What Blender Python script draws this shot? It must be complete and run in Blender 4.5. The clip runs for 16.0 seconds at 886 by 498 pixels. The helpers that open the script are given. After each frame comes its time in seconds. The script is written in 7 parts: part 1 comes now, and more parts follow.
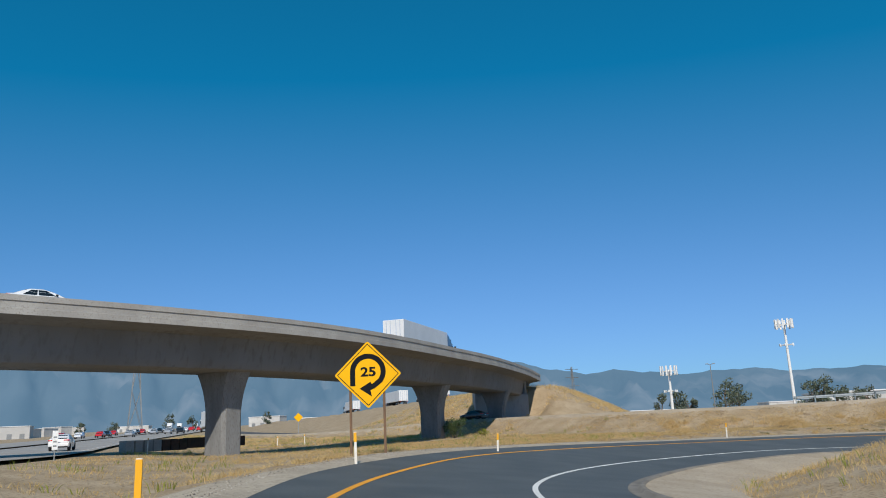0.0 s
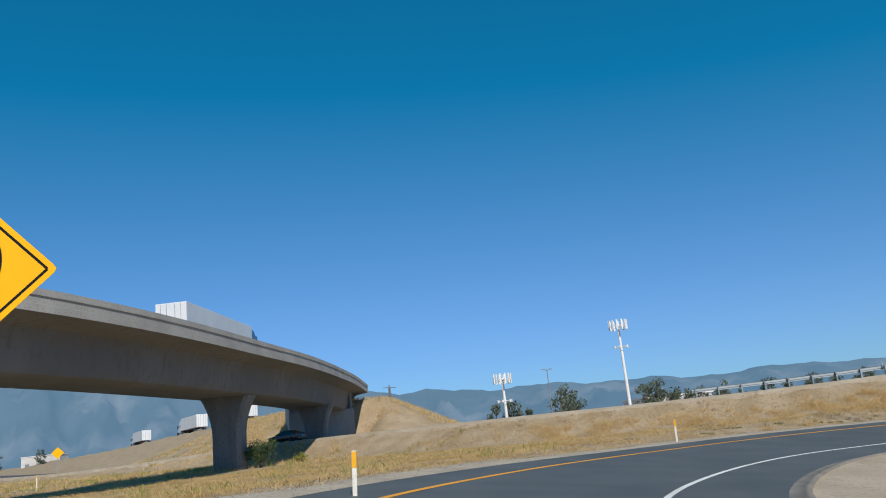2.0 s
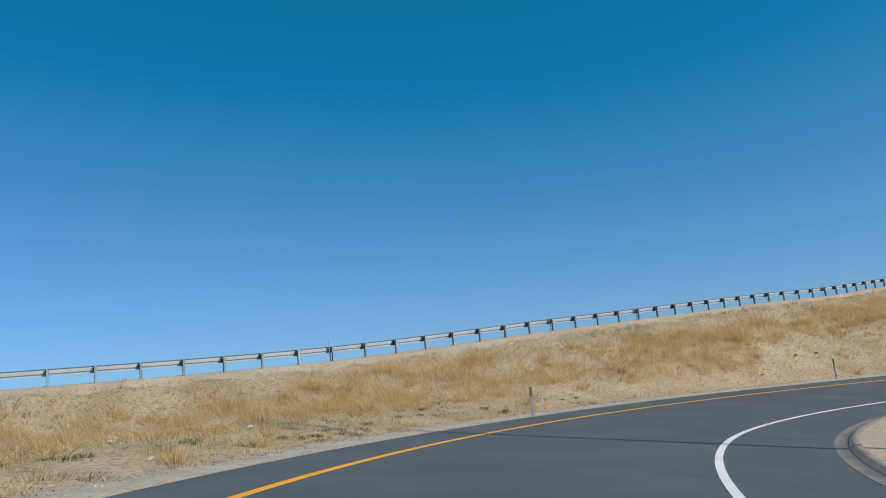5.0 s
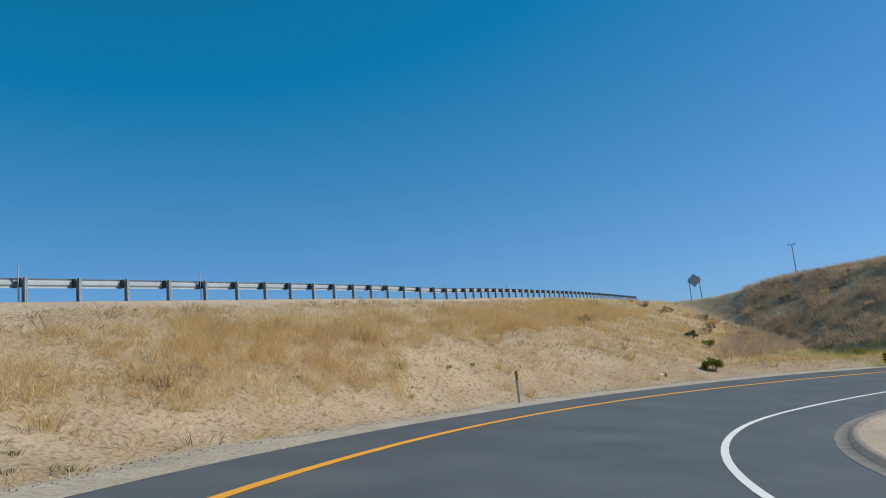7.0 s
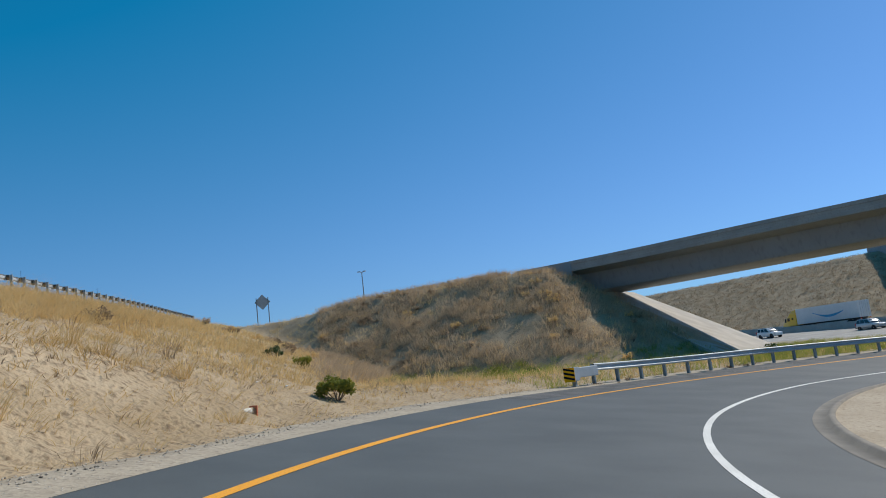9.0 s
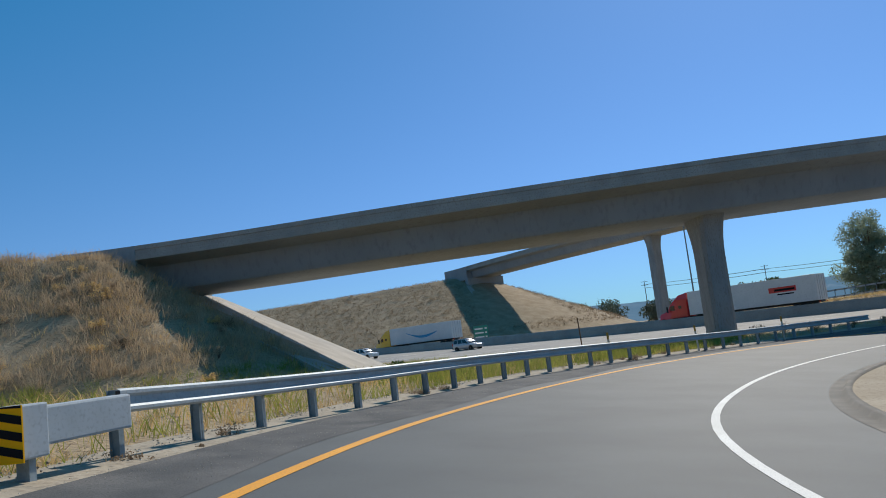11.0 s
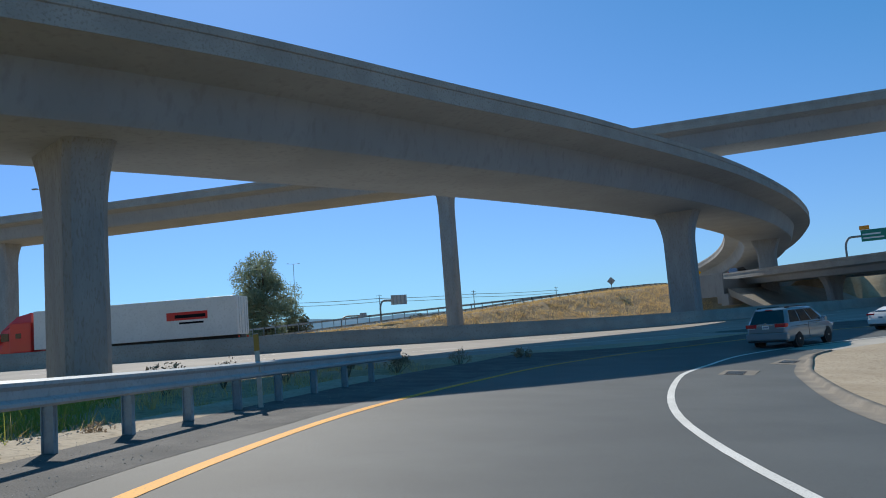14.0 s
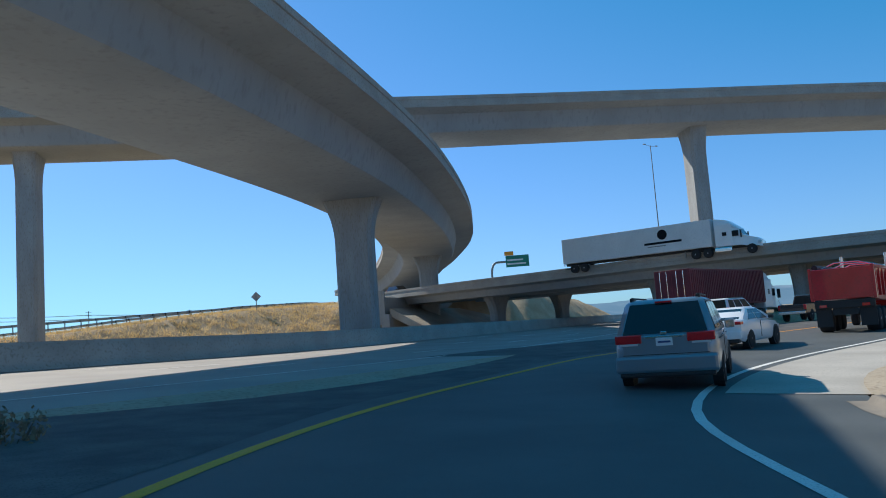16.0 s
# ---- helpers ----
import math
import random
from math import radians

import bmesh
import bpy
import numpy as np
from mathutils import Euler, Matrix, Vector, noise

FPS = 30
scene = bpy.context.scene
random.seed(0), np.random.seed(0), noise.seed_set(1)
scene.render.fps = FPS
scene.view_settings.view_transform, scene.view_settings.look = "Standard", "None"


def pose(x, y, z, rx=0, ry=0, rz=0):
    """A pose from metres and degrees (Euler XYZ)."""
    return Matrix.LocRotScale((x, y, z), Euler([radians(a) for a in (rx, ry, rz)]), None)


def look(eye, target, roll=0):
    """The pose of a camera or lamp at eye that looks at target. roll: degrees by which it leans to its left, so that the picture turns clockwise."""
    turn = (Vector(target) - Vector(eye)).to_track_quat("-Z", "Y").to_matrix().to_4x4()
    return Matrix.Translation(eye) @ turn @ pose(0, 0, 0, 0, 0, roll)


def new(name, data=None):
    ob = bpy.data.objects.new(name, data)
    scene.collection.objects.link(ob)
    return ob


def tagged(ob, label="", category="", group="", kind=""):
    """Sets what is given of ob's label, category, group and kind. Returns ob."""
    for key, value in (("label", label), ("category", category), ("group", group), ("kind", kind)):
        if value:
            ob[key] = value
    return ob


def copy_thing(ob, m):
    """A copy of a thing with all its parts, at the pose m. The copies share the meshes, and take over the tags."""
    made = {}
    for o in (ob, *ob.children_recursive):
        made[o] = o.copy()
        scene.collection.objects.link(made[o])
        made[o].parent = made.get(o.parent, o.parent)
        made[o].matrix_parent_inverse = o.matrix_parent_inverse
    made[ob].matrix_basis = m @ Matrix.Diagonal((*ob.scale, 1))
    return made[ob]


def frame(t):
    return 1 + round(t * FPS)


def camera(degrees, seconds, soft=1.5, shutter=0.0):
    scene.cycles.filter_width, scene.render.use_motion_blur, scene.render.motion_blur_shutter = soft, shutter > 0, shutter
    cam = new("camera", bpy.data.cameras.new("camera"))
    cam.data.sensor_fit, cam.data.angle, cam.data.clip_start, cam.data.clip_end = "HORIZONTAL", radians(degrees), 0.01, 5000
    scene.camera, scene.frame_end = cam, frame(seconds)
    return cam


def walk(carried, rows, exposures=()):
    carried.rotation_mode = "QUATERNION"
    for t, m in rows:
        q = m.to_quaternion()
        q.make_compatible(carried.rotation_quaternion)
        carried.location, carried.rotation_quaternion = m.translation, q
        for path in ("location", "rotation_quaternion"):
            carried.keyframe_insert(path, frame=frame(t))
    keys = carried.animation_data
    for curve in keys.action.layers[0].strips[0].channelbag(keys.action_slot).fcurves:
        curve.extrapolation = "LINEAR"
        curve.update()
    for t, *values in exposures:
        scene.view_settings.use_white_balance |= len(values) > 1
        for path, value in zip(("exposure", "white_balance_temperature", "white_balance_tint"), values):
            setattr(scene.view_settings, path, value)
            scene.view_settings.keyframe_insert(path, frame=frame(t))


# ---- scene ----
cam = camera(59.6, 16.0, 1.0)
PATH = [
    (0.0, pose(0.000, 0.000, 1.400, 103.24, 2.54, -0.00)),
    (0.5, pose(-0.248, 6.001, 1.350, 103.41, 3.31, -1.17)),
    (1.0, pose(-0.309, 11.987, 1.302, 103.64, 3.99, -3.62)),
    (1.5, pose(-0.035, 17.947, 1.251, 103.93, 4.89, -7.65)),
    (2.0, pose(0.743, 23.842, 1.192, 103.92, 5.72, -13.39)),
    (2.5, pose(2.178, 29.591, 1.123, 103.66, 6.67, -20.55)),
    (3.0, pose(4.351, 35.079, 1.046, 103.21, 7.26, -28.45)),
    (3.5, pose(7.255, 40.194, 0.965, 102.27, 7.29, -36.40)),
    (4.0, pose(10.820, 44.854, 0.883, 101.31, 6.86, -44.12)),
    (4.5, pose(14.968, 48.998, 0.801, 100.72, 6.23, -51.65)),
    (5.0, pose(19.628, 52.564, 0.716, 100.44, 5.70, -59.25)),
    (5.5, pose(24.732, 55.478, 0.628, 99.93, 5.69, -67.09)),
    (6.0, pose(30.203, 57.661, 0.534, 99.65, 5.67, -75.12)),
    (6.5, pose(35.939, 59.057, 0.432, 99.54, 5.56, -83.28)),
    (7.0, pose(41.833, 59.618, 0.325, 99.49, 5.47, -91.59)),
    (7.5, pose(47.764, 59.316, 0.213, 99.49, 5.62, -99.93)),
    (8.0, pose(53.603, 58.162, 0.097, 99.39, 6.21, -108.14)),
    (8.5, pose(59.225, 56.195, -0.024, 99.15, 6.47, -116.08)),
    (9.0, pose(64.528, 53.488, -0.151, 98.78, 6.67, -123.69)),
    (9.5, pose(69.423, 50.114, -0.278, 98.37, 6.97, -131.19)),
    (10.0, pose(73.829, 46.136, -0.401, 97.90, 7.39, -138.68)),
    (10.5, pose(77.669, 41.621, -0.516, 97.44, 7.37, -146.33)),
    (11.0, pose(80.854, 36.635, -0.627, 97.02, 6.80, -154.30)),
    (11.5, pose(83.300, 31.261, -0.767, 96.74, 6.08, -162.48)),
    (12.0, pose(84.958, 25.598, -0.918, 96.60, 5.60, -170.66)),
    (12.5, pose(85.823, 19.756, -1.075, 96.52, 5.62, -178.36)),
    (13.0, pose(85.932, 13.832, -1.234, 96.33, 5.46, -185.59)),
    (13.5, pose(85.328, 7.913, -1.390, 96.15, 5.03, -192.22)),
    (14.0, pose(84.063, 2.084, -1.537, 95.94, 4.40, -198.40)),
    (14.5, pose(82.174, -3.570, -1.671, 95.88, 3.96, -204.57)),
    (15.0, pose(79.682, -8.964, -1.795, 95.88, 3.66, -210.96)),
    (15.5, pose(76.612, -14.019, -1.912, 95.92, 3.83, -217.71)),
    (16.0, pose(72.977, -18.645, -2.025, 95.92, 4.16, -224.83)),
]
EXPOSURES = [(0.0, -0.05), (5.5, 0.03), (9.5, 0.0), (12.5, -0.17), (13.5, -0.02), (14.5, 0.18), (16.0, 0.40)]
walk(cam, PATH, EXPOSURES)

# ---- world, sun ----
SUN_EL, SUN_AZ = radians(40.3), radians(181.5)   # azimuth clockwise from +y
world = bpy.data.worlds.new("sky")
world.use_nodes = True
scene.world = world
wn, wl = world.node_tree.nodes, world.node_tree.links
bg = wn["Background"]
sky = wn.new("ShaderNodeTexSky")
sky.sky_type = "NISHITA"
sky.sun_disc = False
sky.sun_elevation, sky.sun_rotation = SUN_EL, SUN_AZ
sky.air_density, sky.dust_density, sky.ozone_density, sky.altitude = 1.0, 0.35, 3.0, 350.0
SKY_STRENGTH = 0.085
# deep clear-sky blue: each channel of the sky gets its own gain and falloff towards the zenith
sep = wn.new("ShaderNodeSeparateColor")
com = wn.new("ShaderNodeCombineColor")
wl.new(sky.outputs["Color"], sep.inputs["Color"])


def sky_math(op, a, b):
    m = wn.new("ShaderNodeMath")
    m.operation = op
    for k, v in ((0, a), (1, b)):
        if isinstance(v, float):
            m.inputs[k].default_value = v
        else:
            wl.new(v, m.inputs[k])
    return m.outputs[0]


for ch, gain, power in (("Green", 0.715, 0.78), ("Blue", 1.19, 0.93)):
    wl.new(sky_math("MULTIPLY", sky_math("POWER", sky_math("MULTIPLY", sep.outputs[ch], SKY_STRENGTH), power), gain), com.inputs[ch])
# red is nearly lost in the deep blue and levels off in the bright haze near the horizon: r * k / (r + k)
red = sky_math("MAXIMUM", sky_math("MULTIPLY", sky_math("SUBTRACT", sky_math("MULTIPLY", sep.outputs["Red"], SKY_STRENGTH), 0.0965), 1.15), 0.004)
wl.new(sky_math("MULTIPLY", sky_math("DIVIDE", red, sky_math("ADD", red, 0.5)), 0.5), com.inputs["Red"])
wl.new(com.outputs["Color"], bg.inputs["Color"])
bg.inputs["Strength"].default_value = 1.0
sun = new("sun", bpy.data.lights.new("sun", "SUN"))
sun.data.energy, sun.data.angle, sun.data.color = 4.2, radians(0.55), (1.0, 0.93, 0.82)
sun_way = Vector((math.sin(SUN_AZ) * math.cos(SUN_EL), math.cos(SUN_AZ) * math.cos(SUN_EL), math.sin(SUN_EL)))
sun.matrix_world = look(sun_way * 200, (0, 0, 0))


# ---- materials ----
def mat(name, a, b=None, scale=3.0, fine=40.0, rough=0.8, metal=0.0, bump=0.0, dist=0.02, c=None, stretch=(1, 1, 1), spec=0.4, coat=0.0, vary=0.0, through_light=0.0):
    """Two-scale noise material: a and b mix on the large scale, c speckles on the fine scale."""
    m = bpy.data.materials.new(name)
    m.use_nodes = True
    n, l = m.node_tree.nodes, m.node_tree.links
    p = n["Principled BSDF"]
    p.inputs["Roughness"].default_value = rough
    p.inputs["Metallic"].default_value = metal
    p.inputs["Specular IOR Level"].default_value = spec
    p.inputs["Coat Weight"].default_value = coat
    b = b or tuple(v * 0.8 for v in a)
    tc = n.new("ShaderNodeTexCoord")
    mp = n.new("ShaderNodeMapping")
    mp.inputs["Scale"].default_value = stretch
    l.new(tc.outputs["Object"], mp.inputs["Vector"])
    big = n.new("ShaderNodeTexNoise")
    big.inputs["Scale"].default_value, big.inputs["Detail"].default_value = 1.0 / scale, 6.0
    small = n.new("ShaderNodeTexNoise")
    small.inputs["Scale"].default_value, small.inputs["Detail"].default_value = fine, 4.0
    for t in (big, small):
        l.new(mp.outputs["Vector"], t.inputs["Vector"])
    ramp = n.new("ShaderNodeMapRange")
    ramp.inputs["From Min"].default_value, ramp.inputs["From Max"].default_value = 0.35, 0.65
    l.new(big.outputs["Fac"], ramp.inputs["Value"])
    mix = n.new("ShaderNodeMix")
    mix.data_type = "RGBA"
    mix.inputs["A"].default_value, mix.inputs["B"].default_value = (*a, 1), (*b, 1)
    l.new(ramp.outputs["Result"], mix.inputs["Factor"])
    out = mix.outputs["Result"]
    ramp2 = n.new("ShaderNodeMapRange")
    ramp2.inputs["From Min"].default_value, ramp2.inputs["From Max"].default_value = 0.52, 0.72
    l.new(small.outputs["Fac"], ramp2.inputs["Value"])
    mix2 = n.new("ShaderNodeMix")
    mix2.data_type = "RGBA"
    c = c or tuple(v * 0.72 for v in a)
    mix2.inputs["B"].default_value = (*c, 1)
    l.new(ramp2.outputs["Result"], mix2.inputs["Factor"])
    l.new(out, mix2.inputs["A"])
    out = mix2.outputs["Result"]
    if vary:
        oi = n.new("ShaderNodeObjectInfo")
        hsv = n.new("ShaderNodeHueSaturation")
        mr = n.new("ShaderNodeMapRange")
        mr.inputs["To Min"].default_value, mr.inputs["To Max"].default_value = 1 - vary, 1 + vary
        l.new(oi.outputs["Random"], mr.inputs["Value"])
        l.new(mr.outputs["Result"], hsv.inputs["Value"])
        l.new(out, hsv.inputs["Color"])
        out = hsv.outputs["Color"]
    l.new(out, p.inputs["Base Color"])
    if through_light:
        tr = n.new("ShaderNodeBsdfTranslucent")
        ms = n.new("ShaderNodeMixShader")
        ms.inputs["Fac"].default_value = through_light
        l.new(out, tr.inputs["Color"])
        l.new(p.outputs["BSDF"], ms.inputs[1])
        l.new(tr.outputs["BSDF"], ms.inputs[2])
        l.new(ms.outputs["Shader"], n["Material Output"].inputs["Surface"])
    if bump:
        bp = n.new("ShaderNodeBump")
        bp.inputs["Strength"].default_value, bp.inputs["Distance"].default_value = bump, dist
        l.new(small.outputs["Fac"], bp.inputs["Height"])
        l.new(bp.outputs["Normal"], p.inputs["Normal"])
    return m


def flat(name, a, rough=0.5, metal=0.0, coat=0.0, emit=0.0, spec=0.5):
    m = bpy.data.materials.new(name)
    m.use_nodes = True
    p = m.node_tree.nodes["Principled BSDF"]
    p.inputs["Base Color"].default_value = (*a, 1)
    p.inputs["Roughness"].default_value, p.inputs["Metallic"].default_value = rough, metal
    p.inputs["Coat Weight"].default_value = coat
    p.inputs["Specular IOR Level"].default_value = spec
    if emit:
        p.inputs["Emission Color"].default_value = (*a, 1)
        p.inputs["Emission Strength"].default_value = emit
    return m


M = {}
M["ground"] = mat("dry_ground", (0.33, 0.245, 0.145), (0.43, 0.335, 0.22), 2.2, 6.5, 0.95, bump=1.0, dist=0.09, c=(0.17, 0.115, 0.066))
M["dirt"] = mat("pale_dirt", (0.44, 0.365, 0.27), (0.36, 0.29, 0.205), 2.5, 9.0, 0.95, bump=0.5, dist=0.05, c=(0.25, 0.195, 0.135))
M["gravel"] = mat("grey_gravel_verge", (0.44, 0.375, 0.285), (0.35, 0.295, 0.222), 1.2, 9.0, 0.95, bump=0.7, dist=0.04, c=(0.23, 0.195, 0.145))
M["asphalt"] = mat("asphalt", (0.080, 0.089, 0.090), (0.106, 0.116, 0.116), 2.2, 90.0, 0.70, bump=0.25, dist=0.006, c=(0.052, 0.057, 0.057), spec=0.28)
M["asphalt_old"] = mat("worn_asphalt", (0.060, 0.064, 0.066), (0.125, 0.122, 0.118), 0.9, 38.0, 0.88, bump=0.6, dist=0.012, c=(0.04, 0.042, 0.044))
M["freeway"] = mat("freeway_concrete", (0.36, 0.34, 0.31), (0.28, 0.265, 0.245), 3.0, 25.0, 0.85, bump=0.15, dist=0.01, stretch=(1, 1, 1))
M["concrete"] = mat("bridge_concrete", (0.325, 0.348, 0.360), (0.282, 0.304, 0.315), 4.0, 2.6, 0.85, bump=0.05, dist=0.02, c=(0.265, 0.280, 0.286), stretch=(1, 1, 0.35))
M["barrier"] = mat("barrier_concrete", (0.41, 0.395, 0.365), (0.33, 0.315, 0.29), 2.0, 9.0, 0.85, bump=0.12, dist=0.015, c=(0.27, 0.25, 0.22))
M["column"] = mat("column_concrete", (0.345, 0.362, 0.365), (0.28, 0.293, 0.296), 1.6, 6.0, 0.85, bump=0.12, dist=0.02, c=(0.25, 0.235, 0.215), stretch=(2, 2, 0.5))
# darker copies of the bridge and column concrete, for the overpass
M["concrete_dark"] = mat("dark_bridge_concrete", (0.200, 0.203, 0.203), (0.165, 0.166, 0.164), 4.0, 2.6, 0.88, bump=0.05, dist=0.02, c=(0.150, 0.146, 0.140), stretch=(1, 1, 0.35))
M["column_dark"] = mat("dark_column_concrete", (0.235, 0.238, 0.235), (0.185, 0.186, 0.182), 1.6, 6.0, 0.88, bump=0.12, dist=0.02, c=(0.15, 0.142, 0.13), stretch=(2, 2, 0.5))
M["kerb"] = mat("kerb_concrete", (0.25, 0.222, 0.185), (0.17, 0.152, 0.128), 1.0, 25.0, 0.9, bump=0.3, dist=0.01)
M["apron"] = mat("apron_concrete", (0.46, 0.43, 0.38), (0.36, 0.335, 0.295), 2.0, 18.0, 0.88, bump=0.2, dist=0.01)
M["yellow"] = mat("yellow_paint", (0.88, 0.378, 0.018), (0.78, 0.330, 0.016), 1.5, 45.0, 0.7, c=(0.50, 0.26, 0.035))
M["white"] = mat("white_road_paint", (0.78, 0.77, 0.73), (0.66, 0.65, 0.61), 1.5, 45.0, 0.7, c=(0.45, 0.44, 0.41))
M["steel"] = mat("galvanised_steel", (0.45, 0.50, 0.53), (0.38, 0.425, 0.45), 0.7, 20.0, 0.58, 0.2, c=(0.33, 0.365, 0.385), vary=0.08)
M["post_steel"] = mat("post_steel", (0.30, 0.37, 0.41), (0.235, 0.29, 0.32), 0.3, 18.0, 0.6, 0.1, vary=0.15)
M["block"] = mat("plastic_blockout", (0.05, 0.052, 0.055), (0.035, 0.036, 0.038), 0.3, 30.0, 0.7)
M["wood"] = mat("weathered_wood_post", (0.20, 0.12, 0.07), (0.13, 0.08, 0.05), 0.5, 30.0, 0.85, bump=0.4, dist=0.006, stretch=(4, 4, 0.5))
M["sign_yellow"] = mat("yellow_sign_sheeting", (0.92, 0.47, 0.004), (0.88, 0.44, 0.004), 0.8, 60.0, 0.6, c=(0.89, 0.45, 0.004), spec=0.15)
M["sign_black"] = flat("black_sign_film", (0.010, 0.012, 0.016), 0.8, spec=0.1)
M["sign_green"] = flat("green_sign_sheeting", (0.01, 0.21, 0.15), 0.45)
M["sign_white"] = flat("white_sign_film", (0.75, 0.76, 0.75), 0.5)
M["sign_back"] = mat("bare_aluminium", (0.46, 0.48, 0.49), (0.38, 0.40, 0.41), 0.6, 12.0, 0.5, 0.3)
M["sign_orange"] = flat("orange_sign_sheeting", (0.85, 0.30, 0.02), 0.5)
M["marker"] = mat("white_plastic_post", (0.78, 0.75, 0.68), (0.68, 0.64, 0.55), 0.4, 20.0, 0.6)
M["marker_brown"] = mat("grey_brown_post", (0.60, 0.57, 0.51), (0.50, 0.47, 0.41), 0.4, 20.0, 0.7)
# browner amber: the shaded side of these reflectors is put into the colour
M["reflector_shaded"] = flat("shaded_amber_reflector", (0.40, 0.22, 0.03), 0.5)
M["reflector"] = flat("amber_reflector", (0.85, 0.42, 0.02), 0.35)
M["straw"] = mat("dry_grass_blades", (0.72, 0.52, 0.25), (0.58, 0.39, 0.16), 4.0, 1.2, 0.9, c=(0.66, 0.52, 0.30), through_light=0.4, spec=0.1)
M["weed"] = mat("dry_weed_stalks", (0.74, 0.54, 0.26), (0.62, 0.43, 0.19), 3.0, 2.0, 0.9, c=(0.80, 0.64, 0.36), through_light=0.4, spec=0.1)
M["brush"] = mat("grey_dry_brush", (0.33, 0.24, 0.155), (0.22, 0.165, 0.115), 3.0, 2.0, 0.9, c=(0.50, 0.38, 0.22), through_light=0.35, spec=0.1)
M["hill_brush"] = mat("pale_dead_brush", (0.56, 0.43, 0.29), (0.42, 0.32, 0.215), 3.0, 2.0, 0.9, c=(0.66, 0.52, 0.34), through_light=0.4, spec=0.1)
M["green_weed"] = mat("green_weeds", (0.22, 0.27, 0.055), (0.36, 0.36, 0.08), 2.0, 3.0, 0.85, c=(0.48, 0.44, 0.11), through_light=0.4, spec=0.1)
M["green_mat"] = mat("creeping_weeds", (0.13, 0.14, 0.055), (0.20, 0.19, 0.08), 2.0, 3.0, 0.85, c=(0.27, 0.24, 0.10), through_light=0.3, spec=0.1)
M["clod"] = mat("dirt_clod", (0.36, 0.27, 0.165), (0.24, 0.175, 0.105), 0.8, 12.0, 0.95, c=(0.17, 0.12, 0.07))
M["pale_stalk"] = mat("bleached_stalks", (0.78, 0.64, 0.43), (0.66, 0.51, 0.32), 1.0, 4.0, 0.9, c=(0.56, 0.42, 0.25), through_light=0.2, spec=0.1)
M["leaf"] = mat("tree_leaves", (0.085, 0.125, 0.045), (0.06, 0.095, 0.035), 2.0, 3.0, 0.7, c=(0.14, 0.17, 0.07), through_light=0.25, spec=0.2)
# paler, greyer leaf colour for the trees farther off
M["leaf_far"] = mat("grey_green_leaves", (0.135, 0.16, 0.115), (0.10, 0.125, 0.085), 3.0, 1.0, 0.8, c=(0.18, 0.20, 0.145), through_light=0.25, spec=0.2)
M["bark"] = mat("bark", (0.20, 0.15, 0.11), (0.13, 0.10, 0.075), 0.6, 14.0, 0.9, bump=0.5, dist=0.02)
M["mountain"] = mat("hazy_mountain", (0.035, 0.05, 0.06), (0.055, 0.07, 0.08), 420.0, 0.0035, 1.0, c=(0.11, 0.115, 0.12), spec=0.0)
hz = M["mountain"].node_tree.nodes["Principled BSDF"]   # haze over kilometres of air, put into the material as a bluish glow
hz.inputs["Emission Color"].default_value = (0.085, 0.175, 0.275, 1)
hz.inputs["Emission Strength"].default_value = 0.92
M["tyre"] = mat("tyre_rubber", (0.022, 0.022, 0.024), (0.03, 0.03, 0.032), 0.3, 40.0, 0.85)
M["rim"] = flat("alloy_rim", (0.55, 0.56, 0.58), 0.3, 0.9)
M["rim_dark"] = flat("dark_alloy_rim", (0.09, 0.09, 0.10), 0.35, 0.8)
M["glass"] = flat("tinted_glass", (0.012, 0.016, 0.020), 0.06, 0.0, 0.3, spec=0.6)
M["trim"] = flat("black_trim", (0.02, 0.02, 0.022), 0.6)
M["van_paint"] = flat("slate_grey_metallic", (0.22, 0.285, 0.33), 0.32, 0.5, 0.7)
M["white_paint"] = flat("white_car_paint", (0.80, 0.81, 0.82), 0.28, 0.0, 0.7)
M["black_paint"] = flat("black_car_paint", (0.016, 0.018, 0.022), 0.25, 0.1, 0.7)
M["silver_paint"] = flat("silver_car_paint", (0.50, 0.51, 0.52), 0.3, 0.5, 0.6)
M["red_paint"] = mat("red_truck_paint", (0.55, 0.018, 0.028), (0.46, 0.014, 0.022), 0.8, 8.0, 0.35, coat=0.4, c=(0.40, 0.02, 0.025))
M["cab_red"] = flat("bright_red_cab_paint", (0.62, 0.02, 0.02), 0.3, 0.0, 0.6)
M["blue_paint"] = flat("dark_blue_cab_paint", (0.02, 0.06, 0.14), 0.3, 0.0, 0.6)
M["yellow_paint"] = flat("yellow_cab_paint", (0.80, 0.46, 0.02), 0.35, 0.0, 0.5)
M["maroon"] = mat("maroon_container_paint", (0.17, 0.028, 0.042), (0.13, 0.022, 0.033), 1.5, 10.0, 0.5, c=(0.10, 0.02, 0.03))
M["trailer"] = mat("white_trailer_panel", (0.74, 0.75, 0.75), (0.66, 0.67, 0.67), 2.5, 6.0, 0.4, c=(0.62, 0.63, 0.63))
M["tail_red"] = flat("red_tail_lens", (0.62, 0.012, 0.018), 0.2, 0.0, 0.5)
M["tail_clear"] = flat("clear_lens", (0.62, 0.60, 0.60), 0.2, 0.0, 0.5)
M["amber"] = flat("amber_lens", (0.8, 0.3, 0.02), 0.25)
M["plate"] = flat("white_plate", (0.74, 0.75, 0.76), 0.5)
M["plate_ink"] = flat("dark_blue_plate_ink", (0.05, 0.08, 0.22), 0.5)
M["chrome"] = flat("chrome", (0.75, 0.75, 0.76), 0.15, 1.0)
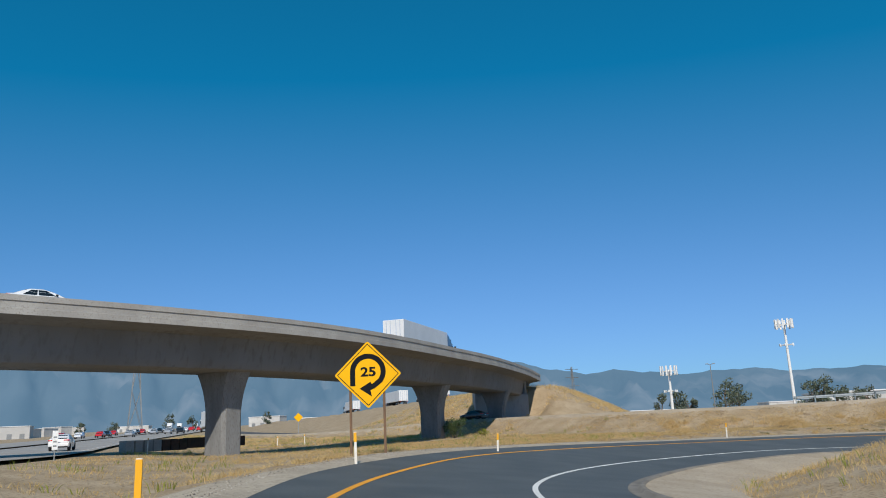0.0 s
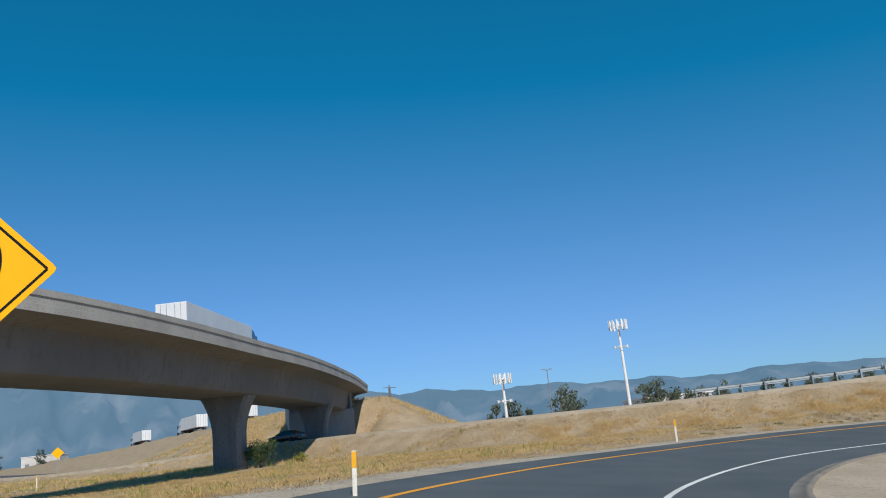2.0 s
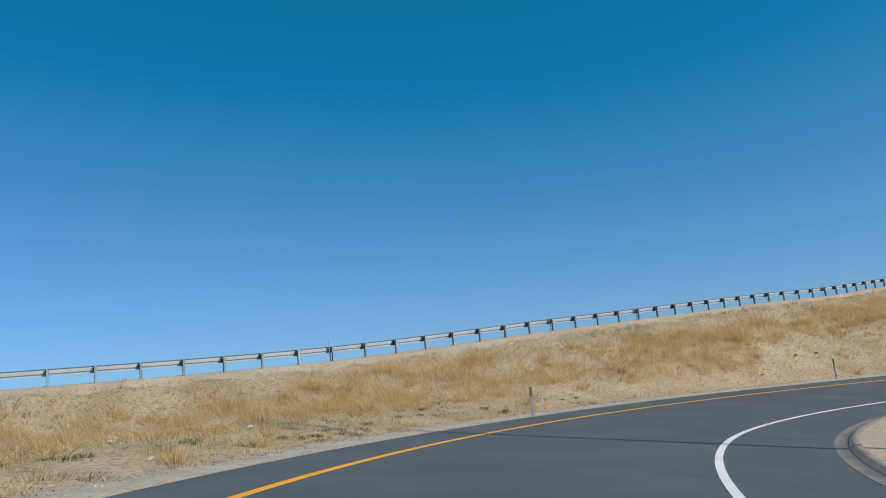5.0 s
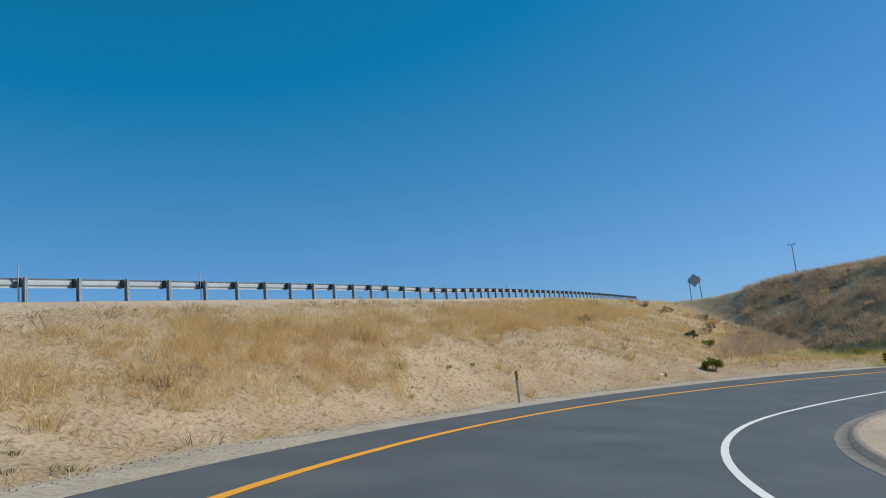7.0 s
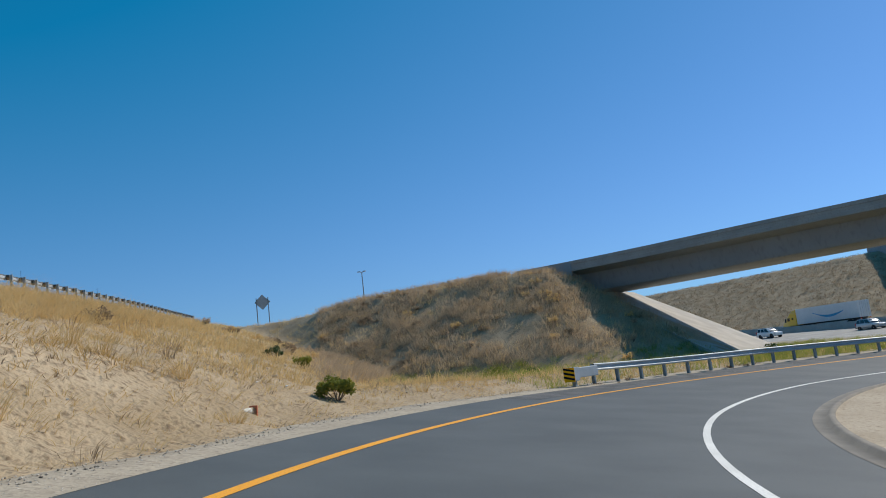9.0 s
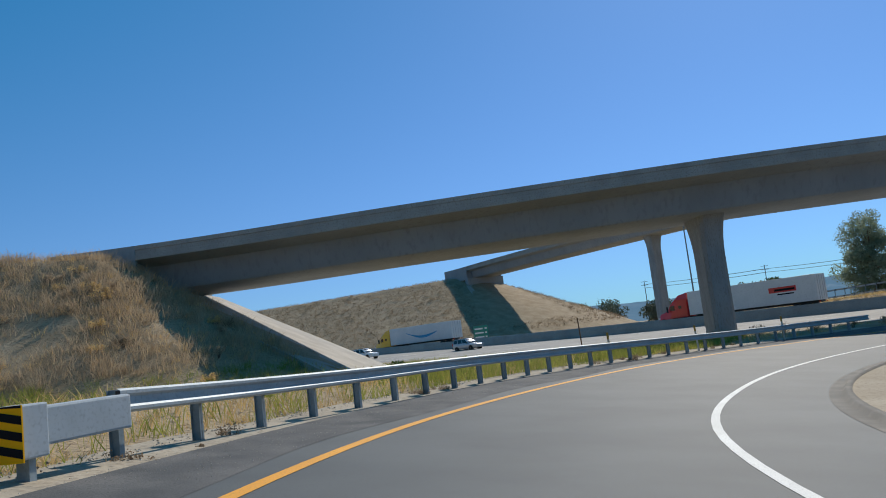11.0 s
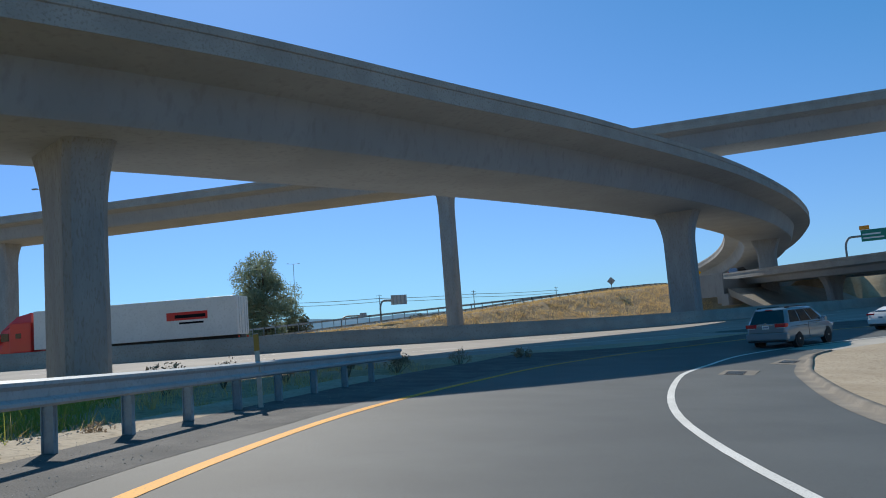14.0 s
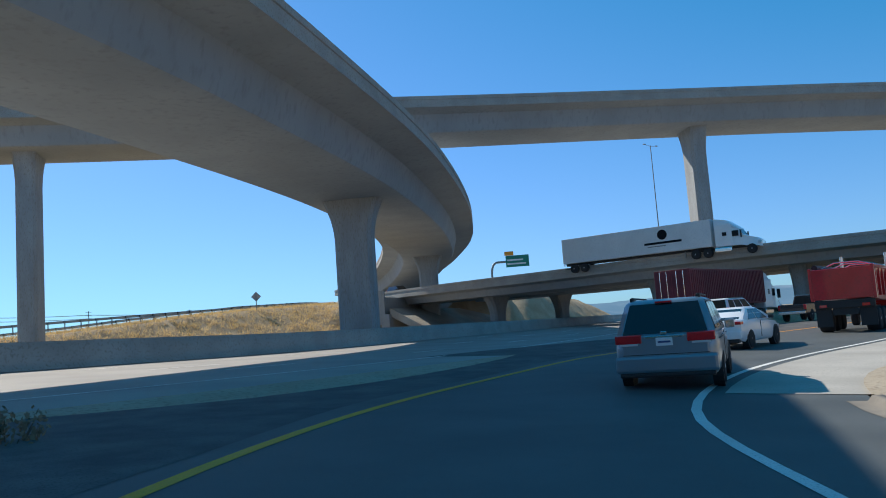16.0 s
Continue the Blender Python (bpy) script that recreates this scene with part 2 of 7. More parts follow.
M["tower"] = mat("white_tower_paint", (0.80, 0.80, 0.78), (0.72, 0.72, 0.70), 1.0, 8.0, 0.5)
M["pole_grey"] = mat("grey_pole_steel", (0.30, 0.31, 0.31), (0.24, 0.25, 0.25), 1.0, 10.0, 0.55, 0.5)
M["pole_wood"] = mat("utility_pole_wood", (0.11, 0.08, 0.06), (0.08, 0.06, 0.045), 1.0, 10.0, 0.9)
M["roof_far"] = mat("pale_far_roofs", (0.62, 0.61, 0.58), (0.45, 0.44, 0.42), 20.0, 0.5, 0.8)
M["rock"] = mat("pale_rubble", (0.55, 0.50, 0.43), (0.42, 0.37, 0.31), 0.5, 14.0, 0.9)
M["drain"] = mat("cast_iron", (0.06, 0.055, 0.05), (0.09, 0.07, 0.06), 0.3, 25.0, 0.7, 0.4)
M["rust"] = mat("rusted_frame", (0.10, 0.055, 0.035), (0.06, 0.04, 0.03), 0.4, 18.0, 0.85)


# ---- mesh helpers ----
def mesh_of(name, bm, material, smooth=False):
    me = bpy.data.meshes.new(name)
    bm.normal_update()
    bm.to_mesh(me)
    bm.free()
    if material is not None:
        me.materials.append(M[material] if isinstance(material, str) else material)
    if smooth:
        for f in me.polygons:
            f.use_smooth = True
    return me


def part(name, bm, material, parent=None, label="", smooth=False):
    ob = new(name, mesh_of(name, bm, material, smooth))
    if parent is not None:
        ob.parent = parent
    if label:
        ob["label"] = label
    return ob


def empty(name, label, category, m=None, group="", kind=""):
    ob = new(name)
    ob.empty_display_size = 0.3
    if m is not None:
        ob.matrix_world = m
    return tagged(ob, label, category, group, kind)


def from_data(name, verts, faces, material, smooth=False):
    me = bpy.data.meshes.new(name)
    me.from_pydata([tuple(map(float, v)) for v in verts], [], [tuple(map(int, f)) for f in faces])
    me.materials.append(M[material])
    if smooth:
        me.polygons.foreach_set("use_smooth", [True] * len(me.polygons))
    me.update()
    return new(name, me)


def box(bm, x0, x1, y0, y1, z0, z1, bevel=0.0, m=None):
    mm = Matrix.LocRotScale(((x0 + x1) / 2, (y0 + y1) / 2, (z0 + z1) / 2), None, (abs(x1 - x0), abs(y1 - y0), abs(z1 - z0)))
    r = bmesh.ops.create_cube(bm, size=1.0, matrix=(m @ mm) if m is not None else mm)
    if bevel > 0:
        es = list({e for v in r["verts"] for e in v.link_edges})
        bmesh.ops.bevel(bm, geom=es, offset=bevel, segments=2, affect="EDGES", profile=0.6)
    return bm


def bx(*a, bevel=0.0):
    return box(bmesh.new(), *a, bevel=bevel)


def rod(bm, p0, p1, r0, r1=None, n=10):
    """A tapered rod from p0 to p1."""
    r1 = r0 if r1 is None else r1
    p0, p1 = Vector(p0), Vector(p1)
    d = p1 - p0
    q = d.to_track_quat("Z", "Y").to_matrix().to_4x4()
    bmesh.ops.create_cone(bm, cap_ends=True, segments=n, radius1=r0, radius2=r1, depth=d.length,
                          matrix=Matrix.Translation((p0 + p1) / 2) @ q)
    return bm


def loft(bm, rings, caps=True, closed=True):
    """Skins a row of rings of equal length."""
    vs = [[bm.verts.new(p) for p in ring] for ring in rings]
    k = len(vs[0])
    for a, b in zip(vs, vs[1:]):
        for i in range(k if closed else k - 1):
            j = (i + 1) % k
            try:
                bm.faces.new((a[i], a[j], b[j], b[i]))
            except ValueError:
                pass
    if caps and closed:
        bm.faces.new(vs[0][::-1])
        bm.faces.new(vs[-1])
    bmesh.ops.recalc_face_normals(bm, faces=bm.faces)
    return bm


def catmull(pts, step):
    """Smooth line through control points (any dimension), resampled about every step metres in plan."""
    p = np.array(pts, float)
    p = np.vstack([2 * p[0] - p[1], p, 2 * p[-1] - p[-2]])
    out = []
    for i in range(1, len(p) - 2):
        n = max(2, int(np.hypot(*(p[i + 1, :2] - p[i, :2])) / step))
        for u in np.arange(n) / n:
            a, b, c, d = p[i - 1:i + 3]
            out.append(b + 0.5 * u * (c - a + u * (2 * a - 5 * b + 4 * c - d + u * (3 * (b - c) + d - a))))
    out.append(p[-2])
    return np.array(out)


def sides(line):
    """Unit vectors to the right of a plan line."""
    t = np.gradient(line[:, :2], axis=0)
    t /= np.linalg.norm(t, axis=1)[:, None]
    return np.c_[t[:, 1], -t[:, 0]]


def ribbon(name, line, offs, zs, material, kind="structure", label="", category=""):
    """A strip that follows line; offs and zs: arrays (points, columns) of right-hand offset and absolute height."""
    r = sides(line)
    offs, zs = np.asarray(offs, float), np.asarray(zs, float)
    n, k = offs.shape
    v = np.zeros((n, k, 3))
    v[:, :, 0] = line[:, 0:1] + r[:, 0:1] * offs
    v[:, :, 1] = line[:, 1:2] + r[:, 1:2] * offs
    v[:, :, 2] = zs
    f = [(i * k + j, i * k + j + 1, (i + 1) * k + j + 1, (i + 1) * k + j) for i in range(n - 1) for j in range(k - 1)]
    ob = from_data(name, v.reshape(-1, 3), f, material, True)
    return tagged(ob, label, category, "", kind)


def smooth01(x):
    x = np.clip(x, 0, 1)
    return x * x * (3 - 2 * x)

# ---- the loop ramp: plan line (x, y, z of the road, bank in degrees, yellow line, white line, left edge, inner edge) ----
RAMP = [
    (0.9, -19.0, 0.85, 1.0, -2.0, 3.0, -3.6, 7.0), (0.3, -10.0, 0.42, 1.8, -2.0, 3.0, -3.6, 7.0),
    (0.0, 0.0, 0.18, 2.5, -1.9, 2.6, -3.6, 6.0), (-0.3, 12.0, 0.08, 4.0, -2.0, 2.4, -3.5, 5.4), (0.7, 23.8, -0.03, 5.7, -2.4, 2.0, -4.5, 5.0),
    (4.4, 35.1, -0.17, 7.3, -3.2, 1.9, -4.9, 5.0), (10.8, 44.9, -0.34, 6.9, -3.3, 2.0, -5.0, 4.8), (19.6, 52.6, -0.50, 5.7, -3.3, 2.2, -5.0, 4.8),
    (30.2, 57.7, -0.69, 5.7, -3.3, 2.9, -5.0, 5.4), (41.8, 59.6, -0.90, 5.5, -3.3, 2.9, -5.0, 5.6), (53.6, 58.2, -1.12, 6.2, -3.0, 3.0, -4.7, 5.5),
    (64.5, 53.5, -1.37, 6.7, -2.95, 2.9, -4.6, 5.5), (73.8, 46.1, -1.62, 7.4, -2.75, 2.9, -4.5, 5.5), (80.9, 36.6, -1.85, 6.8, -2.4, 2.85, -4.5, 5.5),
    (85.0, 25.6, -2.14, 5.5, -2.3, 2.8, -4.5, 5.5), (85.9, 13.8, -2.45, 5.6, -2.2, 3.0, -4.6, 5.5), (84.1, 2.1, -2.76, 4.9, -2.6, 2.9, -4.8, 5.7),
    (79.7, -9.0, -3.02, 3.6, -2.75, 2.85, -5.2, 6.0), (73.0, -18.6, -3.25, 3.5, -2.6, 2.75, -6.0, 6.3), (68.6, -23.0, -3.32, 3.2, -2.6, 2.80, -6.5, 6.0), (63.5, -26.7, -3.36, 2.8, -2.35, 2.72, -8.0, 5.4),
    (57.0, -29.6, -3.39, 2.4, -2.2, 3.2, -9.5, 5.8), (50.0, -31.2, -3.41, 2.0, -2.8, 3.8, -10.0, 7.0), (41.5, -31.4, -3.43, 1.5, -3.0, 4.0, -10.5, 7.5), (30.0, -30.6, -3.43, 1.0, -3.5, 3.2, -10.0, 8.0), (15.0, -30.8, -3.43, 0.8, -3.5, 3.2, -9.0, 8.0),
    (-5.0, -33.0, -3.43, 0.5, -3.0, 3.0, -8.0, 7.0), (-30.0, -40.0, -3.43, 0.5, -2.6, 2.8, -7.0, 6.5), (-80.0, -58.0, -3.43, 0.5, -2.4, 2.6, -6.0, 6.0)]
RL = catmull(RAMP, 1.2)
R_SIDE = sides(RL)
R_TAN = np.tan(np.radians(RL[:, 3]))


def ramp_z(i, off):
    return RL[i, 2] - off * R_TAN[i]


def ramp_at(x, y):
    """Index, right-hand offset and distance of the nearest point of the ramp's line, for arrays."""
    x, y = np.asarray(x, float).ravel(), np.asarray(y, float).ravel()
    idx = np.zeros(len(x), int)
    for s in range(0, len(x), 4000):
        d = (x[s:s + 4000, None] - RL[None, :, 0]) ** 2 + (y[s:s + 4000, None] - RL[None, :, 1]) ** 2
        idx[s:s + 4000] = d.argmin(1)
    dx, dy = x - RL[idx, 0], y - RL[idx, 1]
    return idx, dx * R_SIDE[idx, 0] + dy * R_SIDE[idx, 1], np.hypot(dx, dy)


# ---- the other roads: near edge lines ----
# east-west freeway: its north edge; it lies to the left of the line's direction (west)
EW = catmull([(520, -120, 5.00), (300, -94, 1.20), (200, -76, -0.80), (160, -67, -1.60), (135, -58, -2.19), (112, -46.5, -2.56), (91, -36.5, -2.71), (72, -33, -2.86), (55, -36.5, -3.11),
              (40, -41.5, -3.31), (20, -48.5, -3.36), (0, -56, -3.41), (-40, -73, -3.41), (-140, -118, -3.36), (-330, -210, -2.96)], 3.0)
EW_W, EW_RISE = 17.0, 0.6
# north-south freeway: its east edge; it lies to the left of the line's direction (north)
NS = catmull([(-60, -420, 1.5), (-31, -250, 3.0), (-15, -155, 3.8), (-8, -118, 3.65), (-3.6, -94.5, 3.4), (-3.4, -75.3, 3.3), (-5.4, -57.7, 3.45), (-8.9, -36.6, 3.4), (-13.3, -10.4, 2.8),
              (-18.5, 20, 1.2), (-26, 55, 0.95), (-40, 100, 1.6), (-62, 190, 3.4), (-112, 400, 7.6), (-250, 950, 18.0)], 4.0)
NS_W = 13.5
# outer connector on its embankment: its south edge; the road lies to the right of the line's direction (west)
OC = catmull([(260, -25, 12.0), (200, 6, 11.2), (170, 22, 9.9), (137, 37.5, 8.3), (107.5, 51.2, 6.55), (92.2, 57.6, 5.4), (85.6, 61.2, 5.1), (71.9, 67.8, 4.2),
              (65.2, 71.4, 3.78), (51.6, 78.2, 2.85), (38, 85.3, 2.6), (27, 91.8, 2.65), (17.5, 101.5, 2.75), (8.8, 112.5, 2.85), (-1, 121, 2.75), (-12, 128.5, 2.25), (-26, 142, 2.1), (-40, 164, 2.5), (-56, 202, 3.3), (-72, 250, 4.3)], 2.0)
OC_W = 7.2

# embankments: plan line with crest height, half width of the crest, side slope
RIDGES = [
    ([(14, 152, 8.3), (-2, 195, 8.7), (-15, 230, 8.8), (-34, 290, 9.0), (-62, 370, 9.8), (-100, 480, 11.5)], 5.0, 0.33),
    ([(146.0, -14.7, 10.3), (152, -12, 10.8), (165, -6, 10.9), (178, -1, 9.9), (200, 6, 10.4), (262, -25, 11.9)], 7.5, 0.60),
    ([(-17, -126, 2.9), (-20, -200, 2.8), (-40, -330, 2.0)], 12.0, 0.5),
    ([(-20, -137, 4.1), (-6.8, -130, 3.6), (11.2, -122.8, 2.9), (24, -121, 2.05), (37.6, -119.2, 0.9), (52, -122, 0.0), (67.6, -125.2, -0.9), (103.6, -146.8, -2.2), (140, -172, -3.0)], 4.2, 0.42),
    ([(138.4, -25.0, 6.6), (133.2, -13.0, 6.6), (130.6, -6.4, 5.7)], 0.6, 0.54),
    ([(133.6, -9.2, 9.7), (141.0, -6.4, 10.5), (150.0, -3.0, 10.0)], 0.9, 0.60),
    ([(170.0, -168.6, 14.8), (162.6, -180.5, 14.8)], 0.7, 0.50),
    ([(176.0, -191.0, 15.8), (171.0, -184.0, 15.2)], 0.7, 0.40),
    ([(178.5, -180, 18.3), (197, -177, 17.7), (243.5, -165, 16.4), (337, -144, 14.4), (477, -181, 9.5)], 7.6, 0.42),
    ([(16.5, 145, 8.4), (23, 165, 8.2), (44, 225, 6.0), (80, 320, 3.0)], 5.0, 0.47),
    ([(-72, -140, 5.2), (-100, -155, 5.4), (-150, -182, 5.0)], 5.0, 0.46),
    ([(-50, -160, 7.2), (-52, -230, 6.5), (-56, -330, 4.0)], 7.0, 0.5),
]


def seg_dist(x, y, line):
    """Distance to a plan line, and the third column at the nearest place."""
    best, val = np.full(x.shape, 1e9), np.zeros(x.shape)
    for a, b in zip(line, line[1:]):
        d = b[:2] - a[:2]
        u = np.clip(((x - a[0]) * d[0] + (y - a[1]) * d[1]) / (d @ d), 0, 1)
        r = np.hypot(x - a[0] - u * d[0], y - a[1] - u * d[1])
        near = r < best
        best = np.where(near, r, best)
        val = np.where(near, a[2] + u * (b[2] - a[2]), val)
    return best, val


def lumps(x, y, s, k):
    """Smooth unevenness from a few crossed waves of wavelength about s."""
    out = np.zeros(x.shape)
    for i in range(5):
        a = 1.7 * i + k
        w = 6.283 / (s * (0.7 + 0.19 * i))
        out += np.sin((x * np.cos(a) + y * np.sin(a)) * w + 2.3 * i + k) * np.cos((x * np.sin(a * 1.3) - y * np.cos(a * 1.3)) * w * 0.63 + k * 1.7)
    return out / 3.0


EW_MID = np.c_[EW[:, :2] - sides(EW) * 18.0, EW[:, 2] + 0.4]
NS_MID = np.c_[NS[:, :2] - sides(NS) * 15.0, NS[:, 2]]
OC_MID = np.c_[OC[:, :2] + sides(OC) * 5.0, OC[:, 2]]


def ground_z(x, y):
    """Height of the ground."""
    x, y = np.asarray(x, float), np.asarray(y, float)
    shape = x.shape
    x, y = x.ravel(), y.ravel()
    z = 0.25 - 2.6 * smooth01((48 - y) / 80.0) - 0.9 * smooth01((x - 62) / 40.0) * smooth01((75 - y) / 30.0)
    z = z + 0.10 * lumps(x, y, 14.0, 0.4)
    z = z + 0.0195 * np.clip(y - 85, 0, 1800) * smooth01((45 - x) / 40.0)   # the plain climbs towards the northern mountains
    for line, half, slope in RIDGES:
        d, crest = seg_dist(x, y, np.array(line, float))
        e = np.maximum(d - half, 0)
        z = np.maximum(z, crest - e * slope - 0.10 * np.minimum(e, 2.0) + np.where(e > 1.0, 0.22 * lumps(x, y, 7.0, 1.1), 0.0))
    d, crest = seg_dist(x, y, OC_MID[::2])
    e = np.maximum(d - 5.4, 0)
    z = np.maximum(z, crest - 0.12 - e * 0.40 + np.where(e > 0.8, 0.14 * lumps(x, y, 6.0, 2.1), 0.0))
    # level ground in front of the overpass abutment wall
    u, v = (x - 11.2) * 0.99 - (y - 139.5) * 0.14, (x - 11.2) * 0.14 + (y - 139.5) * 0.99
    w = smooth01((9.0 - np.abs(u + 0.3)) / 3.0) * smooth01((1.6 - v) / 1.5) * smooth01((v + 20.0) / 6.0)
    z = z * (1 - w) + w * np.minimum(z, 2.75)
    # roads cut into or lie on the ground
    d, zz = seg_dist(x, y, EW_MID[::2])
    under = smooth01((25.0 - d) / 6.0)
    z = z * (1 - under) + under * (zz - 0.62)
    d, zz = seg_dist(x, y, NS_MID[::2])
    open_cut = (y > -7) | (y < -114)
    w = smooth01((26.0 - d) / 9.0) * open_cut
    z = z * (1 - w) + w * (zz - 0.22)
    gap = smooth01((24.0 - d) / 6.0) * (~open_cut) * smooth01((y + 114) / 8) * smooth01((-7 - y) / 6)
    z = z * (1 - gap) + gap * np.minimum(z, -3.3)
    i, off, dist = ramp_at(x, y)
    lo, hi = RL[i, 6] - 2.2, RL[i, 7] + 2.2
    out = np.maximum(np.maximum(lo - off, off - hi), 0)
    out = np.maximum(out, dist - np.abs(off) - 3.0)
    w = smooth01(1 - out / np.where(off < 0, 3.5, 7.0))
    z = z * (1 - w) + w * (RL[i, 2] - np.clip(off, -9.0, 9.0) * R_TAN[i] - 0.22)
    return z.reshape(shape)


def spread(core0, core1, step, far):
    """Grid lines: even over the core, widening beyond it."""
    a = list(np.arange(core0, core1, step))
    s, v = step, core1
    while v < far:
        a.append(v)
        s *= 1.16
        v += s
    a.append(far)
    s, v = step, core0 - step
    b = []
    while v > -far:
        b.append(v)
        s *= 1.16
        v -= s
    b.append(-far)
    return np.array(b[::-1] + a)


gx, gy = spread(-45, 250, 1.7, 4700), spread(-200, 155, 1.7, 4700)
GX, GY = np.meshgrid(gx, gy)
GZ = ground_z(GX, GY)
nx, ny = len(gx), len(gy)
gi = np.arange(nx * ny).reshape(ny, nx)
quads = np.stack([gi[:-1, :-1], gi[:-1, 1:], gi[1:, 1:], gi[1:, :-1]], -1).reshape(-1, 4)
ground = from_data("ground", np.stack([GX, GY, GZ], -1).reshape(-1, 3), quads, "ground", True)
tagged(ground, "dry dusty ground with sparse straw-coloured grass", "ground", "", "structure")

# ---- ramp surface, lines, verges, kerb ----
n = len(RL)
idx = np.arange(n)


def ramp_strip(name, cols, mtl, lift, a=0, b=n, label="", category="road"):
    """A strip of the ramp between offset columns (arrays over the line)."""
    offs = np.stack([np.broadcast_to(c, n)[a:b] for c in cols], 1)
    zs = RL[a:b, 2:3] - offs * R_TAN[a:b, None] + np.array(lift)[None, :]
    return ribbon(name, RL[a:b], offs, zs, mtl, "structure", label, category)


ramp_strip("road", (RL[:, 6], RL[:, 4], 0 * RL[:, 4] + 0.3, RL[:, 5], RL[:, 7]), "asphalt", (0, 0, 0, 0, 0), label="smooth dark asphalt loop ramp", category="road")
ramp_strip("trim_yellow_line", (RL[:, 4] - 0.09, RL[:, 4] + 0.09), "yellow", (0.006, 0.006), 0, n - 60, "solid yellow edge line, slightly worn", "road line")
ramp_strip("trim_white_line", (RL[:, 5] - 0.075, RL[:, 5] + 0.075), "white", (0.006, 0.006), 0, n, "solid white edge line", "road line")
k0 = int(np.argmin(np.hypot(RL[:, 0] - 88, RL[:, 1] + 0)))
ramp_strip("verge_outer", (RL[:, 6] - 2.4, RL[:, 6] - 1.15 + 0.3 * np.sin(idx * 0.9) * np.sin(idx * 0.37), RL[:, 6] - 0.4, RL[:, 6] + 0.12), "gravel", (-0.32, -0.03, 0.012, 0.005), 0, int(np.argmin(np.hypot(RL[:, 0] - 71.5, RL[:, 1] + 20.2))), "pale gravelly dirt verge beside the asphalt", "verge")
ramp_strip("pavement_shoulder", (RL[:, 6] + 0.05, RL[:, 4] - 0.55 + 0.12 * np.sin(idx * 0.8)), "asphalt_old", (0.004, 0.004), int(np.argmin(np.hypot(RL[:, 0] - 81.5, RL[:, 1] - 36))), n - 62, "older grey asphalt shoulder with loose grit", "shoulder")
q0 = 4
q1 = int(np.argmin(np.hypot(RL[:, 0] - 61.5, RL[:, 1] + 27.8)))
ramp_strip("kerb_inner", (RL[:, 7] - 0.42, RL[:, 7] - 0.12, RL[:, 7] - 0.05, RL[:, 7] + 0.10, RL[:, 7] + 0.13), "kerb", (0.006, 0.012, 0.10, 0.11, -0.15), q0, q1, "rounded dusty concrete kerb", "kerb")
ramp_strip("verge_inner", (RL[:, 7] + 0.05, RL[:, 7] + 1.2, RL[:, 7] + 2.6, RL[:, 7] + 5.5), "dirt", (0.05, 0.05, 0.0, -0.45), 0, q1 + 10, "pale bare dirt inside the loop", "verge")

# east-west freeway
nE = len(EW)


def ew_strip(name, o0, o1, mtl, lift, a=0, b=nE, label="", category="road"):
    offs = np.stack([np.full(b - a, -o0), np.full(b - a, -o1)], 1)
    zs = EW[a:b, 2:3] - offs / EW_W * EW_RISE + lift
    return ribbon(name, EW[a:b], offs, zs, mtl, "structure", label, category)


ew_strip("road_east_west", -0.2, EW_W, "freeway", 0.0, label="pale concrete freeway lanes, westbound", category="road")
ew_strip("road_east_west_far", EW_W + 0.6, EW_W + 18, "freeway", 0.02, label="pale concrete freeway lanes, eastbound", category="road")
for o in (2.8, 18.2):
    ew_strip("trim_freeway_line", o - 0.08, o + 0.08, "white", 0.008, label="white freeway edge line", category="road line")
# dashed lane lines: 3 m of paint every 12 m
bm = bmesh.new()
dash_side = sides(EW)
for o in (6.5, 10.2, 13.9):
    for a in range(0, nE - 2, 4):
        if not -120 < EW[a, 0] < 260:
            continue
        q = []
        for i, w in ((a, -0.07), (a, 0.07), (a + 1, 0.07), (a + 1, -0.07)):
            p = EW[i, :2] - dash_side[i] * (o + w)
            q.append(bm.verts.new((p[0], p[1], EW[i, 2] + (o + w) / EW_W * EW_RISE + 0.009)))
        bm.faces.new(q)
tagged(part("trim_lane_line", bm, "white"), "dashed white freeway lane line", "road line", "", "structure")
offs = np.stack([np.full(nE, -EW_W + o) for o in (0.34, 0.30, 0.12, 0.10, -0.10, -0.12, -0.30, -0.34)], 1)
zs = EW[:, 2:3] + EW_RISE + np.array([0, 0.08, 0.36, 1.12, 1.12, 0.36, 0.08, 0])[None, :]
ribbon("median_barrier", EW, offs, zs, "barrier", "structure", "tall grey concrete median barrier", "barrier")
# far side retaining barrier at the foot of the southern slopes
offs = np.stack([np.full(nE, -EW_W - 18.3 + o) for o in (0.3, 0.26, 0.1, -0.1, -0.3)], 1)
zs = EW[:, 2:3] + EW_RISE + np.array([0, 0.1, 1.0, 1.0, 0])[None, :]
ribbon("barrier_south", EW, offs, zs, "barrier", "structure", "low concrete barrier at the foot of the slope", "barrier")

# dirt shoulder that closes the north edge of the freeway
offs = np.stack([np.full(nE, o) for o in (0.12, 0.5, 1.6, 3.2)], 1)
ribbon("verge_freeway", EW, offs, EW[:, 2:3] + np.array([0.006, -0.03, -0.16, -0.55])[None, :], "dirt", "structure", "pale dirt strip along the freeway edge", "verge")

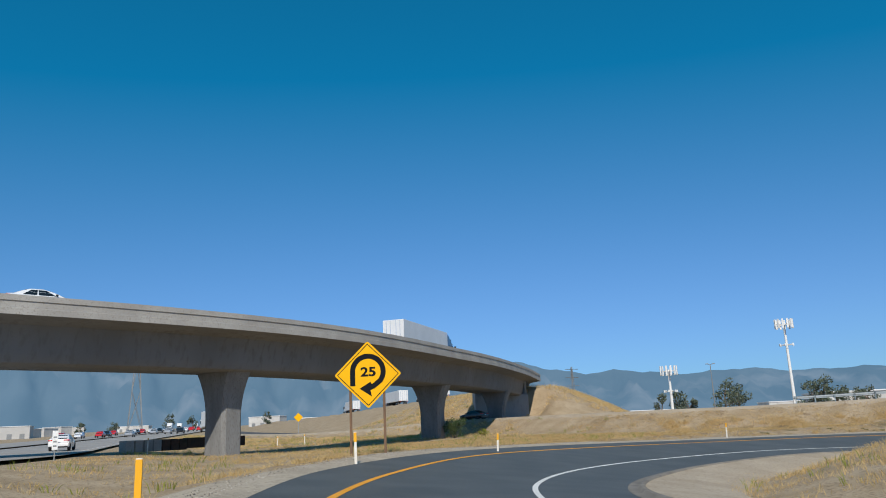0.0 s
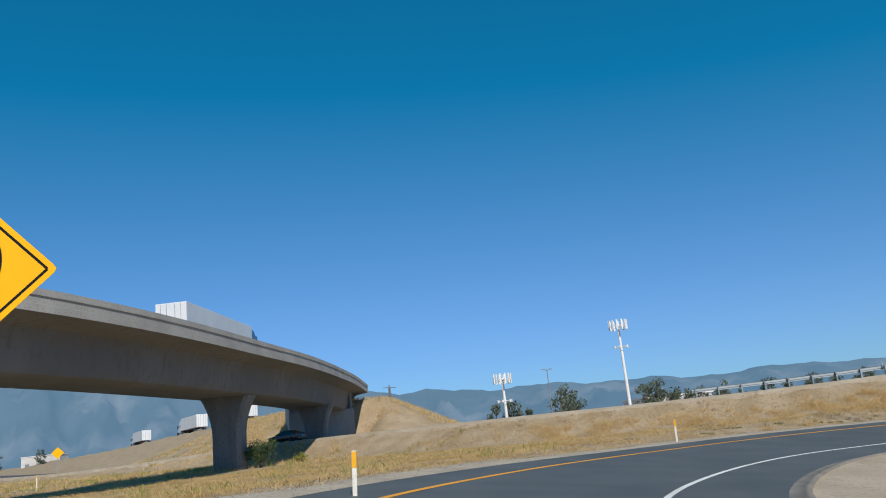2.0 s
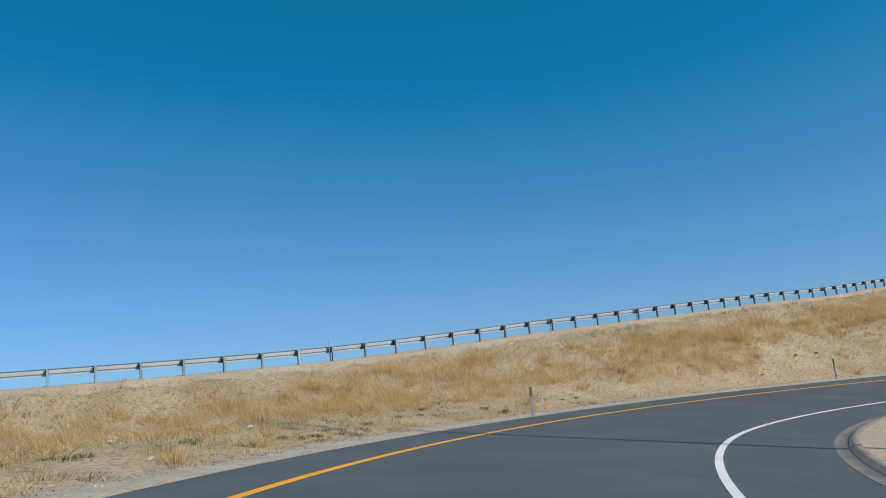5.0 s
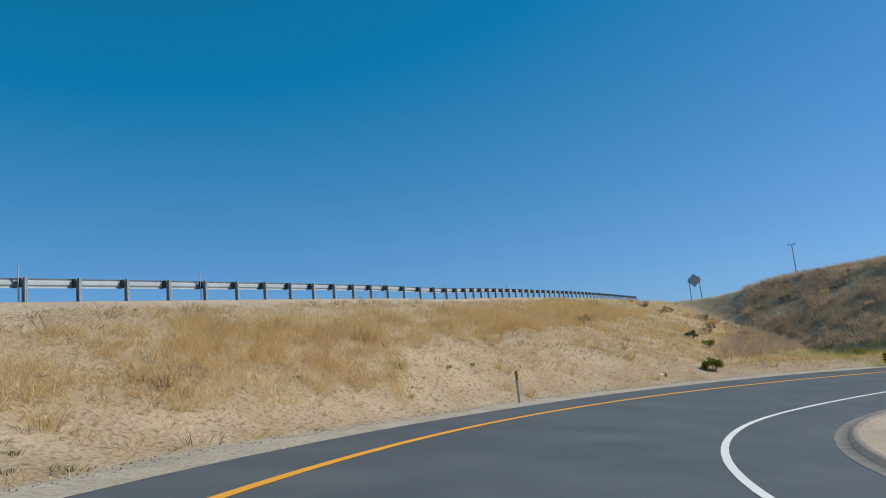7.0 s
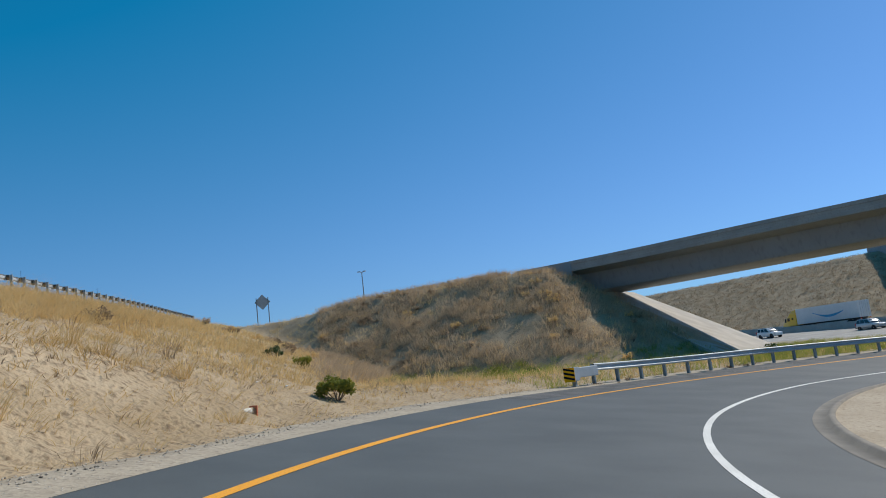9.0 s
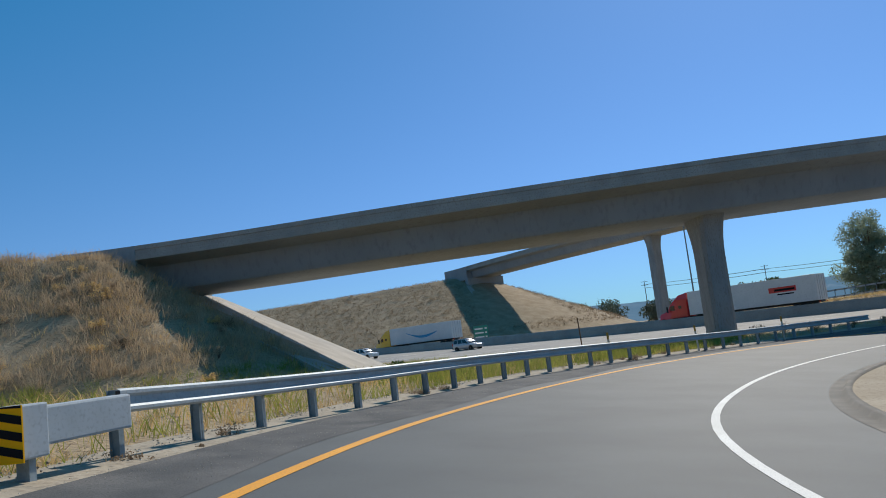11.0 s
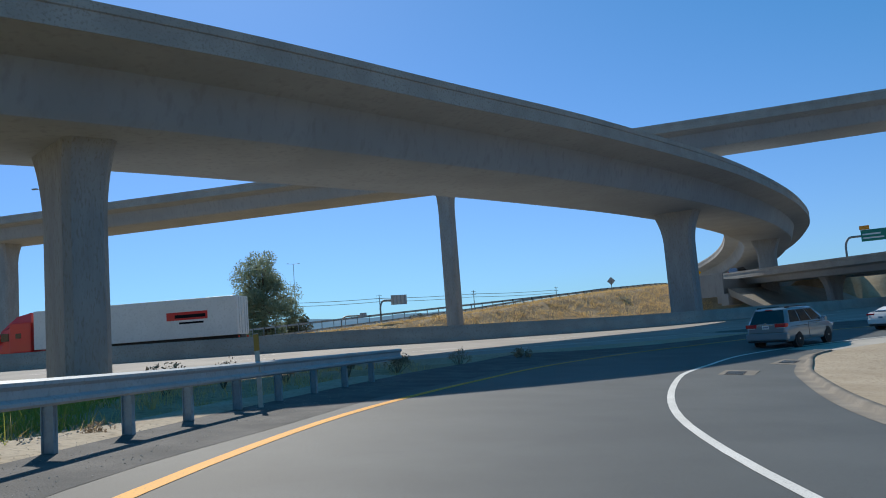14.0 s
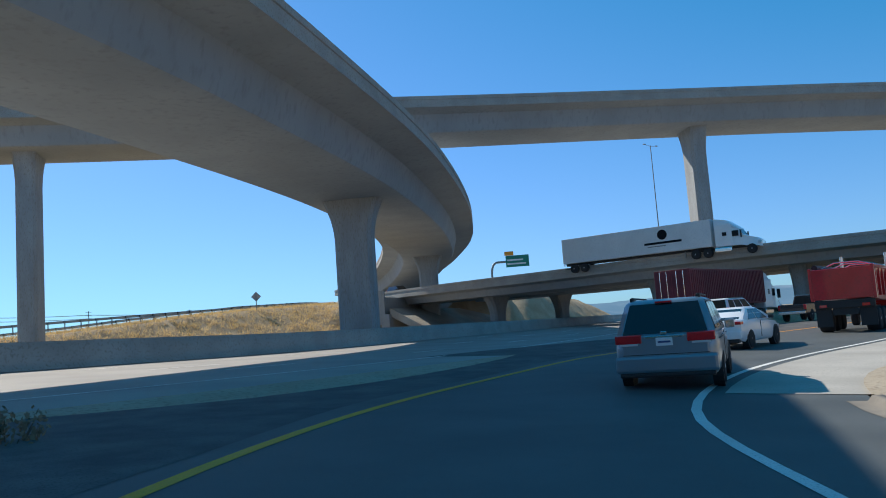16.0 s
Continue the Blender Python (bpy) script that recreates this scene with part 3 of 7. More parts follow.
# north-south freeway (both carriageways)
nN = len(NS)
yb = NS[:, 1]
for nm, o0, o1, lab in (("road_north_south", 0.0, NS_W, "grey freeway lanes running north"), ("road_north_south_far", NS_W + 3.0, NS_W + 17.0, "grey freeway lanes running south")):
    offs = np.stack([np.full(nN, -o0), np.full(nN, -o1)], 1)
    ribbon(nm, NS, offs, np.stack([NS[:, 2], NS[:, 2]], 1), "freeway", "structure", lab, "road")
for o in (0.9, NS_W - 0.9):
    offs = np.stack([np.full(nN, -o - 0.07), np.full(nN, -o + 0.07)], 1)
    ribbon("trim_freeway_edge", NS, offs, np.stack([NS[:, 2] + 0.008] * 2, 1), "white", "structure", "white freeway edge line", "road line")

# outer connector road
nO = len(OC)
offs = np.stack([np.full(nO, 0.6), np.full(nO, OC_W)], 1)
ribbon("road_outer_connector", OC, offs, np.stack([OC[:, 2]] * 2, 1), "asphalt_old", "structure", "grey asphalt connector road on its embankment", "road")
offs = np.stack([np.full(nO, o) for o in (-2.0, -0.6, 0.3, 0.75)], 1)
ribbon("verge_connector", OC, offs, OC[:, 2:3] + np.array([-1.25, -0.10, 0.02, 0.01])[None, :], "dirt", "structure", "pale dirt edge of the embankment", "verge")

# ---- bridges ----
def sweep(name, line, section, mtl, parent, label="", bank=None, caps=True):
    """Sweeps a closed section (list of right-hand offset, height) along a 3D line."""
    r = sides(line)
    bm = bmesh.new()
    rings = []
    for i, p in enumerate(line):
        b = 0.0 if bank is None else bank
        rings.append([(p[0] + r[i, 0] * o, p[1] + r[i, 1] * o, p[2] + h - o * b) for o, h in section])
    loft(bm, rings, caps)
    ob = part(name, bm, mtl, parent, label)
    ob.data.polygons.foreach_set("use_smooth", [True] * len(ob.data.polygons))
    ob.data.set_sharp_from_angle(angle=0.55)
    return ob


def column(parent, x, y, z0, z1, ang, w=2.6, d=1.7, flare=4.6, fh=3.6, mtl="column"):
    """A concrete column with chamfered corners that flares out across the bridge towards its top. ang: direction of the bridge, radians."""
    bm = bmesh.new()
    ux, uy = math.cos(ang), math.sin(ang)
    rx, ry = uy, -ux
    rings = []
    levels = [z0 - 1.0, z0, z1 - fh]
    levels += [z1 - fh + fh * k / 8 for k in range(1, 9)]
    for z in levels:
        u = max(0.0, (z - (z1 - fh)) / fh)
        hw = (w + (flare - w) * u ** 2.1) / 2
        hd = (d + 0.35 * u ** 2) / 2
        c = 0.28
        ring = [(hw, -hd + c), (hw, hd - c), (hw - c, hd), (-hw + c, hd), (-hw, hd - c), (-hw, -hd + c), (-hw + c, -hd), (hw - c, -hd)]
        rings.append([(x + rx * a + ux * b, y + ry * a + uy * b, z) for a, b in ring])
    loft(bm, rings)
    return part("column", bm, mtl, parent)


def bridge(name, pts, half, depth, label, columns, span, bank=0.0, colw=2.6, flare=4.6, soffit=None, stone=("concrete", "column")):
    """A box-girder bridge: girder, two barriers, columns. pts: control points with the height of the deck. span: first and last index fraction."""
    base = empty(name, label, "bridge", kind="")
    line = catmull(pts, 2.5)
    a, b = int(span[0] * (len(line) - 1)), int(span[1] * (len(line) - 1)) + 1
    line = line[a:b]
    s = half * 0.56 if soffit is None else soffit
    web = [(half, -0.26), (s + 1.2, -0.50), (s + 0.66, -0.66), (s + 0.46, -1.15), (s + 0.28, -depth + 0.85), (s + 0.13, -depth + 0.38), (s - 0.02, -depth + 0.13), (s - 0.28, -depth)]
    girder = [(-half, 0.0), (half, 0.0)] + web + [(-o, h) for o, h in web[::-1]]
    sweep("girder", line, girder, stone[0], base, bank=bank)
    for sgn, nm in ((1, "barrier"), (-1, "barrier")):
        prof = [(half + 0.03, -0.30), (half + 0.03, 0.10), (half - 0.03, 0.12), (half - 0.03, 0.52), (half + 0.04, 0.56), (half + 0.04, 0.92), (half - 0.20, 0.92), (half - 0.24, 0.40), (half - 0.42, 0.02)]
        prof = [(sgn * o, h) for o, h in (prof if sgn > 0 else prof[::-1])]
        sweep(nm, line, prof, "barrier", base, bank=bank)
    r = sides(line)
    for cx, cy, cz in columns:
        i = int(np.argmin(np.hypot(line[:, 0] - cx, line[:, 1] - cy)))
        t = np.gradient(line[:, :2], axis=0)[i]
        column(base, cx, cy, cz, line[i, 2] - depth + 0.05, math.atan2(t[1], t[0]), colw, 1.9, flare, mtl=stone[1])
    return base, line


# curved overpass north of the ramp
B0 = [(-128, -10, 8.8), (-88, 12, 9.4), (-50, 35, 9.95), (-18.0, 63.2, 9.9), (-1.6, 96.8, 10.0), (7.4, 124, 10.1), (13.2, 147, 10.0), (22, 182, 9.4)]
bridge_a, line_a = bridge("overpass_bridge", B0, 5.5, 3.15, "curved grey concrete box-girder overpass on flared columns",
                          [(-17.6, 63.6, 0.9), (-1.2, 97.0, 0.3), (8.6, 124.4, 2.0), (-54, 32.6, 0.9), (-90, 11, 0.9)], (0.0, 0.86), bank=0.02, soffit=2.75, stone=("concrete_dark", "column_dark"))
# flyover above the freeway
F1 = [(196, 8, 9.9), (165, -6, 9.8), (133.8, -18.1, 9.75), (110.9, -25.7, 10.05), (88.2, -35.1, 10.57), (72.5, -43.6, 11.0), (56.4, -52.7, 11.4), (32.5, -68.5, 11.9), (2.6, -92.9, 12.5), (-22, -117.5, 12.3),
      (-38.8, -144.5, 9.7), (-47, -180, 5.6)]
bridge_b, line_b = bridge("flyover_bridge", F1, 7.35, 2.9, "sweeping grey concrete flyover on flared columns",
                          [(88.4, -35.0, -2.8), (33.4, -67.9, -3.0), (-12.8, -107.3, -2.8)], (0.197, 0.95), bank=0.0, colw=3.0, flare=4.8, soffit=4.1)
# upper flyover, far side
F2 = [(205.9, -200.6, 19.6), (146.3, -162, 20.3), (104, -138.1, 20.8), (46.9, -102.7, 21.3), (19.9, -85.2, 21.75), (-7.7, -69.2, 22.9), (-24.2, -56.4, 22.9), (-54.3, -28.2, 21.8), (-90, 14, 20.5)]
bridge_c, line_c = bridge("upper_flyover_bridge", F2, 5.95, 2.65, "high slender concrete flyover with tall columns",
                          [(111.3, -142.3, -1.6), (47.2, -102.9, -2.4), (-17.0, -62.6, -3.6), (-54.3, -28.2, -1.0)], (0.10, 1.0), colw=3.0, flare=4.6, soffit=3.7)
# main freeway bridge over the east-west freeway
MB = catmull([(-6.6, -112, 3.6), (-3.6, -94.5, 3.4), (-3.4, -75.3, 3.3), (-5.4, -57.7, 3.45), (-8.9, -36.6, 3.4), (-13.3, -10.4, 2.8)], 3.0)
for k, (shift, lab) in enumerate(((-NS_W / 2, "low wide concrete freeway bridge, northbound"), (-NS_W - 10.0, "low wide concrete freeway bridge, southbound"))):
    mline = MB.copy()
    mline[:, :2] += sides(MB) * shift
    base = empty("freeway_bridge", lab, "bridge")
    h = 6.9
    sweep("girder", mline, [(-h, -0.02), (h, -0.02), (h, -0.30), (h - 1.4, -0.55), (h - 2.0, -1.4), (-h + 2.0, -1.4), (-h + 1.4, -0.55), (-h, -0.30)], "concrete", base)
    for sgn in (1, -1):
        prof = [(h + 0.03, -0.32), (h + 0.03, 0.10), (h - 0.03, 0.12), (h - 0.03, 0.50), (h + 0.04, 0.54), (h + 0.04, 0.86), (h - 0.20, 0.86), (h - 0.42, 0.0)]
        sweep("barrier", mline, [(sgn * o, z) for o, z in (prof if sgn > 0 else prof[::-1])], "barrier", base)
    for yy in (-92.0, -66.0, -49.0):
        i = int(np.argmin(np.abs(mline[:, 1] - yy)))
        t = np.gradient(mline[:, :2], axis=0)[i]
        for o in (0.0,):
            rr = sides(mline)[i]
            column(base, mline[i, 0] + rr[0] * o, mline[i, 1] + rr[1] * o, -3.1, mline[i, 2] - 1.38, math.atan2(t[1], t[0]), 2.2, 1.5, 4.2, 3.0)


def slab(name, corners, thick, mtl, label, category, kind="structure"):
    """A flat slab with the given top corners, thickened downwards."""
    bm = bmesh.new()
    top = [bm.verts.new(c) for c in corners]
    bot = [bm.verts.new((c[0], c[1], c[2] - thick)) for c in corners]
    bm.faces.new(top)
    bm.faces.new(bot[::-1])
    k = len(corners)
    for i in range(k):
        bm.faces.new((top[i], bot[i], bot[(i + 1) % k], top[(i + 1) % k]))
    bmesh.ops.recalc_face_normals(bm, faces=bm.faces)
    return tagged(part(name, bm, mtl), label, category, "", kind)


def abutment(name, p, way, half, z0, z1, wing, label, drop=0.0):
    """An abutment: seat wall across the bridge and two wing walls behind it. way: plan direction from the abutment on to land."""
    base = empty(name, label, "abutment", kind="structure")
    w = Vector((way[0], way[1], 0)).normalized()
    r = Vector((w.y, -w.x, 0))
    m = Matrix.Translation((p[0], p[1], 0)) @ Matrix((( r.x, w.x, 0, 0), (r.y, w.y, 0, 0), (0, 0, 1, 0), (0, 0, 0, 1)))
    bm = bmesh.new()
    box(bm, -half, half, 0.0, 1.0, z0, z1, 0.03, m)
    box(bm, -half - 0.3, half + 0.3, -1.1, 0.2, z0 - 0.4, z1 - 2.5, 0.04, m)
    part("seat_wall", bm, "concrete", base)
    for s in (-1, 1):
        bm = bmesh.new()
        box(bm, s * (half - 0.15), s * (half + 0.2), -0.4, wing, z1 - 2.9 - drop, z1 + 0.9, 0.02, m)
        part("wing_wall", bm, "concrete", base)
    return base


abutment("abutment_flyover", (134.6, -17.9), (0.93, 0.36), 7.3, 5.2, 9.75, 7.0, "pale concrete flyover abutment with wing walls", 1.8)
abutment("abutment_overpass", (10.5, 139.5), (-0.05, 1.0), 4.4, 1.8, 9.6, 5.0, "dark shaded concrete abutment wall of the overpass", 3.2)
abutment("abutment_upper", (167.0, -175.2), (0.84, -0.54), 6.0, 13.6, 20.0, 11.5, "pale concrete abutment of the upper flyover")
abutment("abutment_main_south", (-17.0, -111.0), (0.38, -0.92), 18.5, -0.8, 3.2, 6.0, "wide concrete abutment of the freeway bridge")
abutment("abutment_main_north", (-26.0, -9.0), (-0.22, 0.97), 15.0, -2.6, 2.1, 6.0, "wide concrete abutment at the north end of the freeway bridge")


def slope_paving(name, top, way, half, fall, run, label, near=None, far=None):
    """Concrete slope paving that falls from an abutment towards the road."""
    w = Vector((way[0], way[1], 0)).normalized()
    r = Vector((w.y, -w.x, 0))
    t = Vector(top)
    e = t + w * run - Vector((0, 0, fall))
    n0, n1 = near or (half, half + 0.6)
    f0, f1 = far or (half, half + 0.6)
    return slab(name, [t - r * f0, t + r * n0, e + r * n1, e - r * f1], 1.1, "apron", label, "slope paving")


slope_paving("slope_paving_flyover", (133.4, -18.6, 7.02), (-0.93, -0.36), 8.6, 9.2, 17.0, "pale concrete slope paving under the flyover end", (8.6, 15.0))
slope_paving("slope_paving_upper", (165.6, -174.4, 15.3), (-0.84, 0.54), 6.0, 15.2, 30.4, "concrete slope paving under the upper flyover", (7.6, 20.0), (1.0, -9.0))
slope_paving("slope_paving_main", (-17.3, -110.2, 1.5), (-0.38, 0.92), 18.0, 4.2, 8.0, "concrete slope paving under the freeway bridge")


# ---- guard rails ----
W_RAIL = [(0.0, 0.155), (0.05, 0.125), (0.05, 0.085), (0.0, 0.045), (0.0, 0.0), (0.0, -0.045), (0.05, -0.085), (0.05, -0.125), (0.0, -0.155)]


def post_mesh():
    bm = bmesh.new()
    box(bm, -0.075, 0.075, -0.006, 0.006, -0.5, 0.74)
    box(bm, -0.075, -0.068, -0.05, 0.05, -0.5, 0.74)
    box(bm, 0.068, 0.075, -0.05, 0.05, -0.5, 0.74)
    return mesh_of("post", bm, "post_steel")


POST = post_mesh()
bm = bmesh.new()
box(bm, 0.075, 0.252, -0.075, 0.075, 0.45, 0.73, 0.01)
BLOCK = mesh_of("blockout", bm, "block")


def guard_rail(name, line, face, label, height=0.60, posts=300):
    """A W-beam rail along line (x, y, ground z); face +1: the beam stands on the right of the posts. The posts stand every 1.905 m."""
    base = empty(name, label, "guard rail")
    seg = np.r_[0, np.cumsum(np.hypot(*np.diff(line[:, :2], axis=0).T))]
    dense = np.arange(0, seg[-1], 0.63)
    pl = np.c_[[np.interp(dense, seg, line[:, k]) for k in range(3)]].T
    r = sides(pl) * face
    bm = bmesh.new()
    rings = []
    for i, p in enumerate(pl):
        ring = [(p[0] + r[i, 0] * (0.27 + o), p[1] + r[i, 1] * (0.27 + o), p[2] + height + h) for o, h in W_RAIL]
        ring += [(p[0] + r[i, 0] * (0.265 + o), p[1] + r[i, 1] * (0.265 + o), p[2] + height + h) for o, h in W_RAIL[::-1]]
        rings.append(ring)
    loft(bm, rings)
    part("beam", bm, "steel", base, "galvanised W-profile beam")
    for k, s in enumerate(np.arange(0.3, seg[-1], 1.905)[:posts]):
        p = [np.interp(s, seg, line[:, j]) for j in range(3)]
        i = min(int(s / 0.63), len(pl) - 1)
        ang = math.atan2(r[i, 1], r[i, 0])
        for me, nm in ((POST, "post"), (BLOCK, "blockout")):
            ob = new(nm, me)
            ob.parent = base
            ob.matrix_world = Matrix.Translation((p[0], p[1], p[2] + height - 0.59)) @ Matrix.Rotation(ang + random.uniform(-0.03, 0.03), 4, "Z")
    return base


oc_rail = OC[::-1].copy()
s0 = int(np.argmin(np.hypot(oc_rail[:, 0] - 38.5, oc_rail[:, 1] - 85)))
s1 = int(np.argmin(np.hypot(oc_rail[:, 0] - 170, oc_rail[:, 1] - 22)))
guard_rail("guard_rail", oc_rail[s0:s1], -1, "galvanised guard rail along the top of the dry embankment")
# thin snow-pole style markers on some rail posts
seg = np.r_[0, np.cumsum(np.hypot(*np.diff(oc_rail[s0:s1, :2], axis=0).T))]
for s in (15.54, 30.78, 38.4, 53.64, 61.26, 76.5, 84.1, 99.4):
    p = [np.interp(s, seg, oc_rail[s0:s1, j]) for j in range(3)]
    bm = bmesh.new()
    box(bm, -0.045, 0.045, -0.006, 0.006, -0.3, 1.12)
    ob = tagged(part("marker_blade", bm, "post_steel"), "thin dark marker blade behind a guard rail post", "road marker", "rail markers")
    ob.matrix_world = Matrix.Translation((p[0] - 0.05, p[1] + 0.16, p[2]))

a0 = int(np.argmin(np.hypot(RL[:, 0] - 88.4, RL[:, 1] - 29.9)))
a1 = int(np.argmin(np.hypot(RL[:, 0] - 73.3, RL[:, 1] + 18.6)))
roff = np.interp(np.arange(a0, a1), [a0, a0 + 6, a1 - 12, a1], [-5.05, -4.6, -4.85, -5.6])
near_rail = np.c_[RL[a0:a1, 0] + R_SIDE[a0:a1, 0] * roff, RL[a0:a1, 1] + R_SIDE[a0:a1, 1] * roff, RL[a0:a1, 2] - roff * R_TAN[a0:a1]]
guard_rail("guard_rail", near_rail, 1, "galvanised guard rail close beside the ramp", 0.72)
crest = catmull([(-9.0, -132.0), (11.2, -124.0), (24.0, -122.2), (37.6, -120.4), (52.0, -123.2), (67.6, -126.6), (92.0, -140.5)], 3.0)
crest = np.c_[crest, ground_z(crest[:, 0], crest[:, 1]) + 0.05]
guard_rail("guard_rail", crest, 1, "thin distant guard rail along the top of the golden slope")
# striped end terminal
p, w = near_rail[0], near_rail[1] - near_rail[0]
term = empty("rail_terminal", "pale steel rail end terminal with a yellow and black striped plate", "guard rail end",
             Matrix.Translation(p) @ Matrix.Rotation(math.atan2(w[1], w[0]), 4, "Z"))
part("impact_head", bx(-1.55, -0.05, -0.50, -0.18, 0.38, 0.80, bevel=0.03), "steel", term, "dented pale steel box beam")
part("head_box", bx(-1.95, -1.55, -0.56, -0.10, 0.28, 0.84, bevel=0.02), "steel", term)
plate = part("striped_plate", bx(-1.972, -1.952, -0.60, -0.06, 0.26, 0.84), "sign_yellow", term, "yellow plate with black diagonal stripes")
for k in range(4):
    bm = bmesh.new()
    zc = 0.30 + k * 0.17
    vs = [bm.verts.new((-1.976, -0.60, zc)), bm.verts.new((-1.976, -0.60, min(zc + 0.09, 0.84))), bm.verts.new((-1.976, -0.06, min(zc + 0.09 - 0.0 + (0.12 if k < 3 else 0), 0.84))), bm.verts.new((-1.976, -0.06, min(zc + 0.12, 0.84)))]
    bm.faces.new(vs)
    part("stripe", bm, "sign_black", plate)
part("strut", bx(-1.7, -1.6, -0.42, -0.26, -0.4, 0.34), "post_steel", term)


# ---- markers beside the ramp ----
def delineator(x, y, tall, body, label, ang=0.0, refl=0.34, w=0.095):
    z = float(ground_z(np.array([x]), np.array([y]))[0])
    i, off, d = ramp_at(np.array([x]), np.array([y]))
    if d[0] < 9:
        z = max(z, float(RL[i[0], 2] - off[0] * R_TAN[i[0]]) - 0.05)
    base = empty("roadside_marker", label, "road marker", pose(x, y, z, random.uniform(-2, 2), random.uniform(-3, 3), ang), "roadside markers")
    part("post", bx(-w / 2, w / 2, -0.012, 0.012, -0.3, tall, bevel=0.004), body, base)
    part("reflector", bx(-w / 2 - 0.002, w / 2 + 0.002, -0.017, 0.017, tall - refl, tall - 0.02), "reflector" if body == "marker" else "reflector_shaded", base, "amber reflective panel")
    return base


for x, y, tall, body, ang in ((-3.05, 27.7, 1.13, "marker", 5), (2.72, 40.3, 0.95, "marker", -20), (21.4, 60.1, 1.15, "marker", -40), (45.2, 64.2, 1.12, "marker_brown", -80),
                              (69.9, 56.2, 1.2, "marker_brown", -110), (89.4, 1.6, 1.36, "marker_brown", -192),
                              (86.6, -5.9, 1.42, "marker_brown", -199), (82.7, -13.5, 1.50, "marker_brown", -206)):
    delineator(x, y, tall, body, "white plastic roadside post with an amber reflector" if body == "marker" else "weathered grey-brown roadside post with an amber reflector", ang)


delineator(-4.72, 12.4, 0.86, "marker", "stubby roadside post almost covered by a worn amber reflector", 5, 0.70, 0.10)

stk = part("stake", bx(-0.06, 0.06, -0.06, 0.06, -0.5, 3.3, bevel=0.01), "wood")
stk.matrix_world = pose(102.9, -42.0, float(ground_z(np.array([102.9]), np.array([-42.0]))[0]), 1, 2, 10)
tagged(stk, "tall weathered brown wooden stake beside the freeway", "stake")

# small white object marker and two white posts beside the freeway
mz = float(ground_z(np.array([-23.6]), np.array([48.5]))[0])
om = empty("object_marker", "small white object marker plate on a thin post", "road marker", pose(-23.6, 48.5, mz, 0, 0, 10))
part("post", bx(-0.03, 0.03, -0.02, 0.02, -0.4, 1.0), "pole_grey", om)
part("panel", bx(-0.17, 0.17, -0.035, -0.02, 0.62, 1.75, bevel=0.01), "sign_white", om)
for k in range(3):
    part("text_bar", bx(-0.10, 0.10, -0.039, -0.035, 0.80 + k * 0.26, 0.90 + k * 0.26), "pole_grey", om)
for x, y in ((-20.0, 96.0), (-17.2, 99.0), (-23.2, 62.6)):
    delineator(x, y, 1.25, "marker", "white plastic post beside the freeway", 5, 0.2)


# ---- loop warning sign ----
def arc_strip(bm, cx, cz, r0, r1, a0, a1, k, y):
    prev = None
    for i in range(k + 1):
        a = radians(a0 + (a1 - a0) * i / k)
        q = (bm.verts.new((cx + r0 * math.cos(a), y, cz + r0 * math.sin(a))), bm.verts.new((cx + r1 * math.cos(a), y, cz + r1 * math.sin(a))))
        if prev:
            bm.faces.new((prev[0], prev[1], q[1], q[0]))
        prev = q


def diamond(bm, r, y0, y1, corner=0.07):
    pts = []
    for k in range(4):
        a = radians(90 * k)
        c, s = math.cos(a), math.sin(a)
        for j in (-1, 0, 1):
            u = r - (corner if j else corner * 0.45)
            v = j * corner * 0.9
            pts.append((c * u - s * v, s * u + c * v))
    loft(bm, [[(x, y0, z) for x, z in pts], [(x, y1, z) for x, z in pts]])


def glyphs(body, size, name, mtl, m, parent):
    """Lettering with the built-in font, turned into a mesh."""
    cu = bpy.data.curves.new(name, "FONT")
    cu.body, cu.size, cu.align_x, cu.align_y, cu.extrude, cu.offset = body, size, "CENTER", "CENTER", 0.003, size * 0.03
    tmp = bpy.data.objects.new(name, cu)
    me = bpy.data.meshes.new_from_object(tmp)
    bpy.data.objects.remove(tmp)
    me.materials.append(M[mtl])
    ob = new(name, me)
    ob.parent = parent
    ob.matrix_local = m
    return ob


gz = float(ground_z(np.array([-3.3]), np.array([35.1]))[0])
sign = empty("loop_warning_sign", "large yellow diamond loop warning sign, 25, on two wooden posts", "road sign", pose(-3.26, 35.12, gz, 0, 0, 2))
SC = 4.02 - gz
for x in (-0.80, 0.70):
    part("post", bx(x - 0.055, x + 0.055, 0.03, 0.14, -0.5, SC - 0.55, bevel=0.008), "wood", sign, "weathered brown wooden post")
bm = bmesh.new()
diamond(bm, 1.51, -0.004, 0.004)
panel = part("panel", bm, "sign_yellow", sign, "bright yellow diamond panel")
panel.matrix_local = Matrix.Translation((0, 0, SC))
bm = bmesh.new()
for k in range(4):
    a = radians(90 * k)
    o = 1.39
    p0, p1 = Vector((o * math.cos(a), 0, o * math.sin(a))), Vector((o * math.cos(a + math.pi / 2), 0, o * math.sin(a + math.pi / 2)))
    d = (p1 - p0).normalized()
    nrm = Vector((-d.z, 0, d.x))
    vs = [bm.verts.new(q + Vector((0, -0.008, 0))) for q in (p0 + d * 0.02, p1 - d * 0.02, p1 - d * 0.02 + nrm * 0.035, p0 + d * 0.02 + nrm * 0.035)]
    bm.faces.new(vs)
part("border", bm, "sign_black", panel, "thin black border")
bm = bmesh.new()
arc_strip(bm, 0.0, 0.13, 0.57, 0.80, -38, 180, 40, -0.008)
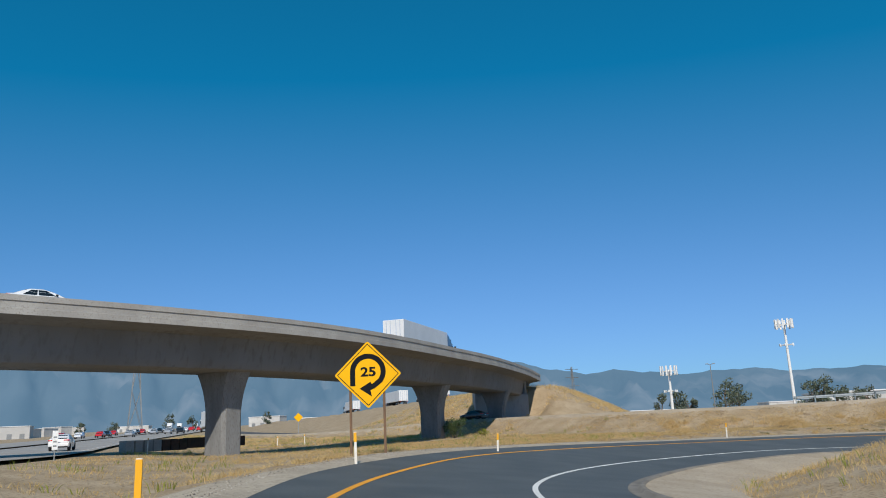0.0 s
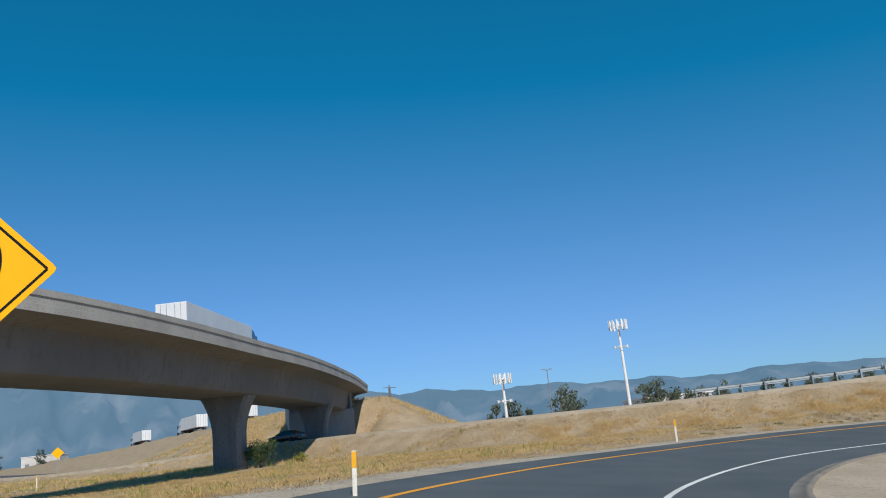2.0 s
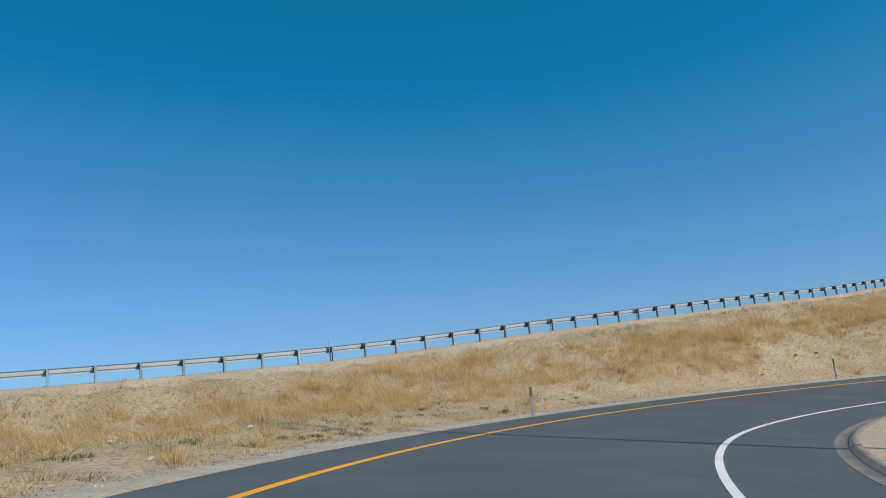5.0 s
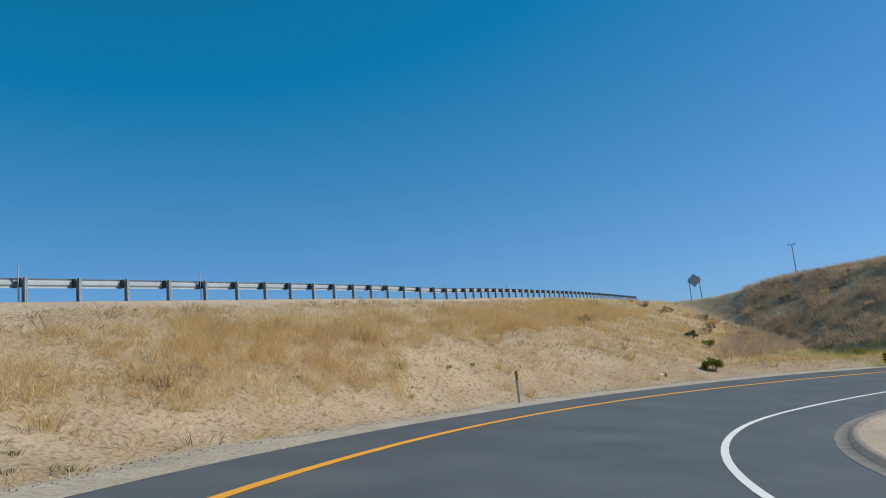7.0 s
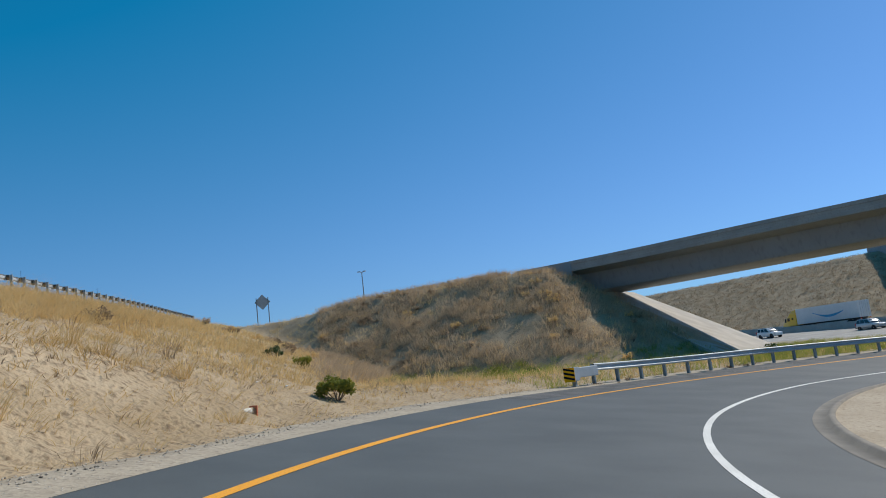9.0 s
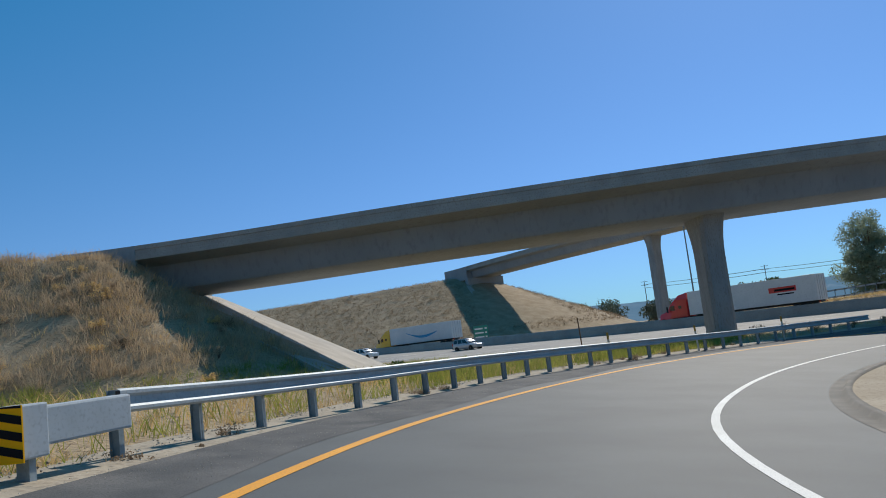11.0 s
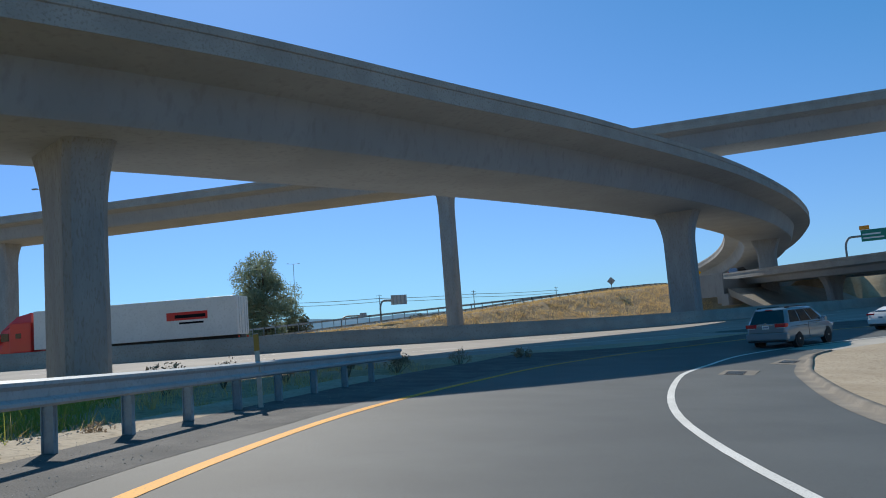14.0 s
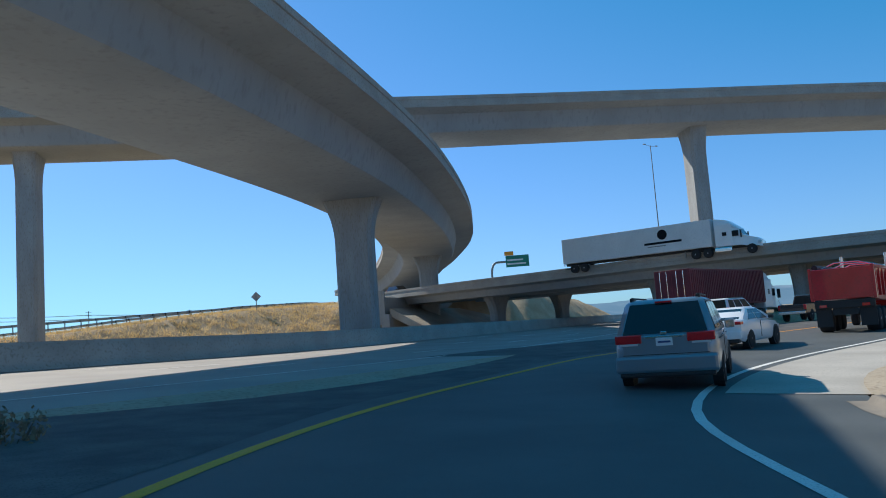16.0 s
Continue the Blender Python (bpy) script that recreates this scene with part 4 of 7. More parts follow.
vs = [bm.verts.new(p) for p in ((-0.80, -0.008, -0.50), (-0.57, -0.008, -0.50), (-0.57, -0.008, 0.13), (-0.80, -0.008, 0.13))]
bm.faces.new(vs)
vs = [bm.verts.new(p) for p in ((0.45, -0.008, -0.22), (0.63, -0.008, -0.36), (0.30, -0.008, -0.62), (0.16, -0.008, -0.44))]
bm.faces.new(vs)
vs = [bm.verts.new(p) for p in ((0.11, -0.009, -0.32), (-0.38, -0.009, -0.62), (0.16, -0.009, -0.98), (0.10, -0.009, -0.70), (0.30, -0.009, -0.62), (0.16, -0.009, -0.44))]
bm.faces.new(vs)
part("loop_arrow", bm, "sign_black", panel, "black loop arrow")
glyphs("25", 0.56, "speed_figures", "sign_black", Matrix.Translation((0.02, -0.009, 0.10)) @ Matrix.Rotation(radians(90), 4, "X") @ Matrix.Diagonal((1.25, 1, 1, 1)), panel)


# ---- mountains ----
def mountains():
    az = np.radians(np.arange(0, 360, 0.5))
    prof = np.interp(np.degrees(az), [0, 20, 39, 46, 70, 100, 150, 180, 200, 230, 270, 300, 330, 345, 360],
                     [5.2, 3.3, 2.8, 2.0, 1.9, 1.8, 1.4, 1.5, 1.5, 1.2, 1.5, 4.0, 7.6, 7.6, 5.6])
    verts, faces = [], []
    rows = 9
    for r in range(rows):
        u = r / (rows - 1)
        rad = 3500 + 900 * u
        for k, a in enumerate(az):
            d = np.degrees(a)
            wig = 0.5 * math.sin(d * 0.31 + 1) + 0.4 * math.sin(d * 0.83 + 2 + u) + 0.2 * math.sin(d * 1.9 + 3 * u) + 0.10 * math.sin(d * 4.7 + 6 * u) + 0.05 * math.sin(d * 11.0 + 9 * u)
            h = (prof[k] * (0.95 + 0.09 * wig)) * u ** (0.85 + 0.25 * math.sin(d * 1.7)) * rad * math.pi / 180 * (1 + 0.12 * math.sin(d * 3.3 + 11 * u) * u * (1 - u) * 4)
            verts.append((math.sin(a) * rad, math.cos(a) * rad, -5 + h))
    m = len(az)
    for r in range(rows - 1):
        for k in range(m):
            j = (k + 1) % m
            faces.append((r * m + k, r * m + j, (r + 1) * m + j, (r + 1) * m + k))
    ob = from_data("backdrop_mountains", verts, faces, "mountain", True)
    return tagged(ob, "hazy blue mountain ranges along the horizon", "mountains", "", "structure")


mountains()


# ---- grass and weeds ----
rng = np.random.default_rng(7)


def blades(name, px, py, hgt, wid, per, lean, mtl, label, category, spread_r=0.25, lift=0.0, pz=None, tangled=False):
    """Tufts of thin pointed blades standing on the ground at the given places, in one mesh."""
    m = len(px)
    pz = ground_z(px, py) if pz is None else pz
    k = m * per
    cx, cy, cz = np.repeat(px, per), np.repeat(py, per), np.repeat(pz, per)
    h = np.repeat(hgt, per) * rng.uniform(0.55, 1.1, k)
    a = rng.uniform(0, 6.283, k)
    r = np.sqrt(rng.uniform(0, 1, k)) * spread_r * np.repeat(hgt, per) * 1.2
    bx_, by_ = cx + np.cos(a) * r, cy + np.sin(a) * r
    la = rng.uniform(0, 6.283, k) if tangled else a + rng.uniform(-0.7, 0.7, k)
    ln = rng.uniform(0.3, 1.5, k) * lean * h
    w = wid * rng.uniform(0.6, 1.3, k)
    t = rng.uniform(0, 6.283, k)
    wx, wy = np.cos(t) * w / 2, np.sin(t) * w / 2
    v = np.zeros((k, 5, 3))
    v[:, 0] = np.c_[bx_ - wx, by_ - wy, cz - 0.05]
    v[:, 1] = np.c_[bx_ + wx, by_ + wy, cz - 0.05]
    mx, my, mz = bx_ + np.cos(la) * ln * 0.4, by_ + np.sin(la) * ln * 0.4, cz + h * 0.62
    v[:, 2] = np.c_[mx + wx * 0.7, my + wy * 0.7, mz]
    v[:, 3] = np.c_[mx - wx * 0.7, my - wy * 0.7, mz]
    v[:, 4] = np.c_[bx_ + np.cos(la) * ln, by_ + np.sin(la) * ln, cz + h]
    i = np.arange(k) * 5
    faces = np.c_[i, i + 1, i + 2, i + 3].tolist() + np.c_[i + 3, i + 2, i + 4].tolist()
    ob = from_data(name, v.reshape(-1, 3), faces, mtl)
    return tagged(ob, label, category, "", "stuff")


def scatter(count, x0, x1, y0, y1, keep):
    """Random places in a rectangle that pass the test."""
    x, y = rng.uniform(x0, x1, count), rng.uniform(y0, y1, count)
    ok = keep(x, y)
    return x[ok], y[ok]


def clear_of_roads(x, y, gap=1.2):
    i, off, d = ramp_at(x, y)
    ok = (off < RL[i, 6] - gap) | (off > RL[i, 7] + gap) | (d > 16)
    d1, _ = seg_dist(x, y, EW_MID[::2])
    d2, _ = seg_dist(x, y, NS_MID[::2])
    d3, _ = seg_dist(x, y, OC_MID[::2])
    for px, py, wx, wy, back, run, half in ((133.3, -20.0, -0.924, -0.382, 12.0, 18.0, 7.6), (165.6, -174.4, -0.84, 0.54, 11.5, 30.4, 8.4)):
        u, v = (x - px) * wx + (y - py) * wy, (x - px) * wy - (y - py) * wx
        ok &= ~((u > -back) & (u < run) & (v > -half) & (v < np.where(u > 0, half * 1.1 + u * 0.42, half)))
    return ok & (d1 > 19.5) & (d2 > 17.5) & (d3 > 5.8)


def patchy(x, y, s, k, level):
    return lumps(x, y, s, k) + rng.uniform(-0.5, 0.5, len(x)) > level


# straw over the slope between ramp and connector
def outer_slope(x, y):
    i, off, d = ramp_at(x, y)
    return clear_of_roads(x, y, 2.0) & (off < 0) & (d < 42)


x, y = scatter(66000, -12, 125, 28, 105, lambda x, y: outer_slope(x, y) & patchy(x, y, 7.0, 0.3, -0.05))
blades("dry_grass", x, y, rng.uniform(0.06, 0.22, len(x)), 0.018, 6, 1.8, "straw", "short straw-coloured dry grass on the slope", "grass", 0.6)
def weed_band(x, y):
    return np.abs(seg_dist(x, y, OC_MID[::2])[0] - 10.2 - 1.0 * lumps(x, y, 13.0, 0.7)) < 2.3 + 1.3 * lumps(x, y, 21.0, 1.9)


x, y = scatter(34000, 24, 150, 24, 100, lambda x, y: outer_slope(x, y) & weed_band(x, y) & patchy(x, y, 5.0, 1.3, -0.1))
blades("dry_weeds", x, y, rng.uniform(0.25, 0.85, len(x)), 0.009, 84, 1.5, "weed", "tall tangled golden dry weeds on the embankment", "weeds", 0.75, tangled=True)
x, y = scatter(2600, 24, 150, 24, 100, lambda x, y: outer_slope(x, y) & weed_band(x, y))
blades("pale_stalks", x, y, rng.uniform(0.35, 0.9, len(x)), 0.012, 9, 0.7, "straw", "pale upright dead stalks among the weeds", "weeds", 0.5)
# dark blades stand in for the shade deep in the weed tufts
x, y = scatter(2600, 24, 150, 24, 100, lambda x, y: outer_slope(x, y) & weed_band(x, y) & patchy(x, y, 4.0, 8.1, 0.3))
blades("weed_shade", x, y, rng.uniform(0.15, 0.4, len(x)), 0.02, 40, 1.0, "brush", "dark stems added as shade inside the dry weeds", "weeds", 0.9, tangled=True)
# low green mats along the gravel and on the bare dirt
x, y = scatter(2600, 26, 76, 52, 72, lambda x, y: outer_slope(x, y) & (ramp_at(x, y)[1] > RL[ramp_at(x, y)[0], 6] - 4.6) & patchy(x, y, 3.5, 4.4, 0.55))
blades("green_weeds", x, y, rng.uniform(0.06, 0.14, len(x)), 0.022, 40, 2.4, "green_mat", "low dull green creeping weeds beside the gravel", "weeds", 1.6, tangled=True)
# flattened straw and fallen stalks low on the slope
x, y = scatter(80000, -5, 125, 28, 100, lambda x, y: outer_slope(x, y) & patchy(x, y, 4.0, 3.3, -0.1))
blades("fallen_straw", x, y, rng.uniform(0.10, 0.22, len(x)), 0.016, 7, 3.6, "straw", "flattened straw and fallen stalks on the dirt", "straw", 1.2)
x, y = scatter(42000, -5, 125, 28, 100, lambda x, y: outer_slope(x, y) & patchy(x, y, 3.0, 5.7, 0.2))
blades("fallen_stalks", x, y, rng.uniform(0.05, 0.14, len(x)), 0.020, 7, 3.6, "brush", "dark trampled stalks and litter on the dirt", "straw", 1.6)
# bleached tumbleweed skeletons
x, y = scatter(260, 20, 118, 30, 96, lambda x, y: outer_slope(x, y) & (seg_dist(x, y, OC_MID[::2])[0] > 9))
blades("tumbleweed", x, y, rng.uniform(0.35, 0.7, len(x)), 0.012, 90, 1.1, "straw", "bleached dry tumbleweed tufts on the slope", "weeds", 0.35)
# small grey brush just under the rail
x, y = scatter(9000, 18, 125, 30, 100, lambda x, y: outer_slope(x, y) & (seg_dist(x, y, OC_MID[::2])[0] < 8.2) & patchy(x, y, 5.0, 7.3, 0.75))
blades("dry_brush", x, y, rng.uniform(0.2, 0.45, len(x)), 0.012, 30, 1.0, "brush", "small grey dead brush below the rail", "brush", 0.5)
x, y = scatter(2500, 25, 125, 30, 100, lambda x, y: outer_slope(x, y) & patchy(x, y, 6.0, 2.3, 0.45))
blades("dry_brush", x, y, rng.uniform(0.25, 0.6, len(x)), 0.018, 18, 1.0, "brush", "low grey-brown dead brush", "brush", 0.6)
# straw north of the ramp under the overpass
x, y = scatter(30000, -45, 20, 5, 100, lambda x, y: clear_of_roads(x, y, 1.8) & patchy(x, y, 8.0, 0.9, 0.0))
blades("dry_grass", x, y, rng.uniform(0.06, 0.24, len(x)), 0.018, 7, 1.6, "straw", "thin straw-coloured grass beside the freeway", "grass", 0.6)
x, y = scatter(3500, -40, 20, 20, 120, lambda x, y: clear_of_roads(x, y, 3.0) & patchy(x, y, 10.0, 3.9, 0.5))
blades("green_weeds", x, y, rng.uniform(0.2, 0.5, len(x)), 0.03, 9, 0.8, "green_weed", "yellow-green weeds between dry grass", "weeds", 0.6)
# dry grass on the flats between connector and freeway
x, y = scatter(20000, -60, 10, 95, 180, lambda x, y: clear_of_roads(x, y, 1.5) & patchy(x, y, 9.0, 1.7, -0.1))
blades("dry_grass", x, y, rng.uniform(0.15, 0.4, len(x)), 0.05, 6, 1.2, "weed", "dry golden grass on the flats beside the freeway", "grass", 0.7)
x, y = scatter(5000, -60, 10, 95, 180, lambda x, y: clear_of_roads(x, y, 1.5) & patchy(x, y, 8.0, 4.9, 0.45))
blades("green_weeds", x, y, rng.uniform(0.2, 0.5, len(x)), 0.05, 8, 0.9, "green_weed", "yellow-green weeds on the flats beside the freeway", "weeds", 0.7)
# hill at the flyover end
x, y = scatter(34000, 96, 185, -24, 40, lambda x, y: clear_of_roads(x, y, 3.0) & (ramp_at(x, y)[1] < 0) & (ground_z(x, y) > -0.4) & (seg_dist(x, y, OC_MID[::2])[0] > 21) & patchy(x, y, 7.0, 4.1, -0.25))
blades("dry_brush", x, y, rng.uniform(0.35, 1.0, len(x)), 0.03, 16, 0.9, "hill_brush", "brown dead brush covering the hill", "brush", 0.6)
x, y = scatter(26000, 92, 215, -20, 48, lambda x, y: clear_of_roads(x, y, 3.0) & (ramp_at(x, y)[1] < 0) & patchy(x, y, 9.0, 5.1, 0.0))
blades("dry_grass", x, y, rng.uniform(0.25, 0.6, len(x)), 0.03, 7, 0.9, "weed", "dry golden grass on the hill", "grass", 0.6)
# weeds between guard rail and freeway
x, y = scatter(30000, 86, 150, -55, 32, lambda x, y: clear_of_roads(x, y, 1.0) & (ramp_at(x, y)[1] < 0) & (ground_z(x, y) < -0.6) & patchy(x, y, 7.0, 6.1, -0.25) & ((y < 14) | (rng.uniform(0, 1, len(x)) < 0.18)))
blades("green_weeds", x, y, rng.uniform(0.25, 0.8, len(x)), 0.022, 15, 0.9, "green_weed", "tall yellow-green weeds between rail and freeway", "weeds", 0.6, tangled=True)
x, y = scatter(9000, 74, 100, -32, 30, lambda x, y: clear_of_roads(x, y, 0.8) & (ramp_at(x, y)[1] < 0) & patchy(x, y, 4.0, 2.2, 0.2))
blades("dry_grass", x, y, rng.uniform(0.15, 0.45, len(x)), 0.018, 9, 0.9, "straw", "dry grass tufts along the rail", "grass", 0.6)
# inside the loop
x, y = scatter(30000, 2, 80, -22, 54, lambda x, y: clear_of_roads(x, y, 2.2) & (ramp_at(x, y)[1] > 0) & (ramp_at(x, y)[2] < 26) & patchy(x, y, 6.0, 1.9, 0.0))
blades("dry_grass", x, y, rng.uniform(0.10, 0.35, len(x)), 0.02, 6, 0.9, "straw", "patchy dry grass inside the loop", "grass", 0.6)
# southern slopes
x, y = scatter(26000, -25, 118, -146, -104, lambda x, y: (ground_z(x, y) > -2.1) & clear_of_roads(x, y))
blades("dry_grass", x, y, rng.uniform(0.25, 0.65, len(x)), 0.045, 6, 1.1, "weed", "dry golden grass on the slope beyond the freeway", "grass", 0.7)
x, y = scatter(6500, -25, 118, -146, -104, lambda x, y: (ground_z(x, y) > -2.1) & clear_of_roads(x, y) & patchy(x, y, 8.0, 2.2, 0.5))
blades("dry_brush", x, y, rng.uniform(0.3, 0.8, len(x)), 0.04, 10, 1.0, "brush", "brown brush patches on the slope beyond the freeway", "brush", 0.7)
x, y = scatter(26000, -30, 120, -270, -132, lambda x, y: (ground_z(x, y) > -1.2) & clear_of_roads(x, y))
blades("dry_grass", x, y, rng.uniform(0.3, 0.7, len(x)), 0.06, 6, 0.9, "weed", "dry golden grass on the far slope", "grass", 0.7)
x, y = scatter(30000, 122, 310, -215, -100, lambda x, y: (ground_z(x, y) > 0.5) & clear_of_roads(x, y))
blades("dry_brush", x, y, rng.uniform(0.3, 0.7, len(x)), 0.07, 6, 1.0, "brush", "brown mown brush on the far slope", "brush", 0.8)
x, y = scatter(12000, -5, 60, 135, 215, lambda x, y: (ground_z(x, y) > 1.6) & clear_of_roads(x, y))
blades("dry_grass", x, y, rng.uniform(0.3, 0.6, len(x)), 0.05, 6, 0.9, "weed", "golden dry grass on the overpass embankment", "grass", 0.7)


# ---- shrubs and trees ----
def leaf_cloud(bm_name, centres, radii, count, size, mtl, parent, label=""):
    """A crown of many small leaf quads clustered round the given centres."""
    centres, radii = np.array(centres, float), np.array(radii, float)
    pick = rng.integers(0, len(centres), count)
    d = rng.normal(0, 1, (count, 3))
    d /= np.linalg.norm(d, axis=1)[:, None]
    rr = radii[pick] * rng.uniform(0.25, 1.0, count) ** 0.5
    c = centres[pick] + d * rr[:, None]
    u = rng.normal(0, 1, (count, 3))
    u /= np.linalg.norm(u, axis=1)[:, None]
    w = np.cross(u, d + 0.3 * rng.normal(0, 1, (count, 3)))
    w /= np.linalg.norm(w, axis=1)[:, None] + 1e-9
    s = size * rng.uniform(0.5, 1.3, count)[:, None]
    v = np.stack([c - u * s, c + w * s * 0.5, c + u * s, c - w * s * 0.5], 1)
    i = np.arange(count) * 4
    me = bpy.data.meshes.new(bm_name)
    me.from_pydata(v.reshape(-1, 3).tolist(), [], np.c_[i, i + 1, i + 2, i + 3].tolist())
    me.materials.append(M[mtl])
    ob = new(bm_name, me)
    ob.parent = parent
    if label:
        ob["label"] = label
    return ob


def shrub(x, y, h, w, mtl, label, count=900, size=0.07):
    z = float(ground_z(np.array([x]), np.array([y]))[0])
    base = empty("shrub", label, "shrub", pose(x, y, z, 0, 0, rng.uniform(0, 360)))
    bm = bmesh.new()
    cs = []
    for k in range(13):
        a = rng.uniform(0, 6.28)
        p = (math.cos(a) * w * rng.uniform(0.1, 0.42), math.sin(a) * w * rng.uniform(0.1, 0.42), h * rng.uniform(0.35, 0.8))
        rod(bm, (0, 0, -0.1), p, 0.018, 0.006, 5)
        cs.append(p)
    part("branchwork", bm, "bark", base)
    leaf_cloud("foliage", cs, [min(w, h) * r_ for r_ in rng.uniform(0.17, 0.33, len(cs))], count, size, mtl, base)
    return base


M["yellow_green"] = mat("yellow_green_leaves", (0.27, 0.27, 0.04), (0.15, 0.19, 0.04), 0.5, 6.0, 0.8, c=(0.46, 0.38, 0.03), through_light=0.3)
shrub(87.0, 42.6, 0.80, 1.35, "yellow_green", "round yellow-green roadside shrub", 3200, 0.05)
shrub(103.0, 36.7, 0.7, 1.2, "yellow_green", "small yellow-green shrub on the slope", 1200, 0.05)
shrub(109.0, 35.8, 0.8, 1.3, "leaf", "small dull green shrub on the slope", 600, 0.07)
shrub(98.0, 47.5, 0.7, 1.6, "brush", "low dry shrub on the embankment", 500, 0.06)
shrub(1.4, 96.4, 2.3, 2.6, "leaf", "bushy green shrub at the foot of a column", 1800, 0.10)
shrub(5.0, 97.5, 1.1, 1.4, "yellow_green", "small green shrub near the overpass", 500, 0.07)
shrub(110.0, 16.0, 0.7, 2.4, "leaf", "dark green creeping shrub on the hill", 700, 0.08)
shrub(117.0, 9.0, 0.6, 2.0, "leaf", "dark green low shrub on the hill", 600, 0.08)
shrub(108.0, -14.0, 1.6, 4.5, "yellow_green", "wide green bush beside the slope paving", 1800, 0.10)
shrub(113.0, -20.0, 1.3, 3.4, "yellow_green", "green bush below the slope paving", 1300, 0.10)
# lumpy dead brush on the hill: a few kinds, repeated
kinds_b = [shrub(112.0 + 2 * k, 4.0 - 3 * k, 0.55 + 0.12 * k, 1.5 + 0.35 * k, ("hill_brush", "brush", "weed", "hill_brush")[k], ("rounded grey-brown dead bush on the hill", "low brown dead bush on the hill", "golden dry bush on the hill", "broad tangled dead bush on the hill")[k], 420, 0.07) for k in range(4)]
x, y = scatter(420, 98, 160, -18, 32, lambda x, y: clear_of_roads(x, y, 4.0) & (ramp_at(x, y)[1] < 0) & (ground_z(x, y) > 0.2))
for k in range(min(110, len(x))):
    copy_thing(kinds_b[int(rng.choice([0, 0, 1, 1, 3, 2]))], pose(x[k], y[k], float(ground_z(x[k:k + 1], y[k:k + 1])[0]) - 0.05, 0, 0, rng.uniform(0, 360)))
shrub(99.0, 27.0, 0.7, 2.2, "yellow_green", "pale green weeds near the rail end", 800, 0.07)
shrub(84.6, -20.6, 0.9, 1.3, "brush", "dry scrubby weed beside the freeway", 500, 0.05)
shrub(76.4, -26.9, 0.8, 1.3, "brush", "dry scrubby weed at the road edge", 500, 0.05)
shrub(70.0, -29.4, 0.7, 1.0, "brush", "small dry weed at the road edge", 400, 0.05)
shrub(88.6, 1.0, 0.5, 0.7, "brush", "dry weed growing beside a rail post", 500, 0.03)
for x_, y_ in ((81.0, -23.5), (78.6, -25.4), (87.2, -17.5), (73.4, -28.2), (83.0, -22.0)):
    shrub(x_, y_, float(rng.uniform(0.4, 0.9)), float(rng.uniform(0.6, 1.4)), "brush", "dry scrubby weed in the dirt strip", 420, 0.035)
shrub(71.5, -8.0, 0.8, 1.5, "green_weed", "pale green weed inside the loop kerb", 2600, 0.028)
shrub(68.5, -10.5, 0.7, 1.7, "green_weed", "weed tuft inside the loop kerb", 2600, 0.028)


def tree(x, y, h, w, label, count=4200, size=0.33, mtl="leaf", z=None, trunk=0.3, clump=1.0, limbs=17):
    z = float(ground_z(np.array([x]), np.array([y]))[0]) if z is None else z
    base = empty("tree", label, "tree", pose(x, y, z, 0, 0, rng.uniform(0, 360)))
    bm = bmesh.new()
    top = (rng.uniform(-0.4, 0.4), rng.uniform(-0.4, 0.4), h * 0.62)
    rod(bm, (0, 0, -0.4), (top[0] * 0.4, top[1] * 0.4, h * 0.3), h * 0.030, h * 0.022, 8)
    rod(bm, (top[0] * 0.4, top[1] * 0.4, h * 0.29), top, h * 0.022, h * 0.010, 8)
    cs, rs = [], []
    for k in range(limbs):
        a = k * 2.4 + rng.uniform(-0.4, 0.4)
        u = rng.uniform(0.0, 1.0)
        zz = h * (trunk + (0.93 - trunk) * u)
        reach = w / 2 * (0.95 - 0.55 * abs(u - 0.4) * 1.5) * rng.uniform(0.35, 0.95)
        p = (math.cos(a) * reach, math.sin(a) * reach, zz)
        q = (top[0] * 0.4, top[1] * 0.4, h * (0.22 + 0.38 * u))
        rod(bm, q, p, h * 0.010, h * 0.003, 6)
        cs.append(p)
        rs.append(w * rng.uniform(0.13, 0.23) * clump)
    part("trunk", bm, "bark", base)
    leaf_cloud("crown", cs, rs, count, size, mtl, base)
    return base


M["leaf_pale"] = mat("eucalyptus_leaves", (0.30, 0.36, 0.25), (0.22, 0.275, 0.18), 2.0, 3.0, 0.6, c=(0.28, 0.33, 0.21), through_light=0.5, spec=0.3)
tree(66.0, -186.0, 22.5, 18.5, "tall spreading eucalyptus tree beyond the freeway", 30000, 0.26, "leaf_pale", trunk=0.08, clump=0.72, limbs=64)
tree(92.0, -215.0, 10.0, 12.0, "rounded dusty green tree beyond the freeway", 3600, 0.45)
tree(56.0, -196.0, 7.0, 8.0, "small grey-green tree beyond the freeway", 1800, 0.4, "leaf_far")
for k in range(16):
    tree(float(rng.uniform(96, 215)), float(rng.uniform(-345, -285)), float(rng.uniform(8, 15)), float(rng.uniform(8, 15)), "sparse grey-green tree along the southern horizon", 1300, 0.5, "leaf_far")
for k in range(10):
    tree(float(rng.uniform(-40, 60)), float(rng.uniform(-420, -330)), float(rng.uniform(7, 11)), float(rng.uniform(7, 12)), "distant grey-green tree on the southern horizon", 900, 0.55, "leaf_far")
